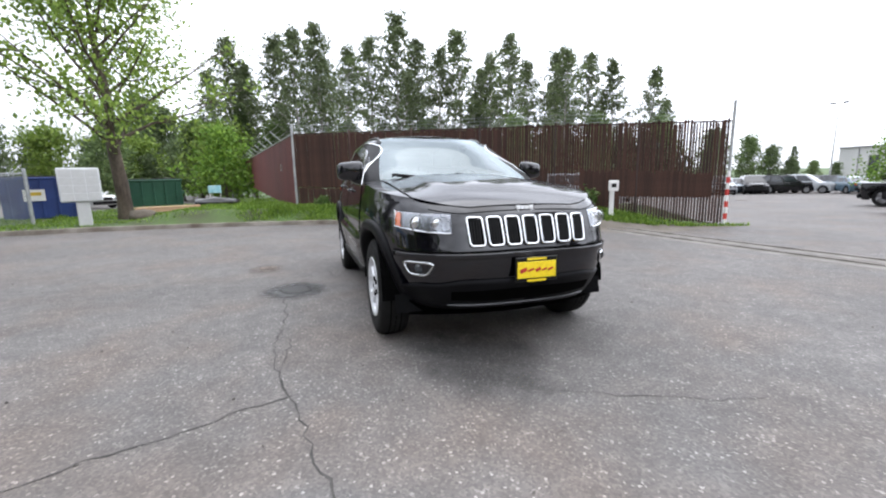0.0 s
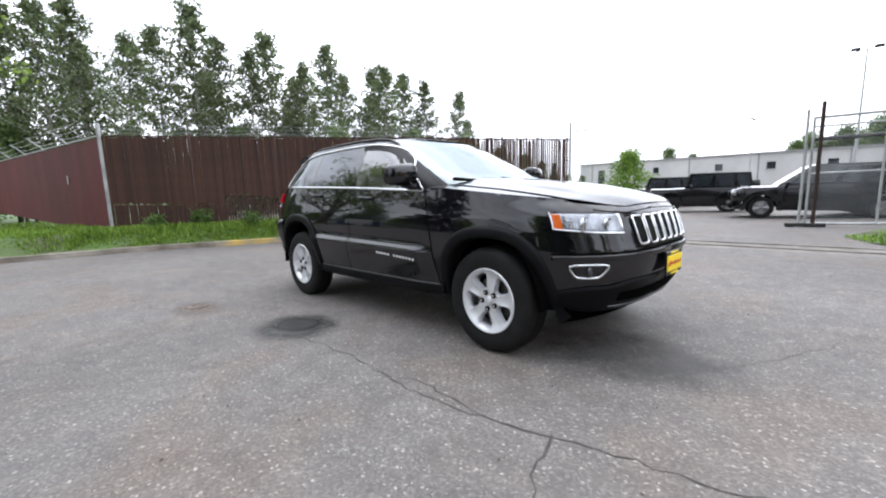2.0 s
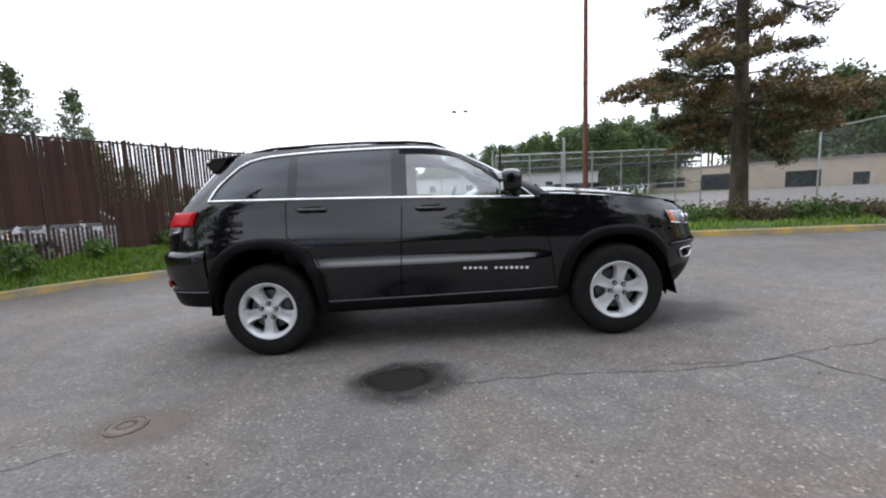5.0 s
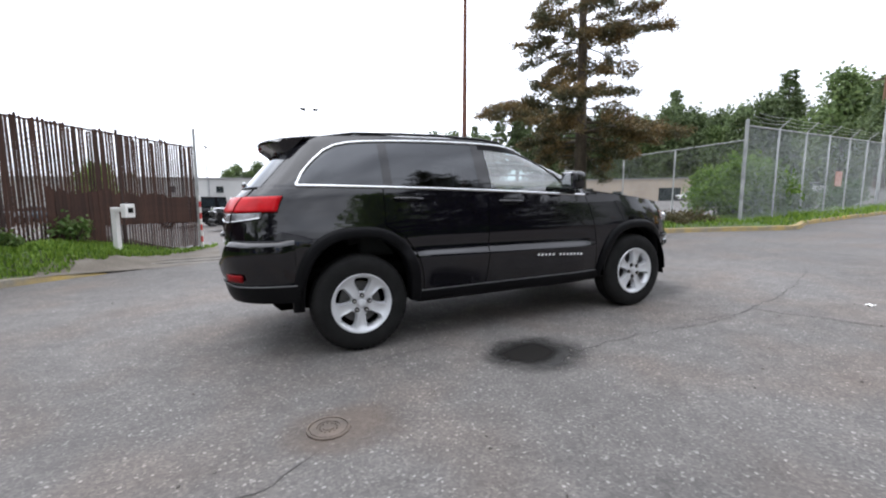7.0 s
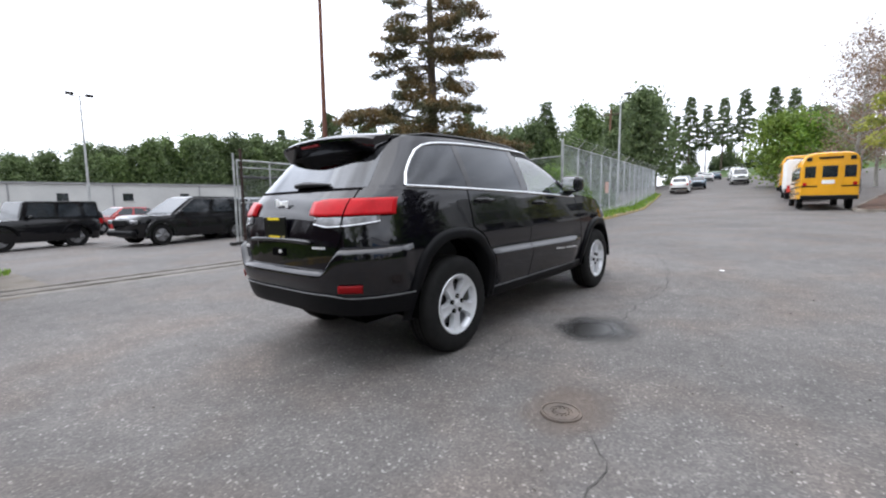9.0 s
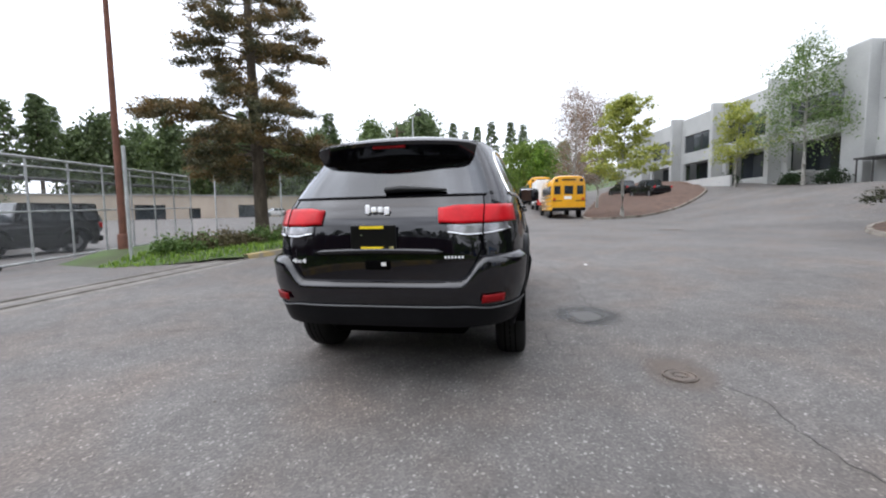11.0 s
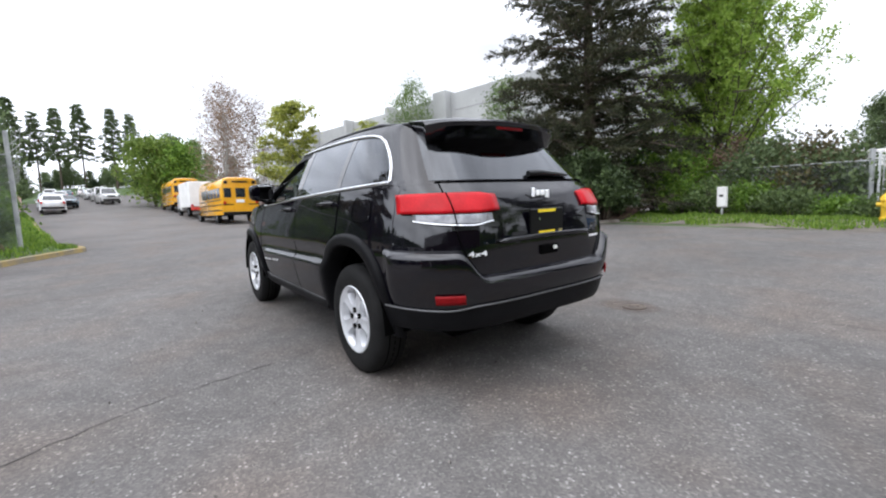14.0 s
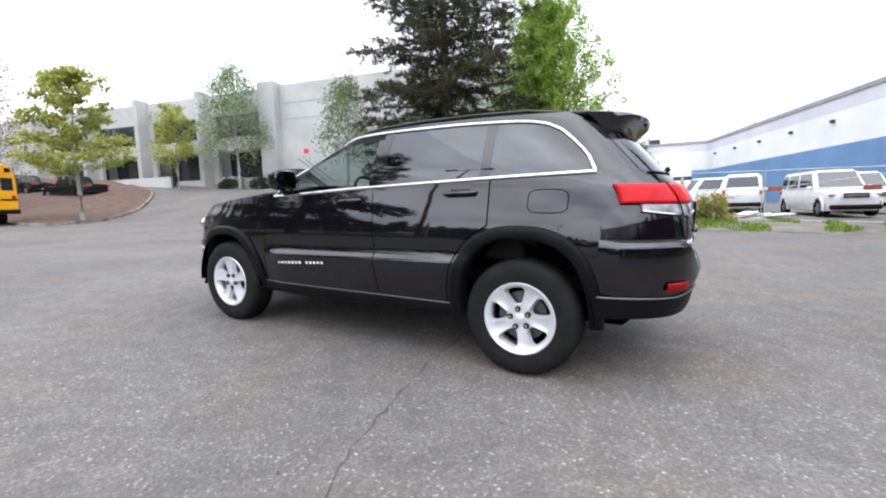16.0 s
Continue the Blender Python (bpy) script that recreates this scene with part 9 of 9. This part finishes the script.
planks = thing("plank_stack", label="stack of bare tan planks on the grass", category="planks")
for k in range(7):
    part("plank", B(0.06 * math.sin(k * 2.3), -0.3 + 0.15 * (k % 4), 0.09 + 0.09 * (k // 4), 1.9, 0.14, 0.08, bevel=0.004), mat("bare_wood", (0.38, 0.24, 0.14), 0.8, col2=(0.5, 0.33, 0.2), scale=4, stretch=(0.2, 2, 2)), planks)
planks.matrix_world = Matrix.Translation((-12.9, -6.1, verge_z(-12.9, -6.1, KERB_WEST, 0.42) + 0.03)) @ Matrix.Rotation(radians(110), 4, "Z")


def lump(name, label, category, x, y, z, sx, sy, sz, material, seed):
    bm = bmesh.new()
    bmesh.ops.create_icosphere(bm, subdivisions=3, radius=1)
    for v in bm.verts:
        k = 1 + 0.28 * noise.noise(v.co * 1.4 + Vector((seed, 0, 0)))
        v.co = Vector((v.co.x * sx * k, v.co.y * sy * k, v.co.z * sz * k + sz * 0.4))
    ob = part(name, bm, material, smooth=50)
    ob.matrix_world = Matrix.Translation((x, y, z))
    return tagged(ob, label, category)


M_ROCK = mat("grey_boulder", (0.07, 0.055, 0.042), 0.95, col2=(0.13, 0.11, 0.085), scale=3, bump=0.8)
lump("boulder", "brown-grey boulder in the grass", "boulder", -11.5, -6.5, verge_z(-11.5, -6.5, KERB_WEST, 0.42), 0.4, 0.36, 0.24, M_ROCK, 2)
# low black heap of debris on the grass, shaped as one lump
lump("black_heap", "flat black heap lying on the grass", "sack", -16.3, -5.1, verge_z(-16.3, -5.1, KERB_WEST, 0.42), 0.6, 1.0, 0.2, M_TRIM_BLACK, 7)
board = thing("notice_board", label="small pale blue notice board on legs", category="sign")
part("board", B(0, 0, 0.55, 0.04, 0.62, 0.4, bevel=0.006), mat("pale_blue_board", (0.32, 0.62, 0.72), 0.5, col2=(0.6, 0.8, 0.85), scale=3), board)
for y in (-0.25, 0.25):
    part("leg", B(0, y, 0.2, 0.03, 0.03, 0.5), M_WHITE_PAINT, board)
board.matrix_world = Matrix.Translation((-20.6, -5.9, 0.25))
west_fence = thing("chain_link_fence", label="short chain-link fence beside the blue dumpster", category="fence", group="chain-link fences")
for p in ((-11.5, -9.4), (-10.6, -12.0)):
    post(west_fence, *p, -0.1, 1.75, 0.05)
part("rail", T([(-11.5, -9.4, 1.6), (-10.6, -12.0, 1.6)], 0.025, 8), M_GALV, west_fence)
bm = bmesh.new()
chain_mesh(bm, (-11.5, -9.4), (-10.6, -12.0), lambda f: 0.05, lambda f: 1.6, 0.08, 0.003)
part("wire_mesh", bm, M_WIRE, west_fence)

hydrant = thing("fire_hydrant", label="yellow fire hydrant in the weeds", category="fire hydrant")
M_HYD = mat("hydrant_yellow", (0.62, 0.38, 0.015), 0.5, col2=(0.72, 0.48, 0.03), scale=6, bump=0.1)
part("barrel", T([(0, 0, -0.1), (0, 0, 0.08), (0, 0, 0.1), (0, 0, 0.5), (0, 0, 0.52), (0, 0, 0.62), (0, 0, 0.69)], [0.13, 0.13, 0.095, 0.095, 0.125, 0.11, 0.03], 16), M_HYD, hydrant, smooth=40)
part("bonnet_nut", T([(0, 0, 0.68), (0, 0, 0.75)], 0.025, 6), M_HYD, hydrant)
for a in (0, 90, 180):
    d = Vector((math.cos(radians(a)), math.sin(radians(a)), 0))
    part("outlet", T([d * 0.08 + Vector((0, 0, 0.42)), d * 0.18 + Vector((0, 0, 0.42))], 0.055 if a != 90 else 0.075, 12), M_HYD, hydrant, smooth=40)
hydrant.matrix_world = Matrix.Translation((-2.25, -13.4, south_z(-2.25, -13.4))) @ Matrix.Rotation(radians(10), 4, "Z")
tpost = thing("pipe_post", label="grey steel post with a short cross plate", category="post")
part("post", T([(0, 0, -0.1), (0, 0, 1.5)], 0.06, 10), M_GALV, tpost, smooth=60)
part("cross_plate", B(0, 0, 1.46, 0.56, 0.08, 0.13, bevel=0.01), M_BLACK_STEEL, tpost, "weathered dark cross plate")
tpost.matrix_world = Matrix.Translation((-2.6, -13.5, south_z(-2.6, -13.5)))
ubox = thing("utility_box", label="small white utility box on a stake", category="utility box")
part("stake", B(0, 0, 0.25, 0.06, 0.06, 0.6), M_GALV, ubox)
part("box", B(0, 0, 0.66, 0.3, 0.16, 0.7, bevel=0.02), M_WHITE_PAINT, ubox)
part("label_bar", B(0, 0.083, 0.7, 0.12, 0.006, 0.08), M_BLACK_STEEL, ubox)
ubox.matrix_world = Matrix.Translation((1.95, -14.7, south_z(1.95, -14.7)))

# ---- marks on the asphalt ----
M_CRACK = mat("crack_shadow", (0.03, 0.029, 0.027), 0.95, col2=(0.075, 0.07, 0.064), scale=8)
M_IRON = mat("cast_iron", (0.085, 0.072, 0.062), 0.75, 0.2, col2=(0.15, 0.118, 0.096), scale=6, fine=60, bump=0.5)


def crack(points, width=0.011, seed=0):
    rng = random.Random(seed)
    fine = []
    for a, b in zip(points, points[1:]):
        n = max(int(math.dist(a, b) / 0.07), 1)
        for i in range(n):
            f = i / n
            fine.append((a[0] + (b[0] - a[0]) * f + rng.uniform(-0.022, 0.022), a[1] + (b[1] - a[1]) * f + rng.uniform(-0.022, 0.022)))
    fine.append(points[-1])
    bm = bmesh.new()
    rows = []
    for i, (x, y) in enumerate(fine):
        a, b = fine[max(i - 1, 0)], fine[min(i + 1, len(fine) - 1)]
        d = Vector((b[0] - a[0], b[1] - a[1], 0)).normalized()
        w = width * rng.uniform(0.12, 0.7) * min(1, (len(fine) - i) / 6)
        z = ground_z(x, y) + 0.003
        rows.append([(x + d.y * w, y - d.x * w, z), (x - d.y * w, y + d.x * w, z)])
    add_grid(bm, rows)
    return tagged(part("pavement_crack", bm, M_CRACK), "jagged dark crack in the asphalt", "crack", kind="structure")


crack([(-1.7, -1.35), (-1.1, -1.25), (-0.9, -1.45)], 0.007, 1)
crack([(-0.2, -1.72), (0.35, -1.66), (0.85, -1.63), (1.3, -1.7), (1.85, -1.69), (2.38, -1.55), (2.8, -1.47), (3.25, -1.38), (4.1, -1.1), (5.4, -0.6)], 0.012, 2)
crack([(2.38, -1.55), (2.47, -1.85), (2.6, -2.12), (2.68, -2.4), (2.85, -2.75), (3.3, -3.4)], 0.011, 3)
crack([(-0.75, 0.1), (-0.8, 0.6), (-0.82, 1.0), (-0.9, 1.42), (-0.96, 1.85), (-1.06, 2.2), (-1.2, 2.5), (-1.45, 3.0)], 0.011, 4)
crack([(-1.93, -2.15), (-2.2, -2.35), (-2.7, -2.35), (-3.3, -2.6), (-4.2, -2.8)], 0.007, 5)
crack([(-0.95, -1.1), (-1.3, -1.15), (-1.6, -1.3)], 0.007, 6)
crack([(2.0, -1.62), (1.5, -1.58), (1.1, -1.66)], 0.009, 7)
crack([(3.3, 0.9), (3.0, 0.2), (2.6, -0.5)], 0.005, 8)


def blot(name, x, y, rx, ry, material, lift, label, seed, rough=0.25, kind="structure"):
    bm = bmesh.new()
    mid = bm.verts.new((x, y, ground_z(x, y) + lift))
    ring = []
    for i in range(64):
        t = math.tau * i / 64
        k = 1 + rough * noise.noise((math.cos(t) * 1.7 + seed, math.sin(t) * 1.7, 0)) + 0.35 * rough * noise.noise((math.cos(t) * 6 + seed, math.sin(t) * 6, 2))
        px, py = x + math.cos(t) * rx * k, y + math.sin(t) * ry * k
        ring.append(bm.verts.new((px, py, ground_z(px, py) + lift)))
    for a, b in zip(ring, ring[1:] + ring[:1]):
        bm.faces.new((mid, a, b))
    return tagged(part(name, bm, material), label, name.replace("_", " "), kind=kind)


blot("damp_patch", -0.32, -1.58, 0.56, 0.46, stain_mat("damp_asphalt", (0.03, 0.029, 0.028), 0.95, 0.5), 0.003, "damp dark patch round a sunken drain", 3, 0.3)
blot("puddle", -0.33, -1.55, 0.3, 0.23, stain_mat("dark_water_film", (0.016, 0.015, 0.014), 1.4, 0.3, 3.0), 0.006, "shallow dark puddle over a drain", 9, 0.3)
blot("rust_stain", -1.8, -2.0, 0.4, 0.33, stain_mat("rust_stained_asphalt", (0.15, 0.115, 0.092), 0.5), 0.0025, "rusty stain round a small cover", 5, 0.3)
# faint soft-edged patch of darker asphalt under and ahead of the front bumper
blot("dark_asphalt_patch", 2.2, -0.3, 0.9, 0.6, stain_mat("darker_asphalt", (0.05, 0.048, 0.046), 0.5, 0.7, 4.0), 0.002, "faint darker patch on the asphalt at the car nose", 14, 0.3)


def cover(x, y, r):
    c = thing("manhole_cover", label="small round cast-iron cover in the asphalt", category="manhole cover", group="manhole covers")
    bm = bmesh.new()
    rows = [[(math.cos(t) * q, math.sin(t) * q, z) for q, z in ((r * 1.14, 0.0), (r * 1.12, 0.011), (r * 1.02, 0.012), (r * 1.0, 0.005), (r * 0.96, 0.005), (r * 0.94, 0.011), (r * 0.62, 0.012), (r * 0.6, 0.007), (r * 0.3, 0.007), (r * 0.28, 0.012), (0.0005, 0.012))] for t in span(0, math.tau, 41)]
    add_grid(bm, rows)
    part("cover", bm, M_IRON, c, smooth=30)
    for i in range(12):
        a = math.tau * i / 12
        part("stud", B(math.cos(a) * r * 0.45, math.sin(a) * r * 0.45, 0.009, r * 0.08, r * 0.08, 0.008), M_IRON, c)
    c.matrix_world = Matrix.Translation((x, y, ground_z(x, y) + 0.001))
    return c


cover(-1.9, -1.99, 0.1)
cover(13.2, -6.6, 0.4)
cover(-14.0, 24.0, 0.4)
bm = bmesh.new()
add_grid(bm, [[(3.43 + 0.03 * i, -2.09 + 0.03 * k, ground_z(3.47, -2.06) + 0.006 + 0.012 * ((i + k) % 2)) for i in range(4)] for k in range(3)])
tagged(part("paper_scrap", bm, M_WHITE_PAINT), "crumpled scrap of white paper on the asphalt", "litter")
rng2 = random.Random(8)
verts, faces = [], []
for i in range(420):
    x, y = rng2.uniform(-7, 7), rng2.uniform(-6, 5.5)
    s, a, z = rng2.uniform(0.006, 0.016), rng2.uniform(0, 6.3), ground_z(x, y) + 0.004
    k = len(verts)
    verts += [(x + math.cos(a) * s, y + math.sin(a) * s, z), (x - math.sin(a) * s * 0.6, y + math.cos(a) * s * 0.6, z), (x - math.cos(a) * s, y - math.sin(a) * s, z), (x + math.sin(a) * s * 0.6, y - math.cos(a) * s * 0.6, z), (x, y, z + s * 0.7)]
    faces += [(k, k + 1, k + 4), (k + 1, k + 2, k + 4), (k + 2, k + 3, k + 4), (k + 3, k, k + 4)]
tagged(mesh_part("grit", verts, faces, mat("grit_stone", (0.05, 0.045, 0.04), 0.9, col2=(0.22, 0.2, 0.18), scale=15)), "scattered grit and leaf scraps on the asphalt", "grit", kind="stuff")
